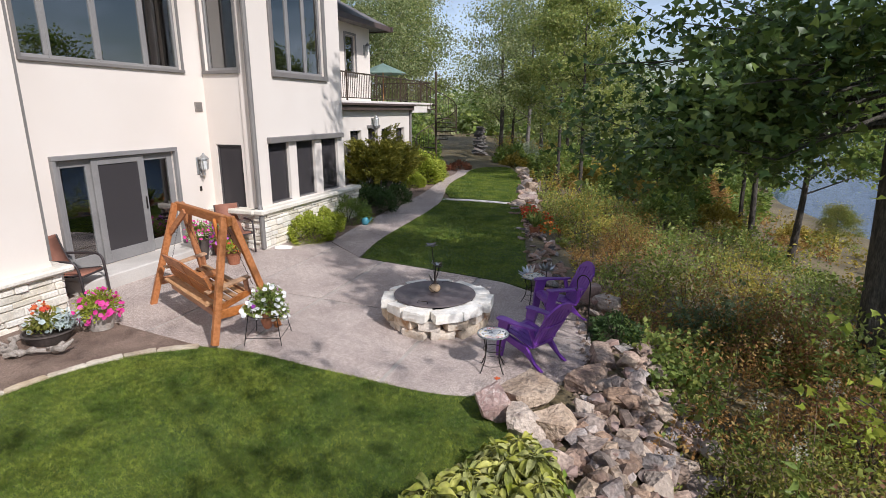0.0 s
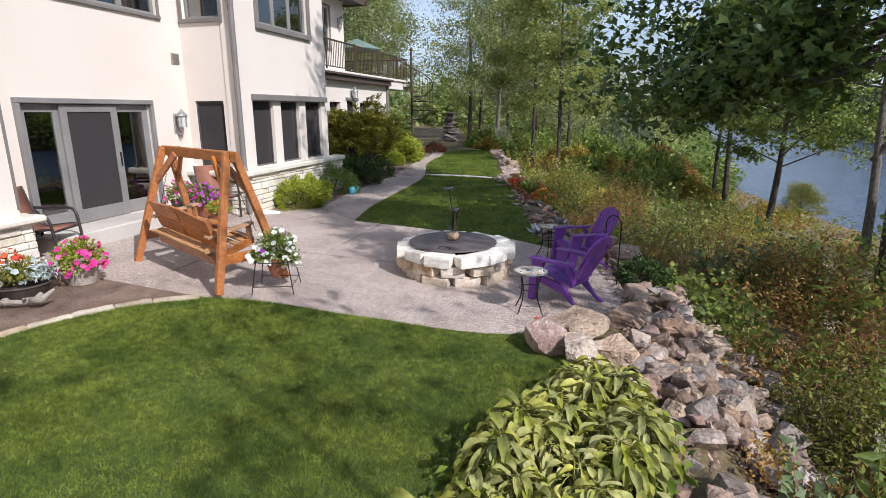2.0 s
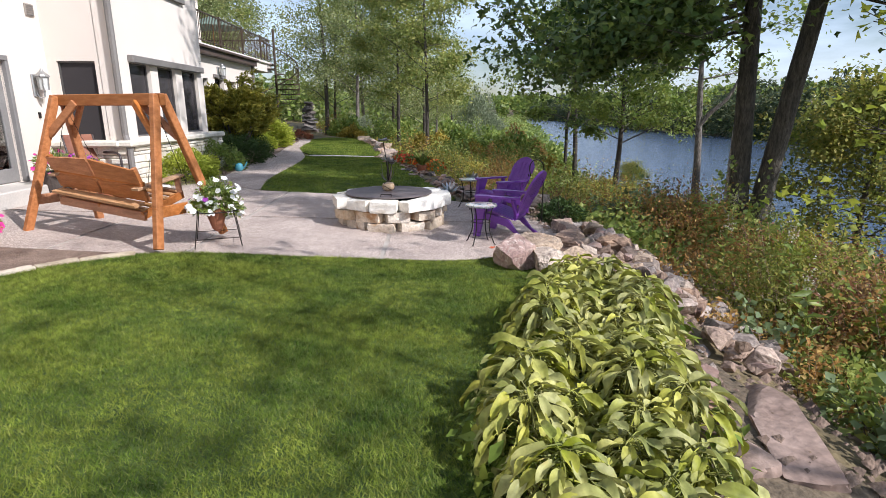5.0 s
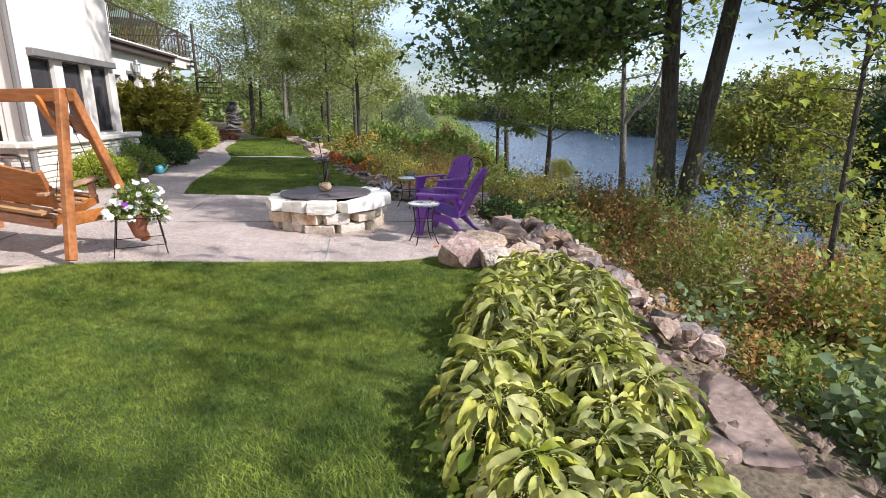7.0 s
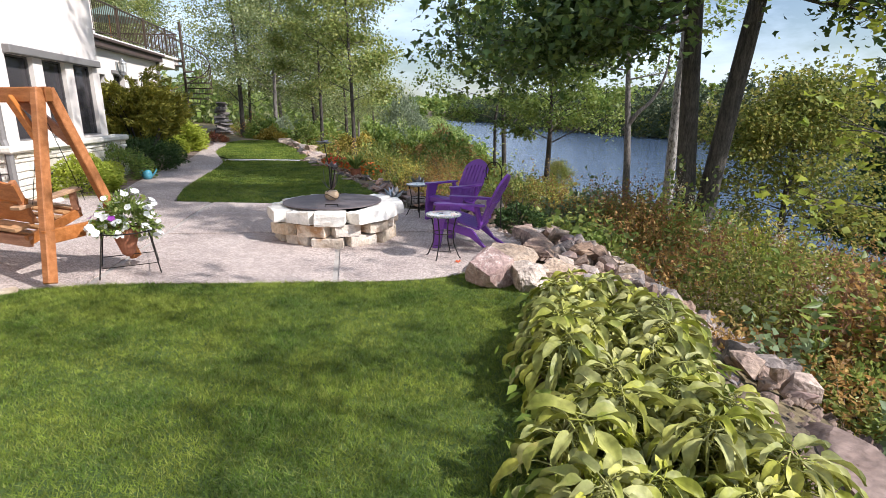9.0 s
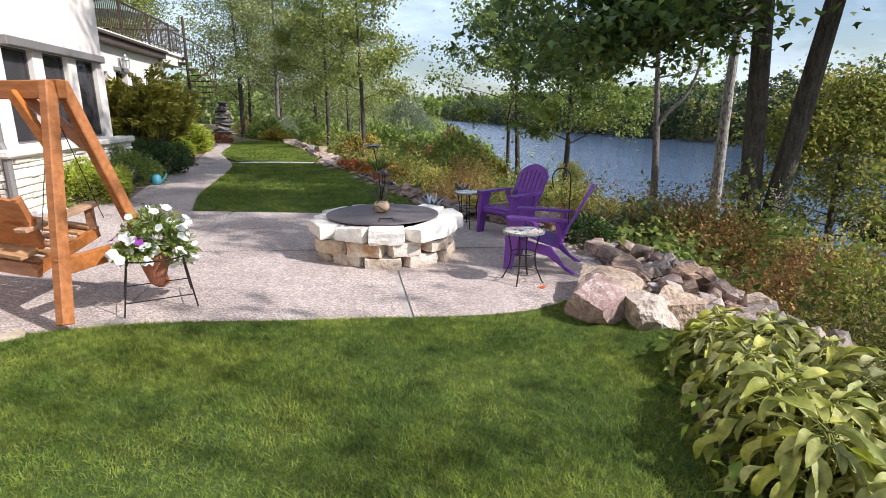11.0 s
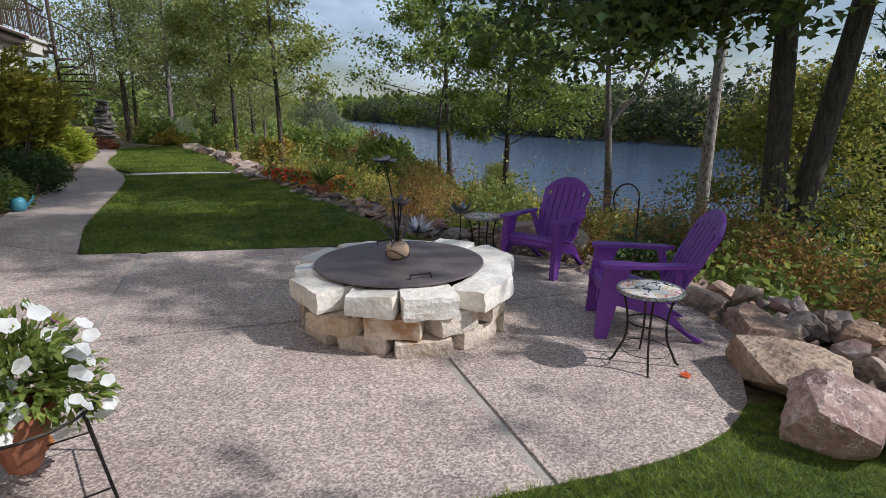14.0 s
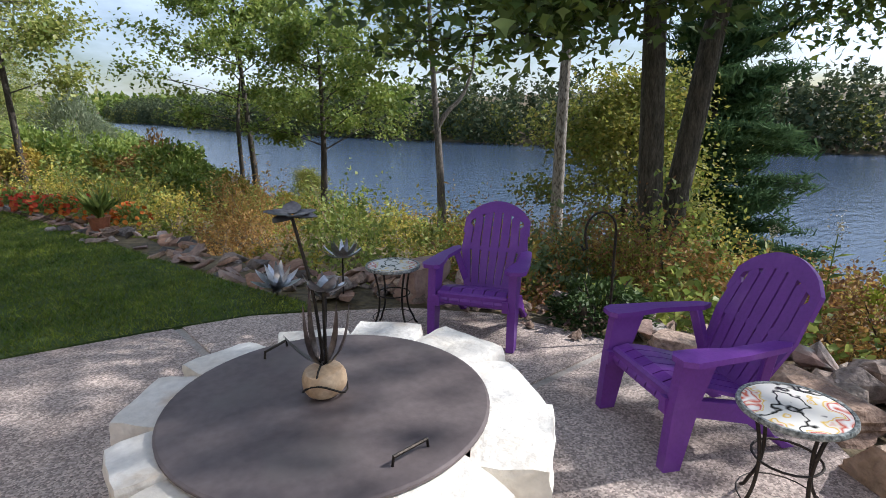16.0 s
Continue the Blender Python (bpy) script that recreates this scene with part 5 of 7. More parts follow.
SHRUB_STEMS = [mesh_of("stem", Geo().tube([(0, 0, -0.05), (0.10 * math.cos(a), 0.10 * math.sin(a), 0.2), (0.28 * math.cos(a), 0.28 * math.sin(a), 0.5)], [0.018, 0.012, 0.005], 5), M["bark"]) for a in (0.0, 1.05, 2.1, 3.15, 4.2, 5.25)]


def shrub(name, label, x, y, mesh, s=1.0, sz=None, turn=0, z=None, cat="shrub", stem=True, group=""):
    t = thing(name, label, cat, pose(x, y, gz(x, y) + 0.03 if z is None else z, 0, 0, turn) @ Matrix.Diagonal((s, s, sz or s, 1)), group)
    if stem:
        for me in SHRUB_STEMS:
            part("stem", me, None, t)
    part("foliage", mesh, None, t)
    return t


# shrubs along the path
spirea = shrub_mesh("spirea", 0.62, 0.62, 5200, 0.06, M["leaf_lime"], 1)
box_a = shrub_mesh("boxwood", 0.72, 0.66, 5000, 0.055, M["leaf_green"], 2)
box_b = shrub_mesh("dark_boxwood", 0.95, 0.75, 6000, 0.055, M["leaf_dark"], 3)
shrub("spirea_shrub", "rounded lime-green spirea at the foot of the bay", -6.55, 13.35, spirea, 1.0, sz=0.95, cat="shrub")
shrub("spirea_shrub", "rounded yellow-green spirea beside the path", -6.75, 14.35, spirea, 0.85, turn=70)
shrub("boxwood_shrub", "clipped mid-green boxwood beside the path", -6.75, 15.5, box_a, 1.0)
shrub("boxwood_shrub", "clipped dark green boxwood beside the path", -6.95, 17.2, box_b, 1.0)
shrub("boxwood_shrub", "clipped dark green boxwood in shade", -7.05, 18.8, box_b, 0.9, turn=60)


def plume_shrub(x, y, r, h, seed, label):
    """A many-stemmed conifer: bare leaning stems below, arching feathery plumes above."""
    rng = np.random.default_rng(seed)
    t = thing("juniper_shrub", label, "shrub", pose(x, y, gz(x, y) + 0.03))
    P, O = [], []
    for k in range(34):
        a = k * 2.4 + rng.uniform(-0.3, 0.3)
        f = math.sqrt((k + 0.6) / 34)
        q = np.array([math.cos(a), math.sin(a), 0.0])
        tip = q * r * f * rng.uniform(0.85, 1.1) + np.array([0, 0, h * (1.0 - 0.48 * f * f) * rng.uniform(0.86, 1.06)])
        bend = q * r * f * 0.5 + np.array([0, 0, tip[2] * 0.62])
        if k % 3 == 0:
            part("stem", Geo().tube([(0, 0, -0.05), tuple(bend * 0.55), tuple(bend), tuple(tip)], [0.04, 0.028, 0.018, 0.006], 6), M["bark"], t)
        for j in range(15):
            u = rng.uniform(0.42, 1.0)
            c = bend + (tip - bend) * (2 * u - 1) + rng.normal(size=3) * 0.05
            aa = a + rng.uniform(-1.2, 1.2)
            way = np.array([math.cos(aa), math.sin(aa), rng.uniform(0.1, 0.75)])
            L = rng.uniform(0.22, 0.46)
            s = np.linspace(0.0, 1.0, 24)[:, None]
            P.append(c + way * L * s - np.array([0, 0, 0.22]) * L * s**2 + rng.normal(size=(24, 3)) * 0.03)
            O.append(np.tile(way * 1.4, (24, 1)))
    tagged(part("foliage", leaves("juniper_foliage", np.concatenate(P), 0.13, M["leaf_juniper"], seed, out=np.concatenate(O), droop=-0.05, width=0.30), None, t), kind="stuff")


plume_shrub(-7.15, 18.3, 1.25, 2.45, 5, "tall feathery golden juniper with bare stems before the wing")
plume_shrub(-7.75, 20.7, 1.0, 1.9, 6, "tall feathery golden juniper beside the windows")
lime = shrub_mesh("lime_shrub", 1.1, 1.3, 6000, 0.12, M["leaf_lime"], 6)
shrub("viburnum_shrub", "bright yellow-green shrub by the spiral stair", -8.0, 23.9, lime, 0.95)
shrub("viburnum_shrub", "bright yellow-green shrub by the path end", -8.3, 25.6, lime, 0.8, turn=80)
shrub("viburnum_shrub", "low lime shrub beside the path bend", -7.75, 22.5, lime, 0.5, turn=30)
redm = shrub_mesh("barberry", 0.5, 0.35, 1500, 0.07, M["leaf_red"], 8)
shrub("barberry_shrub", "low rust-red barberry at the path end", -7.9, 29.2, redm, 1.2)
shrub("barberry_shrub", "low rust-red barberry beside the path", -8.6, 28.4, redm, 1.0, turn=40)
olive = shrub_mesh("willow_shrub", 1.6, 2.6, 9000, 0.14, M["leaf_grey"], 12, out=0.9, width=0.3)
shrub("willow_shrub", "tall rounded grey-green willow shrub above the lake", 2.2, 45.0, olive, 1.35, sz=2.0)
shrub("willow_shrub", "grey-green willow shrub at the wood's edge", -6.0, 37.0, olive, 0.7, turn=90)
rust = shrub_mesh("sumac_shrub", 1.4, 1.9, 4500, 0.14, M["leaf_rust"], 14, out=0.9, width=0.4)
shrub("sumac_shrub", "rust-brown half-bare shrub above the lake", 3.2, 32.5, rust, 1.3)
gold = shrub_mesh("gold_shrub", 1.2, 1.4, 2600, 0.15, M["leaf_gold"], 15)
green = shrub_mesh("green_shrub", 1.4, 1.6, 3200, 0.17, M["leaf_green"], 16)
for i, (x, y, k, s) in enumerate(((-4.2, 34.5, 1, 0.9), (-2.0, 31.5, 0, 0.8), (-0.3, 29.5, 1, 0.7), (-6.5, 35.4, 1, 1.0), (-6.0, 33.6, 0, 0.7), (0.8, 33.0, 0, 0.8), (2.4, 31.0, 1, 0.8), (-12.0, 33.2, 1, 1.2), (-12.9, 31.0, 1, 1.2), (-11.3, 28.0, 1, 1.1),
                                  (-13.5, 27.0, 1, 1.5), (-3.5, 38.0, 1, 1.2), (-1.0, 36.5, 0, 1.0), (5.0, 34.5, 1, 0.8), (7.8, 31.0, 0, 0.7), (-15, 25, 1, 1.6), (2.6, 28.5, 1, 1.1), (6.5, 40.0, 1, 1.5), (4.6, 36.5, 0, 1.3), (4.0, 27.0, 0, 0.8), (1.8, 24.5, 1, 0.75), (3.0, 40.0, 1, 1.6), (0.0, 39.0, 1, 1.5))):
    shrub("wild_shrub", ("golden", "green")[k] + " wild shrub at the wood's edge", x, y, (gold, green)[k], s, turn=i * 50, group="wild shrubs")


bramble = shrub_mesh("bramble", 0.62, 0.72, 1100, 0.075, M["weed_green"], 19, out=0.5, width=0.75)
shrub("bramble_shrub", "broad-leaved grey-green bramble below the pink slab", 1.3, 5.0, bramble, 0.62)
shrub("bramble_shrub", "broad-leaved grey-green bramble on the slope", 1.75, 5.8, bramble, 0.6, turn=80)
sapling = shrub_mesh("sapling_leaves", 0.42, 0.95, 420, 0.085, M["leaf_lime"], 20, out=0.4, width=0.6)
shrub("maple_sapling", "bright yellow-green maple sapling on the slope", 2.6, 6.3, sapling, 0.9)
shrub("maple_sapling", "bright yellow-green maple sapling near the water side", 3.3, 8.9, sapling, 0.8, turn=70)
dark_low = shrub_mesh("low_shrub", 0.5, 0.42, 2200, 0.06, M["leaf_dark"], 18)
shrub("low_shrub", "low dark green shrub between the purple chairs", 0.55, 10.28, dark_low, 0.8, z=-0.08)


def tall_weed(x, y, h, seed):
    """A tall leafy stalk with a pale fluffy seed head."""
    rng = np.random.default_rng(seed)
    t = thing("goldenrod_plant", "tall leafy weed with a pale fluffy seed head", "wild plant", pose(x, y, gz(x, y)), group="tall weeds on the slope")
    bx, by = rng.normal(0, 0.06, 2)
    part("stalk", Geo().tube([(0, 0, -0.05), (bx * 0.4, by * 0.4, h * 0.5), (bx, by, h)], [0.009, 0.007, 0.004], 6), M["weed_green"], t)
    s = np.linspace(0.12, 0.9, 26)
    a = np.arange(26) * 2.4
    o = np.stack([np.cos(a), np.sin(a), np.full(26, 0.25)], 1)
    part("foliage", leaves("weed_foliage", np.stack([bx * s, by * s, h * s], 1) + o * 0.07, 0.17, M["weed_green"], seed, out=o * 3, droop=0.1, width=0.3), None, t)
    q = rng.normal(size=(70, 3)) * np.array([0.035, 0.035, 0.07]) + np.array([bx, by, h + 0.04])
    tagged(part("seed_head", leaves("seed_head", q, 0.022, M["seed_fluff"], seed, width=0.7), None, t), "pale fluffy seed head", kind="stuff")


for i, (x, y, h) in enumerate(((2.28, 9.23, 1.22), (2.7, 8.5, 1.05), (1.9, 8.1, 0.95), (3.1, 9.9, 1.0), (2.2, 7.2, 1.1), (3.4, 8.3, 1.25), (1.7, 6.2, 0.9), (2.5, 5.4, 0.95))):
    tall_weed(x, y, h, 80 + i)


# the thicket on the slope, uncountable: overlapping mounds of leafy stems in patches of colour
def thicket(n, seed, region, kinds, hmax, dense, patches=()):
    rng = np.random.default_rng(seed)
    (u0, u1), (y0, y1) = region
    y = rng.uniform(y0, y1, n)
    d = u0 + (u1 - u0) * rng.uniform(0, 1, n) ** 1.35
    x = wall_x(y) + d
    z = terrain(x, y)
    k = z > LAKE + 0.05
    x, y, z, d = x[k], y[k], z[k], d[k]
    drift = np.sin(x * 1.1 + 1.7 * np.sin(y * 0.6 + seed)) + np.cos(y * 1.15 - 0.8 * x) + rng.normal(0, 0.13, len(x))
    kind = np.digitize(drift, np.quantile(drift, np.cumsum([q[0] for q in kinds])[:-1]))
    for px, py, pr, which in patches:
        kind = np.where((np.hypot(x - px, y - py) < pr) & (rng.random(len(x)) < 0.8), which, kind)
    swell = 0.60 + 0.55 * np.sin(x * 1.5 + 2.2 * y) * np.cos(y * 1.1 - x)
    h = hmax * swell * rng.uniform(0.6, 1.3, len(x)) * np.interp(d, [0.3, 0.9, 1.6, 3.0, 5.0, 9.0], [0.30, 0.70, 1.05, 1.1, 0.85, 0.7])
    r = h * rng.uniform(0.45, 0.8, len(x)) + 0.10
    SV, ST = [], []
    for c, (_, material, label, leaf, width) in enumerate(kinds):
        own = np.nonzero(kind == c)[0]
        m = np.maximum((dense * r[own] * (r[own] + h[own]) / leaf**2).astype(int), 12)
        i = np.repeat(own, m)
        v = rng.normal(size=(len(i), 3))
        v[:, 2] = np.abs(v[:, 2])
        v /= np.linalg.norm(v, axis=1, keepdims=True)
        ph = i * 1.7
        lump = 1 + 0.32 * np.sin(v[:, 0] * 7 + ph) * np.cos(v[:, 1] * 8 + ph * 0.7) + 0.16 * np.sin(v[:, 2] * 10 + ph)
        rad = (lump * rng.uniform(0.45, 1.0, len(i)) ** 0.45)[:, None]
        mound = np.stack([x[i], y[i], z[i]], 1) + v * rad * np.stack([r[i], r[i], h[i]], 1)
        # shoots that stand out of the mounds
        i2 = np.repeat(own, 3)
        b = rng.uniform(0, 6.28, len(i2))
        foot = np.stack([x[i2] + r[i2] * 0.5 * np.cos(b), y[i2] + r[i2] * 0.5 * np.sin(b), z[i2] + h[i2] * 0.45], 1)
        head = foot + np.stack([0.22 * h[i2] * np.cos(b), 0.22 * h[i2] * np.sin(b), h[i2] * rng.uniform(0.45, 0.85, len(i2))], 1)
        q = 10
        u = np.tile(np.linspace(0.25, 1.0, q), len(i2))[:, None]
        w = rng.uniform(0, 6.28, len(u))
        side = np.stack([np.cos(w), np.sin(w), np.full(len(w), 0.35)], 1)
        shoot = np.repeat(foot, q, 0) + np.repeat(head - foot, q, 0) * u + side * leaf * 0.5
        P, O = np.concatenate([mound, shoot]), np.concatenate([v * 0.8, side * 1.5])
        lv, lt = leaf_arrays(P, np.full(len(P), leaf), rng, out=O, droop=0.2, width=width, tumble=0.9)
        tagged(new("undergrowth", fast_mesh("undergrowth", lv, lt, material)), label, "undergrowth", kind="stuff")
        low = np.stack([x[i2], y[i2], z[i2] - 0.03], 1)
        thin = np.array([0.007, 0.004, 0.0]) * (1 + 8 * leaf)
        base = 3 * sum(len(q2) for q2 in SV) // 3
        SV.append(np.stack([low - thin, low + thin, head], 1).reshape(-1, 3))
        ST.append(np.arange(3 * len(low)).reshape(-1, 3) + base)
    tagged(new("bare_stems", fast_mesh("bare_stems", np.concatenate(SV), np.concatenate(ST), M["twig"])), "thin brown stems in the thicket", "undergrowth", kind="stuff")


NEAR_KINDS = [(0.12, M["weed_yellow"], "yellowing weeds on the slope", 0.075, 0.55), (0.31, M["weed_green"], "green brambles on the slope", 0.088, 0.72), (0.22, M["weed_rust"], "rust-brown dying spirea on the slope", 0.054, 0.5),
              (0.09, M["weed_red"], "reddish brambles on the slope", 0.055, 0.55), (0.20, M["leaf_olive"], "olive-green ferns and weeds on the slope", 0.055, 0.42), (0.06, M["vine"], "broad grey-green vine leaves on the slope", 0.075, 0.85)]
thicket(470, 5, ((0.45, 7.5), (0.8, 12.5)), NEAR_KINDS, 1.04, 1.85, ((1.55, 6.3, 0.9, 2), (1.2, 4.6, 0.55, 5), (2.3, 9.0, 0.8, 2), (1.3, 9.6, 0.6, 1)))
MID_KINDS = [(0.14, M["weed_yellow"], "tall yellow-green weeds behind the rock edge", 0.075, 0.5), (0.44, M["weed_green"], "tall leafy green weeds behind the rock edge", 0.085, 0.6), (0.10, M["leaf_gold"], "golden weeds behind the rock edge", 0.07, 0.5),
             (0.14, M["leaf_olive"], "olive weeds behind the rock edge", 0.075, 0.45), (0.18, M["weed_rust"], "rust-brown stalks behind the rock edge", 0.06, 0.4)]
thicket(420, 17, ((0.5, 9.5), (11.5, 26.0)), MID_KINDS, 0.95, 1.3)
FAR_KINDS = [(0.3, M["weed_yellow"], "yellow-green scrub down to the lake", 0.15, 0.55), (0.3, M["weed_green"], "green scrub down to the lake", 0.16, 0.6), (0.15, M["leaf_gold"], "golden scrub down to the lake", 0.15, 0.55), (0.25, M["weed_rust"], "rusty scrub down to the lake", 0.14, 0.45)]
thicket(520, 9, ((0.8, 20.0), (25.0, 62.0)), FAR_KINDS, 1.3, 1.1)
thicket(170, 10, ((7.0, 17.0), (5.0, 25.0)), FAR_KINDS, 1.1, 1.0)


# the opposite shore and the hills, uncountable
def far_wood(name, seed, n, material, label, depth, size, hs, ymax=430, north=False):
    rng = np.random.default_rng(seed)
    if north:
        x = rng.uniform(-60, 330, n)
        y = rng.uniform(405, 560, n)
    else:
        y = rng.uniform(-110, ymax, n)
        x = np.interp(y, FAR_SHORE[:, 1], FAR_SHORE[:, 0]) - 1.0 + depth * rng.random(n) ** 1.6
    per = 24 if north else 105
    z = terrain(x, y)
    idx = np.repeat(np.arange(n), per)
    m = n * per
    hh = rng.uniform(*hs, n)
    r = (2.6 * np.sqrt(rng.random(m)))
    a = rng.uniform(0, 6.28, m)
    f = rng.uniform(0.05, 1.0, m)
    r *= (1.05 - f ** 2 * 0.8)
    pts = np.stack([x[idx] + r * np.cos(a), y[idx] + r * np.sin(a), z[idx] + hh[idx] * f], 1)
    v, t = leaf_arrays(pts, size, rng, out=np.stack([np.cos(a), np.sin(a), np.full(m, 0.2)], 1), droop=0.0, width=0.95, single=True, tumble=1.0)
    ob = new(name, fast_mesh(name, v, t, material))
    return tagged(ob, label, "woodland", kind="stuff")


def shore_wood(name, seed, n, material, label, hs, size):
    rng = np.random.default_rng(seed)
    y = 62 + 340 * rng.random(n) ** 1.5
    x = np.interp(y, NEAR_SHORE[:, 1], NEAR_SHORE[:, 0]) - 0.5 - (6 + y * 0.25) * rng.random(n) ** 1.4
    z = terrain(x, y)
    per = 18
    idx = np.repeat(np.arange(n), per)
    m = n * per
    hh = rng.uniform(*hs, n)
    a, f = rng.uniform(0, 6.28, m), rng.uniform(0.02, 1.0, m)
    r = 1.9 * np.sqrt(rng.random(m)) * (1.05 - 0.75 * f**2)
    pts = np.stack([x[idx] + r * np.cos(a), y[idx] + r * np.sin(a), z[idx] + hh[idx] * f], 1)
    v, t = leaf_arrays(pts, size, rng, out=np.stack([np.cos(a), np.sin(a), np.full(m, 0.2)], 1), droop=0.0, width=0.8)
    return tagged(new(name, fast_mesh(name, v, t, material)), label, "woodland", kind="stuff")


def back_wood(seed, n, material, label):
    rng = np.random.default_rng(seed)
    a0 = rng.uniform(0, 1, n)
    x, y = -95 + 92 * a0, 62 + rng.uniform(0, 40, n) - 55 * np.clip(0.5 - a0, 0, 1)
    z = terrain(x, y)
    per = 46
    idx = np.repeat(np.arange(n), per)
    m = n * per
    hh = rng.uniform(2.5, 6.5, n)
    a, f = rng.uniform(0, 6.28, m), rng.uniform(0.0, 1.0, m)
    r = 2.8 * np.sqrt(rng.random(m)) * (1.05 - 0.75 * f**2)
    pts = np.stack([x[idx] + r * np.cos(a), y[idx] + r * np.sin(a), z[idx] + hh[idx] * f], 1)
    v, t = leaf_arrays(pts, 0.65, rng, out=np.stack([np.cos(a), np.sin(a), np.full(m, 0.2)], 1), droop=0.0, width=0.8)
    return tagged(new("deep_woods", fast_mesh("deep_woods", v, t, material)), label, "woodland", kind="stuff")


back_wood(61, 420, M["leaf_wood"], "dark depths of the wood behind the house")
back_wood(62, 420, M["leaf_green"], "green depths of the wood")
shore_wood("shore_woods", 21, 1100, M["leaf_green"], "green trees along the near shore to the north", (1.2, 3.4), 0.5)
shore_wood("shore_woods", 22, 500, M["leaf_yellow"], "yellowing scrub along the near shore", (0.8, 2.4), 0.42)
far_wood("far_woods", 1, 850, M["leaf_far"], "dark wooded opposite shore of the lake", 20, 0.75, (6, 13))
far_wood("far_woods", 2, 420, M["leaf_far"], "green trees along the opposite shore", 14, 0.7, (4, 11))
far_wood("far_woods", 3, 260, M["leaf_olive"], "yellowing trees on the opposite shore", 16, 0.65, (4, 9))
far_wood("far_woods", 4, 700, M["leaf_green"], "hazy wooded end of the lake", 60, 3.6, (6, 14), north=True)


# ---- rocks ----
def hull_rock(seed, sx, sy, sz, n=15, flat=0.0, material="rock"):
    """An angular stone: the hull of a few points on a squarish shell."""
    rr = random.Random(seed)
    bm = bmesh.new()
    for _ in range(n):
        v = Vector((rr.uniform(-1, 1), rr.uniform(-1, 1), rr.uniform(-1, 1)))
        m = max(abs(v.x), abs(v.y), abs(v.z))
        v = v * (0.55 / max(m, 0.2) + 0.45 / max(v.length, 0.2)) * rr.uniform(0.82, 1.0)
        v.z = max(min(v.z, 1 - flat * 0.3), -0.8)
        bm.verts.new((v.x * sx, v.y * sy, v.z * sz))
    res = bmesh.ops.convex_hull(bm, input=bm.verts)
    bmesh.ops.delete(bm, geom=[e for e in res["geom_interior"] if isinstance(e, bmesh.types.BMVert)], context="VERTS")
    me = bpy.data.meshes.new("stone")
    bm.to_mesh(me)
    bm.free()
    me.materials.append(M[material])
    return me


def boulder_mesh(seed, sx, sy, sz, material, cuts=9, rough=0.05, bulge=0.6):
    """A larger rock: a box-like ball planed by random cuts, then roughened."""
    rr = random.Random(seed)
    bm = bmesh.new()
    bmesh.ops.create_icosphere(bm, subdivisions=4, radius=1.0)
    planes = []
    for _ in range(cuts):
        nrm = Vector((rr.gauss(0, 1), rr.gauss(0, 1), rr.gauss(0, 0.8))).normalized()
        planes.append((nrm, rr.uniform(0.58, 0.86)))
    planes.append((Vector((rr.uniform(-0.15, 0.15), rr.uniform(-0.15, 0.15), 1)).normalized(), 0.66))
    for v in bm.verts:
        p = v.co.copy()
        m = max(abs(p.x), abs(p.y), abs(p.z))
        p = p * (bulge + (1 - bulge) / m)
        for nrm, d in planes:
            k = p.dot(nrm)
            if k > d:
                p -= nrm * (k - d)
        q = p * 1.7 + Vector((seed * 3.1, 0, 0))
        p += p.normalized() * (noise.noise(q * 1.2) * rough * 1.6 + noise.noise(q * 4.2) * rough * 0.9 + noise.noise(q * 11) * rough * 0.45)
        v.co = (p.x * sx, p.y * sy, p.z * sz)
    me = bpy.data.meshes.new("boulder")
    bm.to_mesh(me)
    bm.free()
    me.materials.append(M[material])
    me.shade_smooth()
    me.set_sharp_from_angle(angle=radians(24))
    return me


def boulder(x, y, z, sx, sy, sz, seed, material, label, turn=0, tilt=0, roll=0, **kw):
    ob = new("boulder", boulder_mesh(seed, sx, sy, sz, material, **kw))
    ob.matrix_world = pose(x, y, z, tilt, roll, turn)
    return tagged(ob, label, "boulder", group="boulders at the patio edge")


boulder(-0.56, 7.60, 0.10, 0.165, 0.27, 0.235, 3, "rock_vein", "reddish boulder with pale mineral veins at the lawn corner", 30, tilt=14, roll=-18, bulge=0.2, cuts=6)
boulder(-0.20, 8.08, 0.07, 0.27, 0.42, 0.20, 8, "rock_tan", "broad flat tan boulder at the patio edge", -28, bulge=0.3, roll=-6)
boulder(-0.22, 7.42, 0.05, 0.24, 0.18, 0.22, 12, "rock_tan", "blocky tan boulder beside the lawn", 14, bulge=0.25)
boulder(0.12, 7.55, 0.03, 0.27, 0.21, 0.18, 15, "rock_tan", "flat tan boulder among the rocks", 32, bulge=0.3)
boulder(0.02, 7.12, -0.06, 0.22, 0.17, 0.16, 19, "rock", "grey boulder above the hostas", 60, bulge=0.35)
boulder(0.46, 7.70, -0.04, 0.17, 0.17, 0.19, 22, "rock", "dark grey boulder on the rock edge", 20, bulge=0.3)
boulder(0.38, 7.18, -0.12, 0.20, 0.17, 0.15, 25, "rock", "grey boulder on the rock edge", 70, bulge=0.3)
boulder(0.30, 8.72, 0.0, 0.24, 0.42, 0.14, 28, "rock", "long dark grey boulder behind the chair", -8, bulge=0.3)
boulder(0.42, 9.55, 0.0, 0.22, 0.34, 0.12, 32, "rock", "low grey boulder behind the chairs", 15, bulge=0.3)
boulder(-0.05, 11.75, 0.08, 0.34, 0.24, 0.20, 36, "rock_pink", "rounded pinkish boulder behind the far table", 20, rough=0.03)
boulder(0.42, 11.35, 0.06, 0.28, 0.2, 0.17, 39, "rock_tan", "rounded tan boulder behind the far chair", -30)
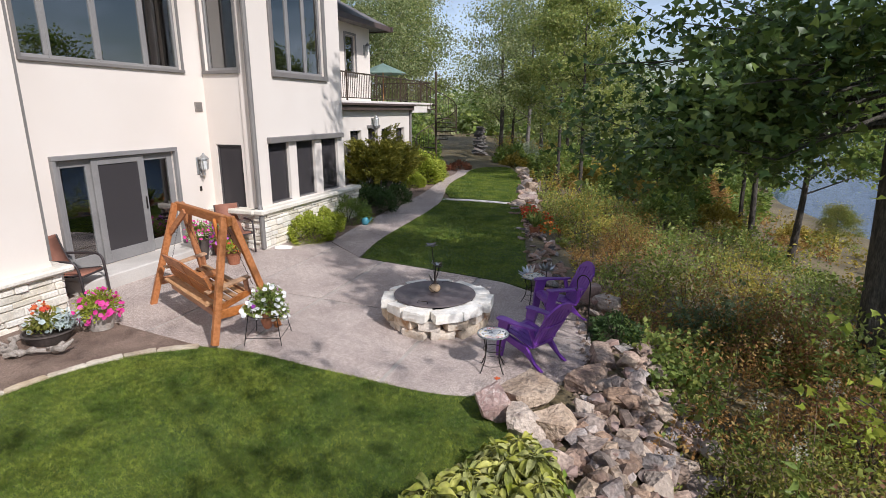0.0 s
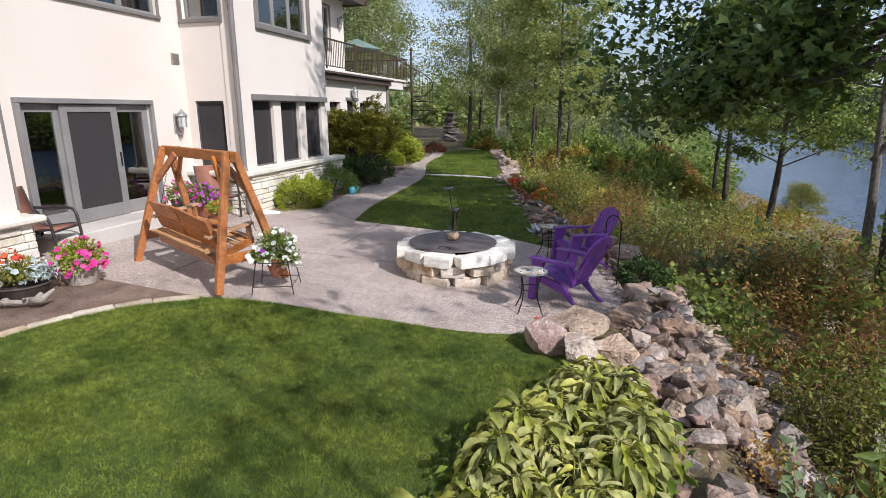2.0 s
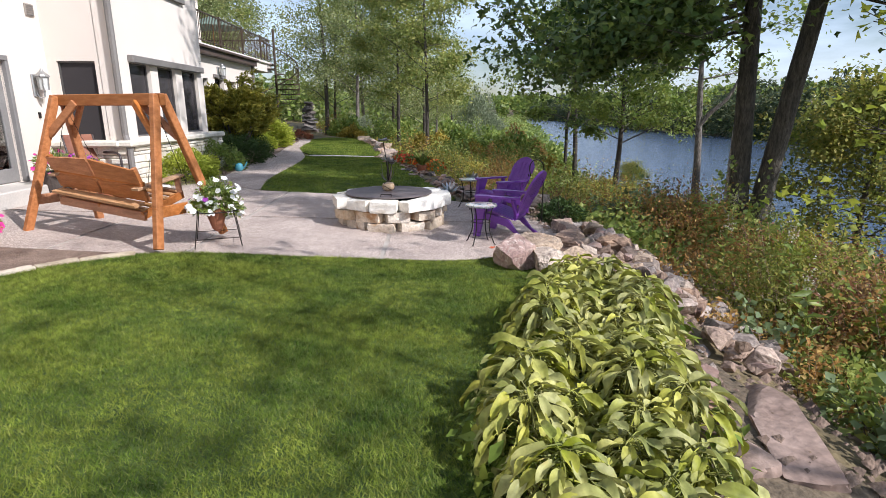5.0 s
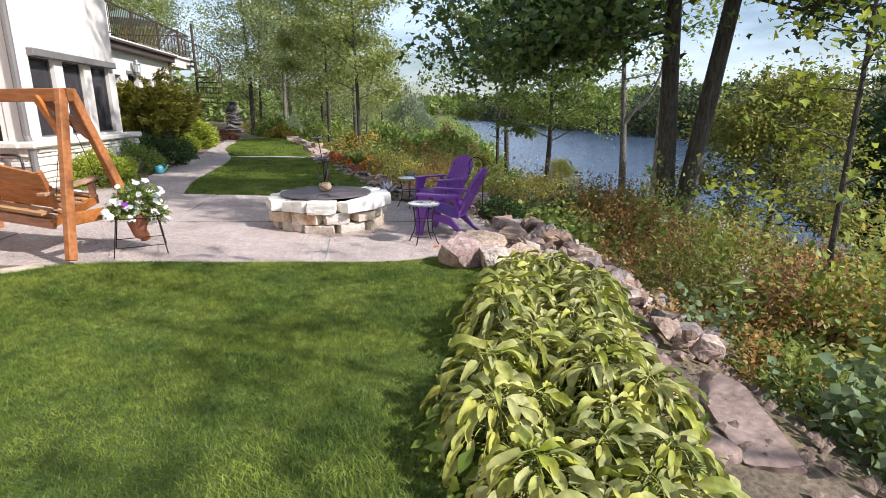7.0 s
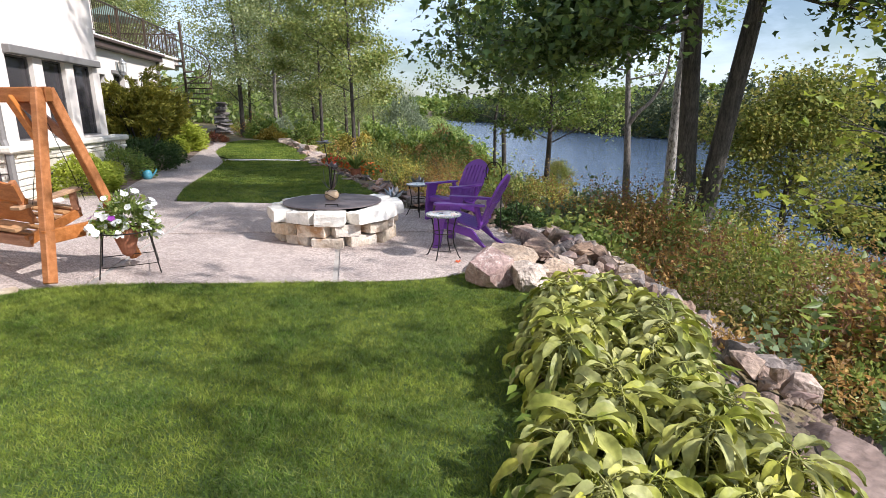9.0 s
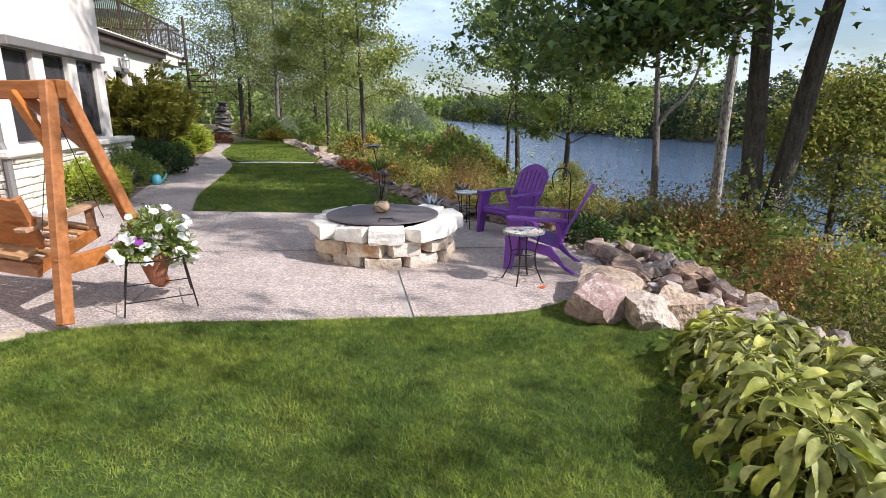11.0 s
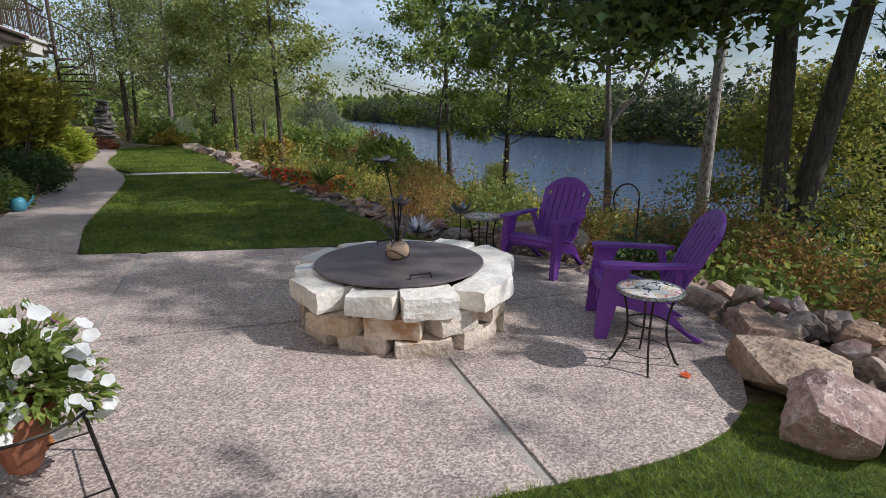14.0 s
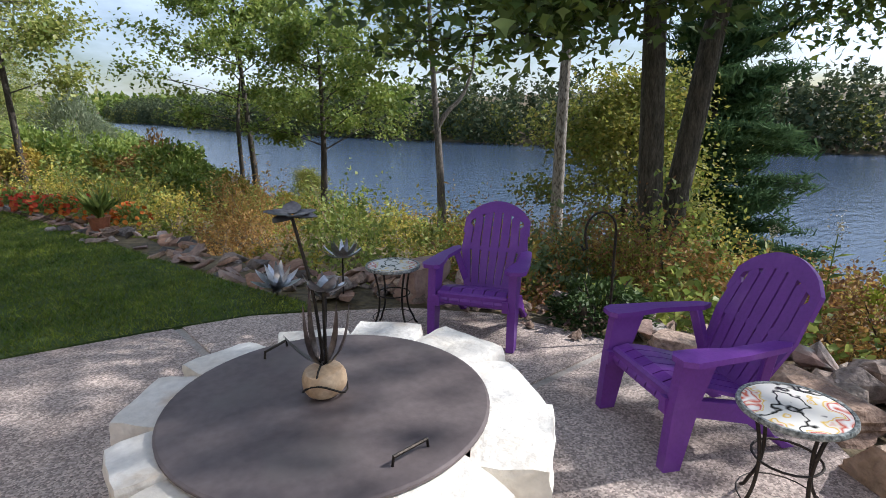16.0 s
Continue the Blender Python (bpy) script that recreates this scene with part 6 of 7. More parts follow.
boulder(-0.72, 12.15, 0.04, 0.22, 0.17, 0.14, 42, "rock", "grey boulder near the metal flowers", 0)
boulder(0.46, 4.70, -0.09, 0.135, 0.62, 0.15, 45, "rock_brown", "large tilted pinkish-brown slab on the rock edge", -15, tilt=3, roll=-13, rough=0.016, bulge=0.12, cuts=4)
boulder(0.07, 4.40, -0.07, 0.13, 0.22, 0.14, 71, "rock_brown", "dark brown fractured rock beside the pink slab", 15, bulge=0.2)
boulder(0.14, 4.80, -0.06, 0.14, 0.18, 0.13, 73, "rock_brown", "reddish-brown rock beside the pink slab", 40, bulge=0.2)
boulder(0.26, 5.16, -0.05, 0.15, 0.15, 0.13, 48, "rock_pink", "small reddish boulder beside the slab", 30, bulge=0.25)
boulder(0.62, 6.35, -0.22, 0.15, 0.26, 0.2, 52, "rock_tan", "pointed tan rock on the slope face", 10, roll=15, bulge=0.3)
boulder(0.34, 6.20, -0.04, 0.10, 0.26, 0.11, 55, "rock_tan", "narrow pale rock beside the hostas", 14, bulge=0.25)
boulder(-3.35, 24.6, 0.12, 0.30, 0.24, 0.26, 58, "rock_tan", "pale boulder at the far lawn's edge", 12)
boulder(-3.0, 21.9, 0.06, 0.36, 0.28, 0.2, 61, "rock_pink", "reddish boulder at the far lawn's edge", 50)
boulder(-6.62, 12.40, 0.17, 0.20, 0.14, 0.07, 67, "limestone_top", "pale flat splash stone at the foot of the downspout", 30, rough=0.03)
boulder(-4.9, 30.6, 0.14, 0.4, 0.3, 0.22, 64, "rock_tan", "pale boulder beyond the far lawn", 0)

edge_wall = thing("rock_wall", "dry-laid edge of tumbled grey and tan fieldstones above the slope", "rock wall")
stones = [hull_rock(200 + i, *s, n=14 + i % 4, flat=0.8, material=mt) for i, (s, mt) in enumerate(
    [((0.17, 0.13, 0.10), "rock"), ((0.14, 0.12, 0.11), "rock"), ((0.20, 0.13, 0.08), "rock_tan"), ((0.12, 0.10, 0.09), "rock"), ((0.16, 0.14, 0.12), "rock_tan"),
     ((0.22, 0.15, 0.10), "rock"), ((0.13, 0.09, 0.07), "rock_pink"), ((0.18, 0.11, 0.13), "rock"), ((0.11, 0.10, 0.07), "rock_pink"), ((0.19, 0.16, 0.11), "rock")])]
rk = random.Random(77)


flat_stones = [hull_rock(240 + i, *s, n=14, flat=0.9, material=mt) for i, (s, mt) in enumerate(
    [((0.24, 0.15, 0.07), "rock_brown"), ((0.19, 0.14, 0.08), "rock"), ((0.26, 0.17, 0.06), "rock_brown"), ((0.17, 0.12, 0.08), "rock_dark"), ((0.22, 0.13, 0.07), "rock"), ((0.16, 0.12, 0.06), "rock_pink")])]


def lay_stones(n, y0, y1, din, dout, parent, smin, smax, kinds=stones, sink=0.0):
    for i in range(n):
        y = rk.uniform(y0, y1)
        d = rk.uniform(din, dout)
        x = float(wall_x(y)) + d
        if 3.9 < y < 5.3 and x > 0.1:
            continue
        top = yard(x) if d < 0 else float(terrain(x, y)) + 0.10
        z = top + sink + rk.uniform(-0.04, 0.07)
        ob = part("stone", rk.choice(kinds), None, parent)
        s = rk.uniform(smin, smax)
        ob.matrix_world = pose(x, y, z, rk.uniform(-28, 28), rk.uniform(-28, 28), rk.uniform(0, 360)) @ Matrix.Diagonal((s, s, s * rk.uniform(0.8, 1.2), 1))


lay_stones(105, 2.6, 6.7, -0.32, 0.28, edge_wall, 0.4, 0.85, stones, -0.05)
lay_stones(125, 6.6, 8.8, -0.36, 0.55, edge_wall, 0.5, 1.08)
lay_stones(60, 5.8, 9.6, 0.45, 1.05, edge_wall, 0.55, 1.2)
lay_stones(45, 8.8, 12.4, -0.1, 0.75, edge_wall, 0.55, 1.1)
lay_stones(190, 11.9, 20.5, -0.62, 0.2, edge_wall, 0.45, 0.8, flat_stones, -0.045)
far_edge = thing("rock_edging", "tumbled stones edging the far lawn", "rock edging")
lay_stones(70, 20.5, 31.0, -0.3, 0.4, far_edge, 0.8, 1.8)
gravel = np.random.default_rng(4)
gv, gt = [], []
for i in range(900):
    y = gravel.uniform(2.6, 12.4)
    x = float(wall_x(y)) + gravel.uniform(-0.5, 0.55)
    z = (yard(x) if x < wall_x(y) else float(terrain(x, y))) + 0.015
    s = gravel.uniform(0.02, 0.055)
    c = np.array([[1, 0, 0], [-0.5, 0.87, 0], [-0.5, -0.87, 0], [0.1, 0.1, 0.8]]) * s * gravel.uniform(0.6, 1.3, (4, 3)) + np.array([x, y, z])
    gt += [[j + len(gv) for j in f] for f in ((0, 1, 3), (1, 2, 3), (2, 0, 3))]
    gv += list(c)
tagged(new("rubble", fast_mesh("rubble", np.array(gv), np.array(gt), M["rock"])), "small grey stone rubble between the rocks", "rubble", kind="stuff")

def rough_block(w, d, h, seed, material, name="stone"):
    """A split-faced block: a subdivided box with worn corners and an uneven face."""
    bm = bmesh.new()
    bmesh.ops.create_cube(bm, size=1.0)
    bmesh.ops.subdivide_edges(bm, edges=bm.edges, cuts=4, use_grid_fill=True)
    for v in bm.verts:
        p = v.co
        e = sorted((abs(p.x), abs(p.y), abs(p.z)))
        if e[1] > 0.49:
            p *= 0.975 if e[0] < 0.49 else 0.945
        q = Vector((p.x * w, p.y * d, p.z * h)) * 11 + Vector((seed * 7.7, 0, 0))
        j = noise.noise_vector(q) * 0.009 + noise.noise_vector(q * 2.7) * 0.007
        skew = 0.10 * math.sin(seed * 2.1)
        v.co = Vector((p.x * w * (1 + skew * p.y), p.y * d, p.z * h * (1 + 0.12 * math.sin(seed * 1.3) * p.x))) + j
    me = bpy.data.meshes.new(name)
    bm.to_mesh(me)
    bm.free()
    me.materials.append(M[material])
    me.shade_smooth()
    me.set_sharp_from_angle(angle=radians(20))
    return me


# bed edging of flat stones along the lawn
edging = thing("bed_edging", "single row of flat cream stones edging the mulch bed", "edging", kind="structure")
run = np.array([q for q in BED_EDGE if q[1] > 3.2])
arc_len = np.concatenate([[0], np.cumsum(np.hypot(*np.diff(run, axis=0).T))])
at = 0.0
while at < arc_len[-1] - 0.3:
    L = rk.uniform(0.30, 0.52)
    (ax, ay), (bx, by) = ([float(np.interp(at + q, arc_len, run[:, c])) for c in (0, 1)] for q in (0, L))
    x, y = (ax + bx) / 2, (ay + by) / 2
    part("edge_stone", rough_block(L - 0.01, rk.uniform(0.075, 0.11), 0.05, rk.uniform(0, 50), "edge_stone"), None, edging).matrix_world = pose(x, y, yard(x) + 0.002, rk.uniform(-4, 4), 0, math.degrees(math.atan2(by - ay, bx - ax)) + rk.uniform(-3, 3))
    at += L


# ---- fire pit ----
PX, PY, PZ = -2.02, 9.82, 0.03
pit = thing("fire_pit", "round fire pit of three courses of rough cream limestone blocks", "fire pit", pose(PX, PY, PZ))
rp = random.Random(14)


def course(n, r, z, h, d, fill, phase, material, jr):
    for k in range(n):
        a = 2 * math.pi * (k + phase + rp.uniform(-0.07, 0.07)) / n
        w = 2 * math.pi * r / n * fill * rp.uniform(0.80, 1.12)
        ob = part("stone", rough_block(w, d * rp.uniform(0.9, 1.1), h * rp.uniform(0.9, 1.04), rp.uniform(0, 50), material), None, pit)
        rr = r - d / 2 + rp.uniform(-jr, jr)
        ob.matrix_basis = pose(rr * math.cos(a), rr * math.sin(a), z + h / 2, rp.uniform(-4, 4), rp.uniform(-3, 3), math.degrees(a) + 90 + rp.uniform(-8, 8))


course(11, 0.76, -0.03, 0.15, 0.22, 0.80, 0.10, "limestone", 0.03)
course(11, 0.77, 0.12, 0.14, 0.22, 0.74, 0.58, "limestone", 0.04)
course(11, 0.81, 0.26, 0.15, 0.28, 0.80, 0.15, "limestone_top", 0.03)
part("ash_bowl", Geo().lathe([(0.54, 0.0), (0.54, 0.36), (0.50, 0.36), (0.50, 0.03), (0.01, 0.03)], 28), M["dark"], pit)
cover = thing("pit_cover", "round dark brown steel lid on the fire pit", "lid", pose(PX - 0.04, PY + 0.0, PZ + 0.418))
part("plate", Geo().lathe([(0.59, 0.0), (0.615, 0.004), (0.615, 0.014), (0.605, 0.018), (0.3, 0.022), (0.01, 0.024)], 64), M["cover"], cover)
for hx, hy, ang in ((0.0, -0.50, 2), (0.02, 0.52, 24)):
    c, s = math.cos(radians(ang)), math.sin(radians(ang))
    q = lambda u, z: (hx + c * u, hy + s * u, z)
    part("handle", Geo().tube([q(-0.075, 0.015), q(-0.07, 0.05), q(0.07, 0.05), q(0.075, 0.015)], 0.006, 6), M["iron"], cover, "bent iron handle")

flower = thing("metal_flower", "metal garden flower with dark petals standing in a tan stone", "garden ornament", pose(PX - 0.05, PY + 0.02, PZ + 0.44))
fm = boulder_mesh(91, 0.088, 0.075, 0.072, "pebble", cuts=0, rough=0.02, bulge=0.9)
st = part("base_stone", fm, None, flower)
st.location = (0, 0, 0.068)
part("wire", Geo().tube([(0.088 * math.cos(a), 0.078 * math.sin(a), 0.05 + 0.03 * math.sin(2 * a)) for a in np.linspace(0, 6.28, 20)], 0.004, 5)
     .tube([(0.09 * math.cos(a) * 0.7, 0.08 * math.cos(a) * 0.6, 0.068 + 0.076 * math.sin(a)) for a in np.linspace(0, 6.28, 20)], 0.004, 5), M["iron"], flower)


def petal_geo(L, W, cup, n=5):
    """One cupped metal petal, pointing along x."""
    g = Geo()
    vs, fs = [], []
    for i in range(n + 1):
        t = i / n
        w = W * math.sin(math.pi * (0.12 + 0.86 * t)) ** 0.8 * (1 - 0.25 * t)
        x, z = L * t, cup * t * t * L
        vs += [(x, -w / 2, z + 0.10 * w), (x, 0, z), (x, w / 2, z + 0.10 * w)]
    for i in range(n):
        for j in (0, 1):
            fs.append((3 * i + j, 3 * i + j + 1, 3 * i + j + 4, 3 * i + j + 3))
    k = len(vs)
    vs += [(x, y, z - 0.003) for x, y, z in vs]
    fs += [tuple(q + k for q in f[::-1]) for f in fs]
    return g.add(vs, fs)


def metal_bloom(parent, at, L, W, cup, n, material, tilt=(0, 0)):
    me = mesh_of("petal", petal_geo(L, W, cup), material, smooth=True)
    for k in range(n):
        ob = part("petal", me, None, parent)
        ob.matrix_basis = pose(*at) @ pose(0, 0, 0, tilt[0], tilt[1], 0) @ pose(0, 0, 0, 0, 0, k * 360 / n + (8 if k % 2 else 0)) @ pose(0.012, 0, 0.004 * (k % 2), 0, -8 if k % 2 else 4, 0)


stalks = [((0, 0, 0.13), (-0.02, 0.015, 0.42), (-0.065, 0.05, 0.71)), ((0.012, 0, 0.13), (0.012, 0.0, 0.28), (0.015, 0.0, 0.42)), ((-0.01, 0.01, 0.13), (0.03, 0.03, 0.26), (0.05, 0.05, 0.38))]
for s in stalks:
    part("stalk", Geo().tube(spline(s, 6), 0.0065, 6), M["iron"], flower)
metal_bloom(flower, stalks[0][2], 0.085, 0.075, 0.12, 7, M["copper"], (6, -4))
metal_bloom(flower, stalks[1][2], 0.075, 0.06, 0.6, 7, M["silver"], (-10, 14))
metal_bloom(flower, stalks[2][2], 0.06, 0.04, 1.2, 6, M["copper"])
for a, L, b in ((200, 0.20, 1.0), (20, 0.18, 0.9), (100, 0.19, 1.3), (300, 0.22, 0.8), (150, 0.18, 0.3)):
    ob = part("metal_leaf", petal_geo(L, 0.032, b), M["copper"], flower, smooth=True)
    ob.matrix_basis = pose(0, 0, 0.13, 0, 0, a) @ pose(0.008, 0, 0, 0, -28, 0)


# ---- purple chairs ----
def slat_board(outline, th, m):
    """A flat board with an outline in its own x, y plane, given a thickness and a pose."""
    g = Geo()
    n = len(outline)
    vs = [m @ Vector((x, y, th / 2)) for x, y in outline] + [m @ Vector((x, y, -th / 2)) for x, y in outline]
    return g.add(vs, [tuple(range(n)), tuple(range(2 * n - 1, n - 1, -1))] + [((i + 1) % n, i, n + i, n + (i + 1) % n) for i in range(n)])


def adirondack(m, label):
    """A moulded lounge chair, facing +x, with its front feet at x = 0."""
    t = thing("adirondack_chair", label, "chair", m, group="purple garden chairs")
    # seat: slats that curve down to the rear
    prof = [(-0.02, 0.31), (-0.045, 0.362), (-0.10, 0.376), (-0.21, 0.350), (-0.34, 0.305), (-0.47, 0.262)]
    for k in range(6):
        y0 = -0.245 + k * 0.0825
        g = Geo()
        n = len(prof)
        top = [(x, z) for x, z in prof]
        vs = [(x, y, z) for y in (y0, y0 + 0.074) for x, z in top] + [(x, y, z - 0.018) for y in (y0, y0 + 0.074) for x, z in top]
        fs = []
        for i in range(n - 1):
            fs += [(i, i + 1, n + i + 1, n + i), (2 * n + i, 3 * n + i, 3 * n + i + 1, 2 * n + i + 1), (i, 2 * n + i, 2 * n + i + 1, i + 1), (n + i, n + i + 1, 3 * n + i + 1, 3 * n + i)]
        fs += [(0, n, 3 * n, 2 * n), (n - 1, 3 * n - 1, 4 * n - 1, 2 * n - 1)]
        part("seat_slat", g.add(vs, fs), M["purple"], t)
    part("seat_apron", Geo().box((-0.045, 0, 0.318), (0.035, 0.52, 0.09), b=0.012), M["purple"], t)
    # fan back
    R = Matrix.Translation((-0.46, 0, 0.24)) @ Matrix.Rotation(radians(-24), 4, "Y") @ Matrix(((0, 0, 1, 0), (1, 0, 0, 0), (0, 1, 0, 0), (0, 0, 0, 1)))
    for k in range(7):
        c = (k - 3) / 3
        hb = 0.65 - 0.14 * c * c
        xb, xt = c * 0.175, c * 0.232
        wb, wt = 0.052, 0.067
        part("back_slat", slat_board([(xb - wb / 2, 0.0), (xb + wb / 2, 0.0), (xt + wt / 2, hb * 0.62), (xt * 0.96 + wt * 0.46, hb - 0.03 - 0.02 * max(c, 0)), (xt * 0.95, hb), (xt * 0.96 - wt * 0.46, hb - 0.03 + 0.02 * min(c, 0)), (xt - wt / 2, hb * 0.62)], 0.02, R), M["purple"], t)
    # solid scalloped crown that ties the slats together
    top = lambda x: 0.69 - 1.75 * x * x - (0.35 * (abs(x) - 0.2) if abs(x) > 0.2 else 0.0)
    xs = [0.262 * q / 14 for q in range(-14, 15)]
    part("back_crown", slat_board([(x, top(x)) for x in xs] + [(0.268, 0.43), (0.235, 0.43), (0.21, top(0.21) - 0.075)]
                                  + [(x, top(x) - 0.085) for x in xs[::-1] if abs(x) < 0.19] + [(-0.21, top(0.21) - 0.075), (-0.235, 0.43), (-0.268, 0.43)], 0.026, R @ Matrix.Translation((0, 0, -0.002))), M["purple"], t)
    part("back_band", slat_board([(-0.235, 0.30), (0.235, 0.30), (0.245, 0.37), (0.12, 0.335), (0, 0.325), (-0.12, 0.335), (-0.245, 0.37)], 0.028, R @ Matrix.Translation((0, 0, -0.006))), M["purple"], t)
    part("back_band", slat_board([(-0.2, 0.0), (0.2, 0.0), (0.205, 0.05), (-0.205, 0.05)], 0.03, R @ Matrix.Translation((0, 0, -0.006))), M["purple"], t)
    for s in (-1, 1):
        arm = slat_board([(-0.035, 0.235), (-0.01, 0.27), (-0.015, 0.345), (-0.06, 0.375), (-0.30, 0.355), (-0.52, 0.315), (-0.56, 0.275), (-0.50, 0.24), (-0.27, 0.262), (-0.12, 0.235)], 0.026, Matrix.Translation((0, 0, 0.535)) @ Matrix.Diagonal((1, s, 1, 1)))
        part("armrest", arm, M["purple"], t)
        part("front_leg", slat_board([(-0.07, 0.0), (0.005, 0.0), (-0.01, 0.30), (-0.035, 0.525), (-0.19, 0.525), (-0.13, 0.33)], 0.055,
                                     Matrix.Translation((0.0, s * 0.29, 0)) @ Matrix.Rotation(radians(90), 4, "X")), M["purple"], t)
        part("back_leg", slat_board([(-0.66, 0.0), (-0.60, 0.0), (-0.42, 0.25), (0.0, 0.345), (0.0, 0.27), (-0.40, 0.16)][::-1], 0.045,
                                    Matrix.Translation((0.0, s * 0.25, 0)) @ Matrix.Rotation(radians(90), 4, "X")), M["purple"], t)
        part("arm_stay", Geo().beam((-0.47, s * 0.27, 0.52), (-0.50, s * 0.20, 0.30), 0.04, 0.05), M["purple"], t)
    return t


CH = Matrix.Diagonal((1.10, 0.96, 1.0, 1))
adirondack(pose(-0.75, 9.28, yard(-0.7), 0, 0, 151) @ CH, "purple resin lounge chair beside a small painted table")
adirondack(pose(-0.60, 10.54, yard(-0.6), 0, 0, 209) @ CH, "purple resin lounge chair facing the fire pit")


# ---- small round tables ----
mosaic = mat("painted_glass_top", (0.62, 0.58, 0.52), (0.72, 0.70, 0.66), scale=9, fine=50, contrast=0.1, bump=0, rough=0.12)
mN, mL = mosaic.node_tree.nodes, mosaic.node_tree.links
m_co = mN.new("ShaderNodeTexCoord")
m_wave = mN.new("ShaderNodeTexWave")
m_wave.wave_type = "RINGS"
m_wave.inputs["Scale"].default_value, m_wave.inputs["Distortion"].default_value, m_wave.inputs["Detail"].default_value = 7.0, 5.0, 1.5
m_wave.inputs["Detail Scale"].default_value = 1.6
m_r = mN.new("ShaderNodeValToRGB")
for p, c in ((0.0, (0.02, 0.02, 0.02)), (0.035, (0.75, 0.72, 0.66)), (0.42, (0.72, 0.70, 0.66)), (0.55, (0.70, 0.45, 0.06)), (0.68, (0.74, 0.70, 0.62)), (0.86, (0.55, 0.10, 0.06))):
    e = m_r.color_ramp.elements.new(p)
    e.color = (*c, 1)
m_r.color_ramp.elements[-1].color = (0.75, 0.73, 0.70, 1)
m_r.color_ramp.elements[0].color = (0.02, 0.02, 0.02, 1)
mL.new(m_co.outputs["Object"], m_wave.inputs["Vector"]), mL.new(m_wave.outputs["Color"], m_r.inputs["Fac"])
mL.new(m_r.outputs["Color"], mN["Principled BSDF"].inputs["Base Color"])
speckle = mat("dark_mosaic_rim", (0.04, 0.05, 0.05), (0.35, 0.37, 0.36), scale=60, fine=90, contrast=0.4, bump=0.1, rough=0.3)


def side_table(m, label):
    """A little table: painted round top with a dark rim, four curved iron legs and a ring."""
    t = thing("side_table", label, "side table", m, group="small round tables")
    part("tabletop", Geo().lathe([(0.17, 0.470), (0.178, 0.486), (0.176, 0.4895), (0.10, 0.490), (0.005, 0.490)], 32), mosaic, t, "painted glass top with a flower pattern")
    rim = Geo().lathe([(0.178, 0.468), (0.192, 0.470), (0.196, 0.480), (0.192, 0.492), (0.179, 0.4915), (0.178, 0.468)], 36)
    rim.f = rim.f[:-2]
    part("rim", rim, speckle, t, "dark speckled rim")
    for k in range(4):
        a = radians(45 + 90 * k)
        pr = [(0.155, 0.468), (0.135, 0.40), (0.115, 0.28), (0.125, 0.16), (0.165, 0.07), (0.185, 0.025), (0.205, 0.006)]
        part("leg", Geo().tube(spline([(r * math.cos(a), r * math.sin(a), z) for r, z in pr], 4), 0.0075, 6), M["iron"], t, smooth=True)
    part("ring", Geo().tube([(0.118 * math.cos(a), 0.118 * math.sin(a), 0.28) for a in np.linspace(0, 2 * math.pi, 21)], 0.005, 5), M["iron"], t)
    part("foot_wire", Geo().tube([(0.15 * math.cos(a), 0.15 * math.sin(a), 0.10) for a in np.linspace(0, 2 * math.pi, 21)], 0.003, 4), M["iron"], t)
    return t


side_table(pose(-0.84, 8.59, yard(-0.84), 0, 0, 12), "small round table with a painted flower top on curved iron legs")
side_table(pose(-0.80, 11.12, yard(-0.8), 0, 0, 40), "small round iron table beside the far chair")


# ---- timber swing ----
SWX, SWY, SWZ = -5.19, 8.61, 0.125
swing = thing("garden_swing", "orange-stained cedar A-frame garden swing with a slatted bench on chains", "garden swing", pose(SWX, SWY, SWZ, 0, 0, -24.5))
TOPZ, LT, LF, W = 1.55, 0.84, 1.12, 0.46
part("beam", Geo().box((0, 0, TOPZ + 0.03), (2 * LT + 0.14, 0.07, 0.13), b=0.008), M["cedar"], swing)
for s in (-1, 1):
    for q in (-1, 1):
        part("leg", Geo().beam((s * LF, q * W, 0.02), (s * (LT - 0.0), q * 0.045, TOPZ + 0.08), 0.09, 0.075, 0.008, up=(1, 0, 0)), M["cedar"], swing)
    part("side_rail", Geo().beam((s * (LF - 0.06), -0.40, 0.40), (s * (LF - 0.06), 0.40, 0.40), 0.045, 0.12, 0.006), M["cedar"], swing)
    for q in (-1, 1):
        part("brace", Geo().beam((s * 0.50, q * 0.04, TOPZ), (s * (LT + 0.06), q * 0.15, TOPZ - 0.38), 0.04, 0.09, 0.006), M["cedar"], swing)
# bench, hanging; it faces away (+y) and shows its back
TWIST = Matrix.Rotation(radians(2), 4, "Z") @ Matrix.Rotation(radians(4.5), 4, "Y")
bench = TWIST @ Matrix.Translation((0, 0, 0.12)) @ Matrix.Rotation(radians(7), 4, "X")


def bbeam(g, a, b, w, h):
    return g.beam(bench @ Vector(a), bench @ Vector(b), w, h, 0.005)


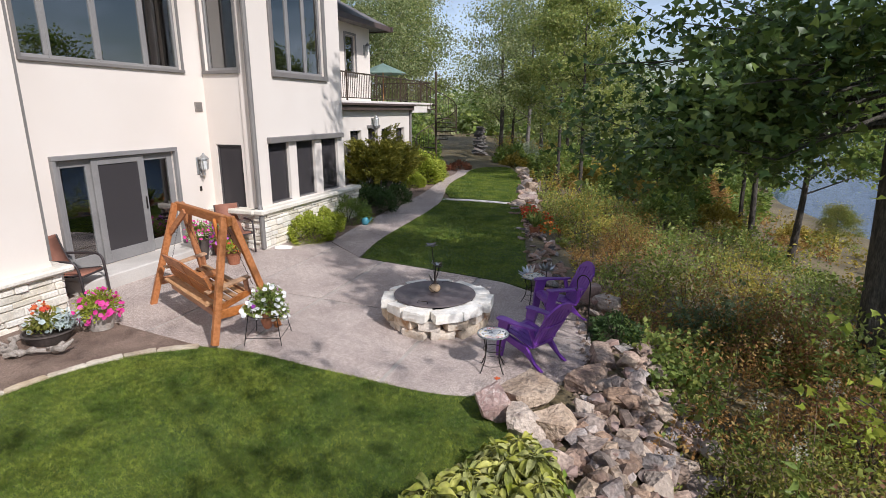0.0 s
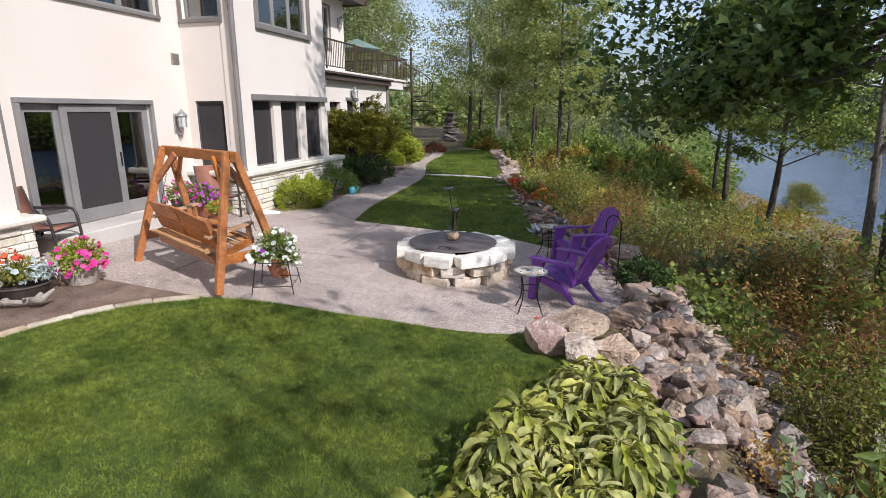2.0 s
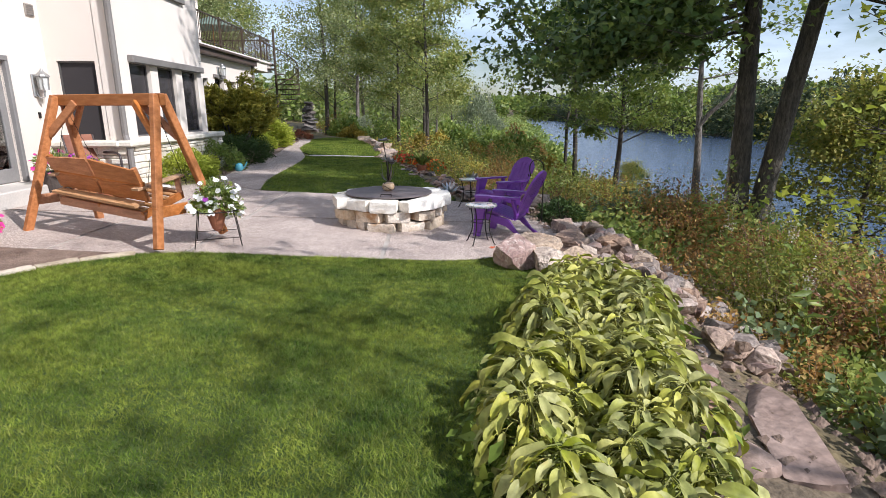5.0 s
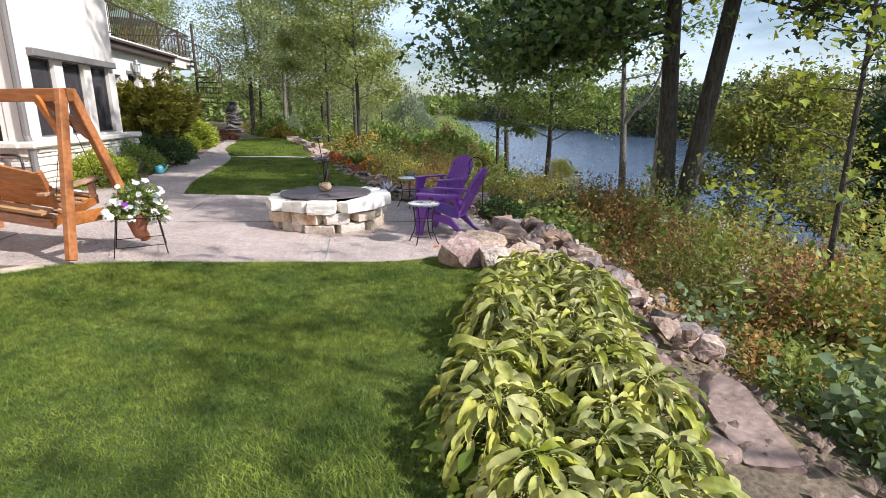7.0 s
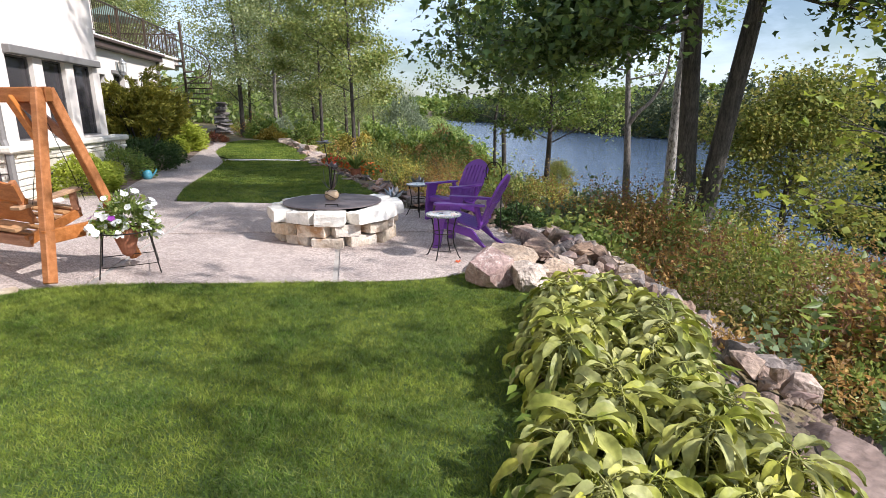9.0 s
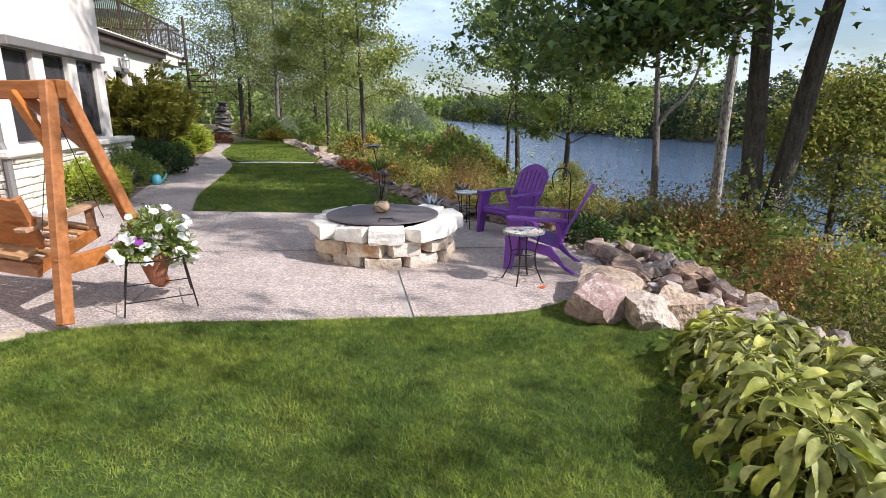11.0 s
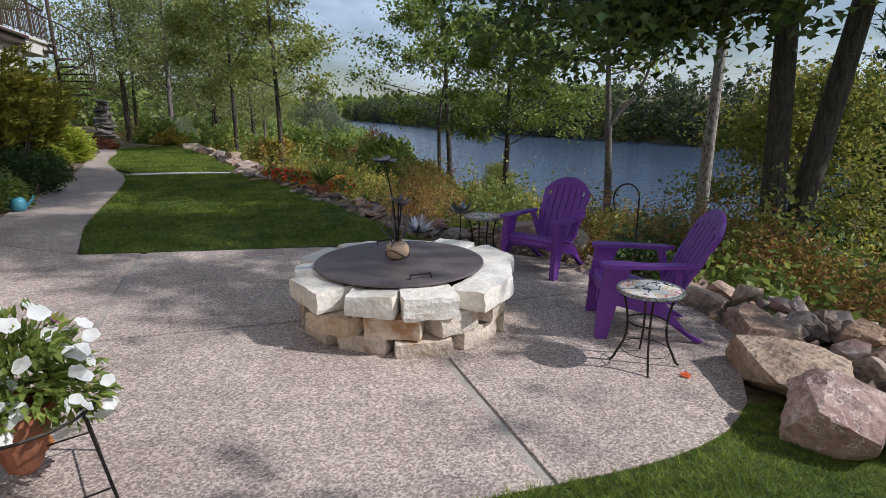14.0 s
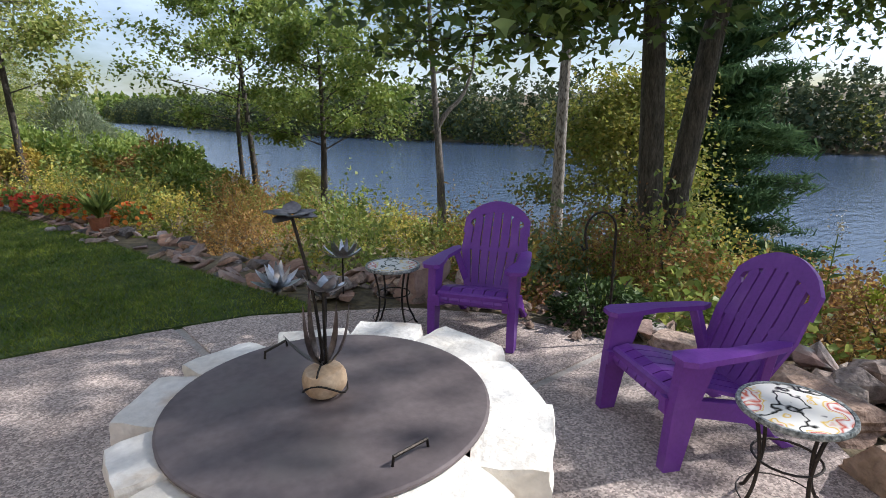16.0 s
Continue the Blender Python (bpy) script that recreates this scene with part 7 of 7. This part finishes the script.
for k in range(6):
    y = 0.27 - 0.092 * k
    part("seat_slat", bbeam(Geo(), (-0.66, y, 0.44 - 0.02 * k), (0.66, y, 0.44 - 0.02 * k), 0.082, 0.024), M["cedar_pale"], swing)
BR = TWIST @ Matrix.Translation((0, -0.23, 0.52)) @ Matrix.Rotation(radians(112), 4, "X")
for (x0, x1, lift) in ((-0.70, -0.02, 0.0), (0.02, 0.70, 0.0)):
    sg = -1 if x0 < 0 else 1
    up = slat_board([(x0, 0.24), (x1, 0.24), (x1, 0.46 if sg < 0 else 0.40), (x0, 0.40 if sg < 0 else 0.46)], 0.024, BR)
    part("back_panel", up, M["cedar"], swing)
    part("back_panel", slat_board([(x0, 0.02), (x1, 0.02), (x1, 0.20), (x0, 0.20)], 0.024, BR), M["cedar"], swing)
part("back_rail", Geo().beam(BR @ Vector((-0.70, 0.22, -0.03)), BR @ Vector((0.70, 0.22, -0.03)), 0.03, 0.05), M["cedar"], swing)
part("tray", slat_board([(-0.66, -0.09), (0.66, -0.09), (0.66, 0.05), (-0.66, 0.05)], 0.028, TWIST @ Matrix.Translation((0, -0.30, 0.50)) @ Matrix.Rotation(radians(8), 4, "X")), M["cedar_pale"], swing, "pale weathered board behind the seat")
part("seat_frame", bbeam(Geo(), (-0.68, -0.24, 0.28), (0.68, -0.24, 0.28), 0.045, 0.10), M["cedar"], swing)
part("seat_frame", bbeam(Geo(), (-0.68, 0.30, 0.39), (0.68, 0.30, 0.39), 0.045, 0.09), M["cedar"], swing)
for x in (-0.66, 0.66, -0.02):
    part("seat_bearer", bbeam(Geo(), (x, -0.26, 0.29), (x, 0.32, 0.39), 0.04, 0.09), M["cedar"], swing)
for x in (-0.66, 0.66):
    part("armrest", bbeam(Geo(), (x, -0.30, 0.60), (x, 0.34, 0.62), 0.11, 0.03), M["cedar_pale"], swing)
    part("arm_post", bbeam(Geo(), (x, 0.28, 0.42), (x, 0.28, 0.60), 0.06, 0.05), M["cedar"], swing)
    part("back_post", Geo().beam(BR @ Vector((x, 0.0, -0.02)), BR @ Vector((x, 0.42, -0.02)), 0.04, 0.06), M["cedar"], swing)
part("console", bbeam(Geo(), (-0.12, 0.05, 0.56), (0.12, 0.05, 0.56), 0.34, 0.03), M["cedar"], swing, "small tray in the middle of the bench")
for s in (-1, 1):
    for q in (-0.26, 0.28):
        c = Geo()
        a, b = TWIST @ Vector((s * 0.72, q, 0.66)), Vector((s * 0.76, 0.0, TOPZ - 0.03))
        n = 22
        for k in range(n):
            p0, p1 = a + (b - a) * (k / n), a + (b - a) * ((k + 1.25) / n)
            o = Vector((0.006 if k % 2 else -0.006, 0.006 if k % 2 == 0 else -0.006, 0))
            c.tube([p0 + o, p1 + o], 0.003, 4)
        part("chain", c, M["iron"], swing, "thin dark chain")


# ---- flowers and pots ----
def blossoms(name, pts, r, material, seed, petals=5):
    """Open five-petalled flowers, as one mesh, each with its own petals."""
    rng = np.random.default_rng(seed)
    V, T = [], []
    for c in pts:
        nrm = rng.normal(size=3) * 0.6 + np.array([0.2, -0.35, 0.6]) + (np.array(c) - np.mean(pts, 0)) * 2.5
        nrm /= np.linalg.norm(nrm)
        u = np.cross(nrm, [0.3, 0.2, 0.9])
        u /= np.linalg.norm(u)
        w = np.cross(nrm, u)
        rr = r * rng.uniform(0.75, 1.2)
        b = len(V)
        V.append(np.array(c) - nrm * rr * 0.25)
        n = petals * 3
        for ring, lift in ((0.5, 0.10), (1.0, 0.12)):
            for k in range(n):
                a = 2 * math.pi * k / n
                q = rr * ring * (0.86 if k % 3 == 0 and ring == 1.0 else rng.uniform(0.94, 1.04))
                V.append(np.array(c) + (u * math.cos(a) + w * math.sin(a)) * q + nrm * rr * (lift + rng.uniform(-0.10, 0.10) * ring))
        for k in range(n):
            j = (k + 1) % n
            T += [(b, b + 1 + k, b + 1 + j), (b + 1 + k, b + 1 + n + k, b + 1 + n + j), (b + 1 + k, b + 1 + n + j, b + 1 + j)]
    return fast_mesh(name, np.array(V), np.array(T), material)


def dome(n, r, h, seed, low=-0.2, shell=0.6):
    rng = np.random.default_rng(seed)
    d = rng.normal(size=(n, 3))
    d /= np.linalg.norm(d, axis=1, keepdims=True)
    d[:, 2] = np.where(d[:, 2] < low, -d[:, 2] * 0.5, d[:, 2])
    return d * (shell + (1 - shell) * rng.random((n, 1))) * np.array([r, r, h])


def bunch(parent, at, r, h, petals, seed, n_fl=50, n_lf=500, fr=0.028, leaf="leaf_green", lf=0.04, low=-0.3):
    p = leaves("foliage", dome(n_lf, r, h, seed, low, 0.4), lf, M[leaf], seed, droop=0.1)
    ob = part("foliage", p, None, parent)
    ob.location = at
    ob = part("blossoms", blossoms("blossoms", dome(n_fl, r * 1.05, h * 1.05, seed + 1, low, 0.86), fr, M[petals], seed + 2), None, parent)
    ob.location = at


ps = thing("plant_stand", "white petunias in a clay pot on a wire plant stand", "potted plant", pose(-3.93, 8.27, yard(-3.93) + 0.002, 0, 0, 20))
part("pot", Geo().lathe([(0.02, 0.14), (0.055, 0.17), (0.12, 0.38), (0.13, 0.38), (0.13, 0.42), (0.11, 0.42), (0.105, 0.36), (0.01, 0.35)], 20), M["terracotta"], ps, "dark clay pot")
for k in range(4):
    a = radians(45 + 90 * k)
    part("leg", Geo().tube([(0.35 * math.cos(a), 0.35 * math.sin(a), 0.0), (0.26 * math.cos(a), 0.26 * math.sin(a), 0.42)], 0.006, 6), M["iron"], ps)
part("ring", Geo().tube([(0.27 * math.cos(a), 0.27 * math.sin(a), 0.40) for a in np.linspace(0, 6.283, 21)], 0.006, 5), M["iron"], ps)
for k in range(4):
    a, b = radians(45 + 90 * k), radians(135 + 90 * k)
    part("tie_wire", Geo().tube([(0.33 * math.cos(a), 0.33 * math.sin(a), 0.10), (0.33 * math.cos(b), 0.33 * math.sin(b), 0.10)], 0.004, 4), M["iron"], ps)
bunch(ps, (0.03, 0, 0.52), 0.25, 0.26, "white_petal", 5, n_fl=46, n_lf=1100, fr=0.031, lf=0.045, leaf="leaf_green", low=-0.6)
bunch(ps, (-0.14, -0.10, 0.46), 0.16, 0.12, "white_petal", 105, n_fl=32, n_lf=340, fr=0.032, lf=0.045, leaf="leaf_green", low=-0.9)
bunch(ps, (0.17, -0.04, 0.43), 0.15, 0.17, "white_petal", 106, n_fl=22, n_lf=300, fr=0.030, lf=0.045, leaf="leaf_green", low=-0.9)
ob = part("purple_blossoms", blossoms("blossoms", dome(7, 0.31, 0.26, 31, 0.1, 0.9), 0.03, M["violet_petal"], 9), None, ps, "a few violet blossoms")
ob.location = (0, 0, 0.48)

pk = thing("petunia_planter", "bright pink petunias spilling over a planter on the mulch", "potted plant", pose(-6.28, 7.66, yard(-6.3)))
part("pot", Geo().lathe([(0.15, 0.0), (0.2, 0.2), (0.21, 0.22), (0.19, 0.22), (0.01, 0.20)], 20), M["grey_pot"], pk)
bunch(pk, (0, 0, 0.30), 0.31, 0.28, "pink_petal", 15, n_fl=62, n_lf=1500, fr=0.042, leaf="leaf_lime", lf=0.045, low=-0.5)

dr = thing("flower_trough", "low stone planter with silver foliage and red blooms ringed by driftwood", "planter", pose(-6.52, 7.10, yard(-6.5)))
part("pot", Geo().lathe([(0.22, 0.0), (0.29, 0.12), (0.31, 0.14), (0.28, 0.15), (0.27, 0.10), (0.01, 0.10)], 24), M["dark_pot"], dr)
bunch(dr, (-0.05, 0.05, 0.18), 0.28, 0.26, "silver_leaf", 25, n_fl=22, n_lf=700, fr=0.035, leaf="leaf_olive", lf=0.06, low=0.0)
ob = part("foliage", leaves("silver_foliage", dome(260, 0.2, 0.24, 33, 0.0, 0.5), 0.09, M["silver_leaf"], 3, width=0.3), None, dr, "silver dusty foliage")
ob.location = (0.14, 0.14, 0.18)
ob = part("red_blossoms", blossoms("blossoms", dome(30, 0.12, 0.16, 41, 0.0, 0.7), 0.03, M["red_petal"], 6), None, dr, "red blossoms")
ob.location = (-0.1, 0.0, 0.40)
drift = thing("driftwood", "grey weathered driftwood lying round a planter", "driftwood", pose(-6.45, 7.05, yard(-6.45)))
rd = random.Random(5)
for a0, a1, r in ((-2.7, -1.7, 0.40), (-1.75, -0.9, 0.44), (-1.0, -0.1, 0.41), (-3.5, -2.6, 0.44), (-2.2, -1.3, 0.50)):
    pts = [((r + rd.uniform(-0.05, 0.05)) * math.cos(a), (r + rd.uniform(-0.05, 0.05)) * math.sin(a), 0.035 + rd.uniform(0, 0.06)) for a in np.linspace(a0, a1, 8)]
    part("branch", Geo().tube(pts, [0.012] + [rd.uniform(0.022, 0.05) for _ in range(6)] + [0.01], 7), M["driftwood"], drift)
    q = pts[rd.randint(2, 5)]
    part("branch", Geo().tube([q, (q[0] * 1.12, q[1] * 1.12, q[2] + 0.05), (q[0] * 1.25, q[1] * 1.2, q[2] + rd.uniform(-0.02, 0.12))], [0.028, 0.02, 0.006], 6), M["driftwood"], drift)
part("branch", Geo().tube([(0.40, -0.22, 0.06), (0.52, -0.20, 0.08), (0.60, -0.10, 0.18)], [0.05, 0.04, 0.015], 7), M["driftwood"], drift, smooth=True)

dp = thing("door_planter", "violet and pink petunias in a terracotta bowl by the door", "potted plant", pose(-7.35, 11.35, yard(-7.35)))
part("pot", Geo().lathe([(0.14, 0.0), (0.21, 0.26), (0.23, 0.30), (0.20, 0.30), (0.01, 0.27)], 20), M["terracotta"], dp)
bunch(dp, (0, 0, 0.40), 0.36, 0.30, "violet_petal", 45, n_fl=90, n_lf=900, fr=0.035, lf=0.05, low=-0.5)
dp2 = thing("door_planter", "tall pot of pink petunias behind the swing", "potted plant", pose(-7.55, 10.95, yard(-7.5)))
part("pot", Geo().lathe([(0.12, 0.0), (0.17, 0.40), (0.19, 0.44), (0.16, 0.44), (0.01, 0.41)], 20), M["dark_pot"], dp2)
bunch(dp2, (0, 0, 0.54), 0.30, 0.26, "pink_petal", 55, n_fl=40, n_lf=800, fr=0.03, lf=0.05, low=-0.5)
gp2 = thing("green_planter", "green trailing plant with red blooms in a clay pot", "potted plant", pose(-6.75, 10.95, yard(-6.75)))
part("pot", Geo().lathe([(0.10, 0.0), (0.14, 0.20), (0.155, 0.23), (0.13, 0.23), (0.01, 0.2)], 18), M["terracotta"], gp2)
bunch(gp2, (0, 0, 0.32), 0.24, 0.18, "red_petal", 65, n_fl=16, n_lf=700, fr=0.025, lf=0.045, leaf="leaf_lime", low=-0.4)


# ---- sling chairs by the house ----
def sling_chair(m, label):
    """A patio armchair with a fabric sling in a bronze tube frame, facing +x."""
    t = thing("patio_chair", label, "chair", m, group="patio chairs by the house")
    prof = spline([(0.30, 0.42), (0.25, 0.44), (0.0, 0.41), (-0.18, 0.40), (-0.25, 0.50), (-0.36, 0.78), (-0.42, 0.98)], 4)
    n = len(prof)
    vs = [(x, y, z) for y in (-0.24, 0.24) for x, z in prof] + [(x, y, z - 0.012) for y in (-0.24, 0.24) for x, z in prof]
    fs = []
    for i in range(n - 1):
        fs += [(i, i + 1, n + i + 1, n + i), (2 * n + i, 3 * n + i, 3 * n + i + 1, 2 * n + i + 1), (i, 2 * n + i, 2 * n + i + 1, i + 1), (n + i, n + i + 1, 3 * n + i + 1, 3 * n + i)]
    part("sling", Geo().add(vs, fs), M["sling"], t, "brown woven sling seat and back", smooth=True)
    for s in (-1, 1):
        part("side_rail", Geo().tube([(x, s * 0.255, z - 0.004) for x, z in prof], 0.016, 7), M["bronze"], t, smooth=True)
        part("arm", Geo().tube(spline([(-0.33, s * 0.27, 0.66), (-0.1, s * 0.30, 0.66), (0.16, s * 0.30, 0.66), (0.28, s * 0.29, 0.60), (0.32, s * 0.28, 0.40), (0.34, s * 0.28, 0.0)], 5), 0.021, 8), M["bronze"], t, smooth=True)
        part("rear_leg", Geo().tube([(-0.2, s * 0.265, 0.42), (-0.34, s * 0.28, 0.0)], 0.017, 7), M["bronze"], t)
    part("cross_bar", Geo().tube([(0.30, -0.26, 0.40), (0.30, 0.26, 0.40)], 0.015, 7), M["bronze"], t)
    return t


sling_chair(pose(-7.72, 8.42, yard(-7.7), 0, 0, 15), "brown sling armchair with a bronze frame beside the stone corner")
sling_chair(pose(-7.35, 11.75, yard(-7.3), 0, 0, -30), "brown sling armchair with a bronze frame against the bay")

# ---- hostas ----
def hosta_leaf(seed):
    """One pleated hosta blade, starting flat along +x and arching down, on a short stalk that runs back into the clump."""
    rr = random.Random(seed)
    L, W = rr.uniform(0.165, 0.24), rr.uniform(0.055, 0.083)
    g = Geo()
    n, c = 8, 4
    vs, fs = [], []
    curl, twist, d = rr.uniform(0.7, 1.9), rr.uniform(-0.45, 0.45), rr.uniform(0.1, 0.5)
    pos = Vector((0, 0, 0))
    for i in range(n + 1):
        t = i / n
        w = max(W * math.sin(math.pi * (0.06 + 0.94 * t) ** 0.75) ** 0.85, 0.004) if t < 1 else 0.004
        nx, nz = -math.sin(d), math.cos(d)
        for j in range(c + 1):
            u = j / c * 2 - 1
            h = 0.42 * abs(u) ** 1.3 * w + (0.006 if j % 2 else 0.0) * (w / W) + 0.014 * math.sin(t * 8 + seed * 1.7 + u) * u * u + twist * u * w / 2 * t
            vs.append((pos.x + nx * h, u * w / 2, pos.z + nz * h))
        pos = pos + Vector((math.cos(d), 0, math.sin(d))) * (L / n)
        d -= curl / n * (0.5 + 1.0 * t)
    for i in range(n):
        for j in range(c):
            a = i * (c + 1) + j
            fs.append((a, a + 1, a + c + 2, a + c + 1))
    g.add(vs, fs)
    g.tube([(0.005, 0, 0), (-0.06, 0, -0.03), (-0.11, 0, -0.10), (-0.13, 0, -0.22)], [0.004, 0.005, 0.006, 0.006], 4, caps=False)
    me = bpy.data.meshes.new("hosta_leaf")
    me.from_pydata(g.v, [], g.f)
    me.materials.append(M["hosta"])
    me.shade_smooth()
    return me


hleaf = [hosta_leaf(i) for i in range(14)]
rh = random.Random(8)
HX0 = np.array(HOSTA_IN)


def hosta_plant(x, y, s, k, n_single):
    z = yard(x) - 0.01
    t = thing("hosta_plant", "lush yellow-green hosta clump with broad drooping leaves", "hosta", pose(x, y, z), group="hostas along the rock edge")
    R, Hh = 0.34 * s, 0.38 * s
    for i in range(n_single):
        a = i * 137.5 + rh.uniform(-15, 15)
        f = ((i + 0.5) / n_single) ** 0.55
        ob = part("leaf", rh.choice(hleaf), None, t)
        sc = s * rh.uniform(0.5, 0.9)
        down = 2 + 62 * f + rh.uniform(-16, 16)
        ob.matrix_basis = pose(R * f * 0.72 * math.cos(radians(a)), R * f * 0.72 * math.sin(radians(a)), Hh * (1 - 0.72 * f * f) + rh.uniform(-0.02, 0.03), 0, 0, a + rh.uniform(-25, 25)) @ pose(0, 0, 0, rh.uniform(-14, 14), down, 0) @ Matrix.Diagonal((sc, sc, sc, 1))
    rng = np.random.default_rng(int(k) + 400)
    m = 70
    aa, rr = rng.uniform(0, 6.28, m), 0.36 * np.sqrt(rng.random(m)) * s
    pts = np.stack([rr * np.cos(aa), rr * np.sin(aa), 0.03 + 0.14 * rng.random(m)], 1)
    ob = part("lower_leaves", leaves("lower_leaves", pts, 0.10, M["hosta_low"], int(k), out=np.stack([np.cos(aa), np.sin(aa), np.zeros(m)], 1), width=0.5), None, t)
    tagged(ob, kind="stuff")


k = 0
for y in (2.75, 3.15, 3.52, 3.9, 4.28, 4.66, 5.04, 5.42, 5.8, 6.2, 6.58):
    xi = float(np.interp(y, HX0[::-1, 1], HX0[::-1, 0]))
    xo = float(np.interp(y, [3.0, 4.2, 5.0, 6.1, 6.7], [-0.1, -0.06, 0.10, 0.30, 0.14]))
    n = 4 if xo - xi > 1.2 else 3 if xo - xi > 0.8 else 2
    for i in range(n):
        u = (i + 0.5) / n
        hosta_plant(xi + float(np.interp(y, [4.0, 6.2], [0.18, 0.34])) + (xo - xi - 0.30) * u + rh.uniform(-0.05, 0.05), y + rh.uniform(-0.07, 0.07) + (0.16 if i % 2 else 0), rh.uniform(0.8, 1.12), k, 72)
        k += 1

# ---- other garden things ----
hook = thing("shepherds_hook", "black iron shepherd's hook standing behind the chairs", "garden hook", pose(0.19, 9.97, -0.03, 0, 0, -30))
part("staff", Geo().tube([(0, 0, -0.1), (0, 0, 0.80)], 0.009, 6), M["iron"], hook)
part("crook", Geo().tube([(-0.11 + 0.11 * math.cos(a), 0.0, 0.80 + 0.13 * math.sin(a)) for a in np.linspace(0, 3.5, 16)] + [(-0.20, 0, 0.69), (-0.225, 0, 0.68), (-0.24, 0, 0.71)], 0.008, 6), M["iron"], hook, smooth=True)

for x, y, z, L, n, tilt in ((-1.12, 12.38, -0.01, 0.19, 9, (18, -10)), (-0.72, 11.95, -0.02, 0.17, 9, (-14, 8))):
    sf = thing("metal_bloom", "silver metal flower ornament on a short stem", "garden ornament", pose(x, y, z))
    hgt = 0.10 if y > 12 else 0.37
    part("stem", Geo().tube([(0, 0, 0), (0.01, 0, hgt)], 0.007, 6), M["iron"], sf)
    metal_bloom(sf, (0.01, 0, hgt), L, 0.085, 0.55, n, M["silver"], tilt)
    metal_bloom(sf, (0.01, 0, hgt + 0.01), L * 0.62, 0.06, 1.3, 7, M["silver"], tilt)

for i, (x, y, p) in enumerate(((-2.55, 18.6, "red_petal"), (-2.2, 17.9, "orange_petal"), (-2.45, 18.1, "red_petal"), (-1.95, 17.2, "orange_petal"), (-2.75, 19.2, "red_petal"), (-2.0, 17.7, "red_petal"), (-1.65, 16.5, "orange_petal"))):
    x += 0.32
    mp = thing("mum_plant", ("red" if p == "red_petal" else "orange") + " chrysanthemums blooming beside the rock edge", "flowers", pose(x, y, yard(x)), group="chrysanthemums")
    bunch(mp, (0, 0, 0.06), 0.27, 0.26, p, 70 + i, n_fl=60, n_lf=420, fr=0.035, lf=0.06, leaf="leaf_green", low=0.0)

sp = thing("spiky_planter", "spiky green plant in a terracotta pot among the chrysanthemums", "potted plant", pose(-1.72, 16.35, yard(-1.7) - 0.02))
part("pot", Geo().lathe([(0.09, 0.0), (0.13, 0.18), (0.145, 0.21), (0.12, 0.21), (0.01, 0.19)], 18), M["terracotta"], sp)
sa = np.arange(46) * 2.4
so = np.stack([np.cos(sa) * 0.5, np.sin(sa) * 0.5, 0.35 + 0.65 * ((np.arange(46) * 0.618) % 1)], 1)
tagged(part("foliage", leaves("spiky_leaves", so * 0.22 + np.array([0, 0, 0.2]), 0.42, M["leaf_green"], 7, out=so * 6, droop=0.0, width=0.09), None, sp), kind="stuff")
cairn = thing("stacked_stone_pillar", "rounded pillar of stacked dark flat stones by the stair", "stone pillar", pose(-9.4, 38.3, 0.2))
for k in range(14):
    r = 0.64 - 0.022 * k
    ob = part("stone", hull_rock(300 + k, r * (1 + 0.12 * math.sin(k * 2.9)), r * 0.8, 0.10, n=20, flat=0.6, material="rock_dark"), None, cairn)
    ob.matrix_basis = pose(0.07 * math.sin(k * 1.7), 0.06 * math.cos(k * 2.1), 0.08 + 0.135 * k, 4 * math.sin(k * 3.1), 4 * math.cos(k * 1.3), 37 * k)
frog = thing("watering_can", "small teal glazed watering can beside the shrubs", "watering can", pose(-6.12, 15.35, yard(-6.1)))
part("body", Geo().lathe([(0.07, 0.0), (0.10, 0.05), (0.095, 0.15), (0.06, 0.2), (0.05, 0.2), (0.01, 0.18)], 16), M["blue"], frog, smooth=True)
part("spout", Geo().tube([(0.08, 0, 0.06), (0.16, 0, 0.14), (0.2, 0, 0.22)], [0.025, 0.018, 0.014], 7), M["blue"], frog)
part("handle", Geo().tube([(-0.07, 0, 0.17), (-0.13, 0, 0.2), (-0.14, 0, 0.12), (-0.09, 0, 0.06)], 0.012, 6), M["blue"], frog)
fl = thing("fallen_leaf", "single red fallen maple leaf on the patio", "leaf", pose(-0.72, 8.36, yard(-0.72) + 0.006))
part("blade", Geo().add([(0, -0.035, 0), (0.02, -0.01, 0.006), (0.045, -0.015, 0.01), (0.03, 0.012, 0.004), (0.035, 0.04, 0.012), (0.008, 0.028, 0.004), (-0.015, 0.045, 0.012), (-0.02, 0.014, 0.004), (-0.045, 0.006, 0.01), (-0.022, -0.012, 0.004)], [tuple(range(10))]), M["red_petal"], fl)
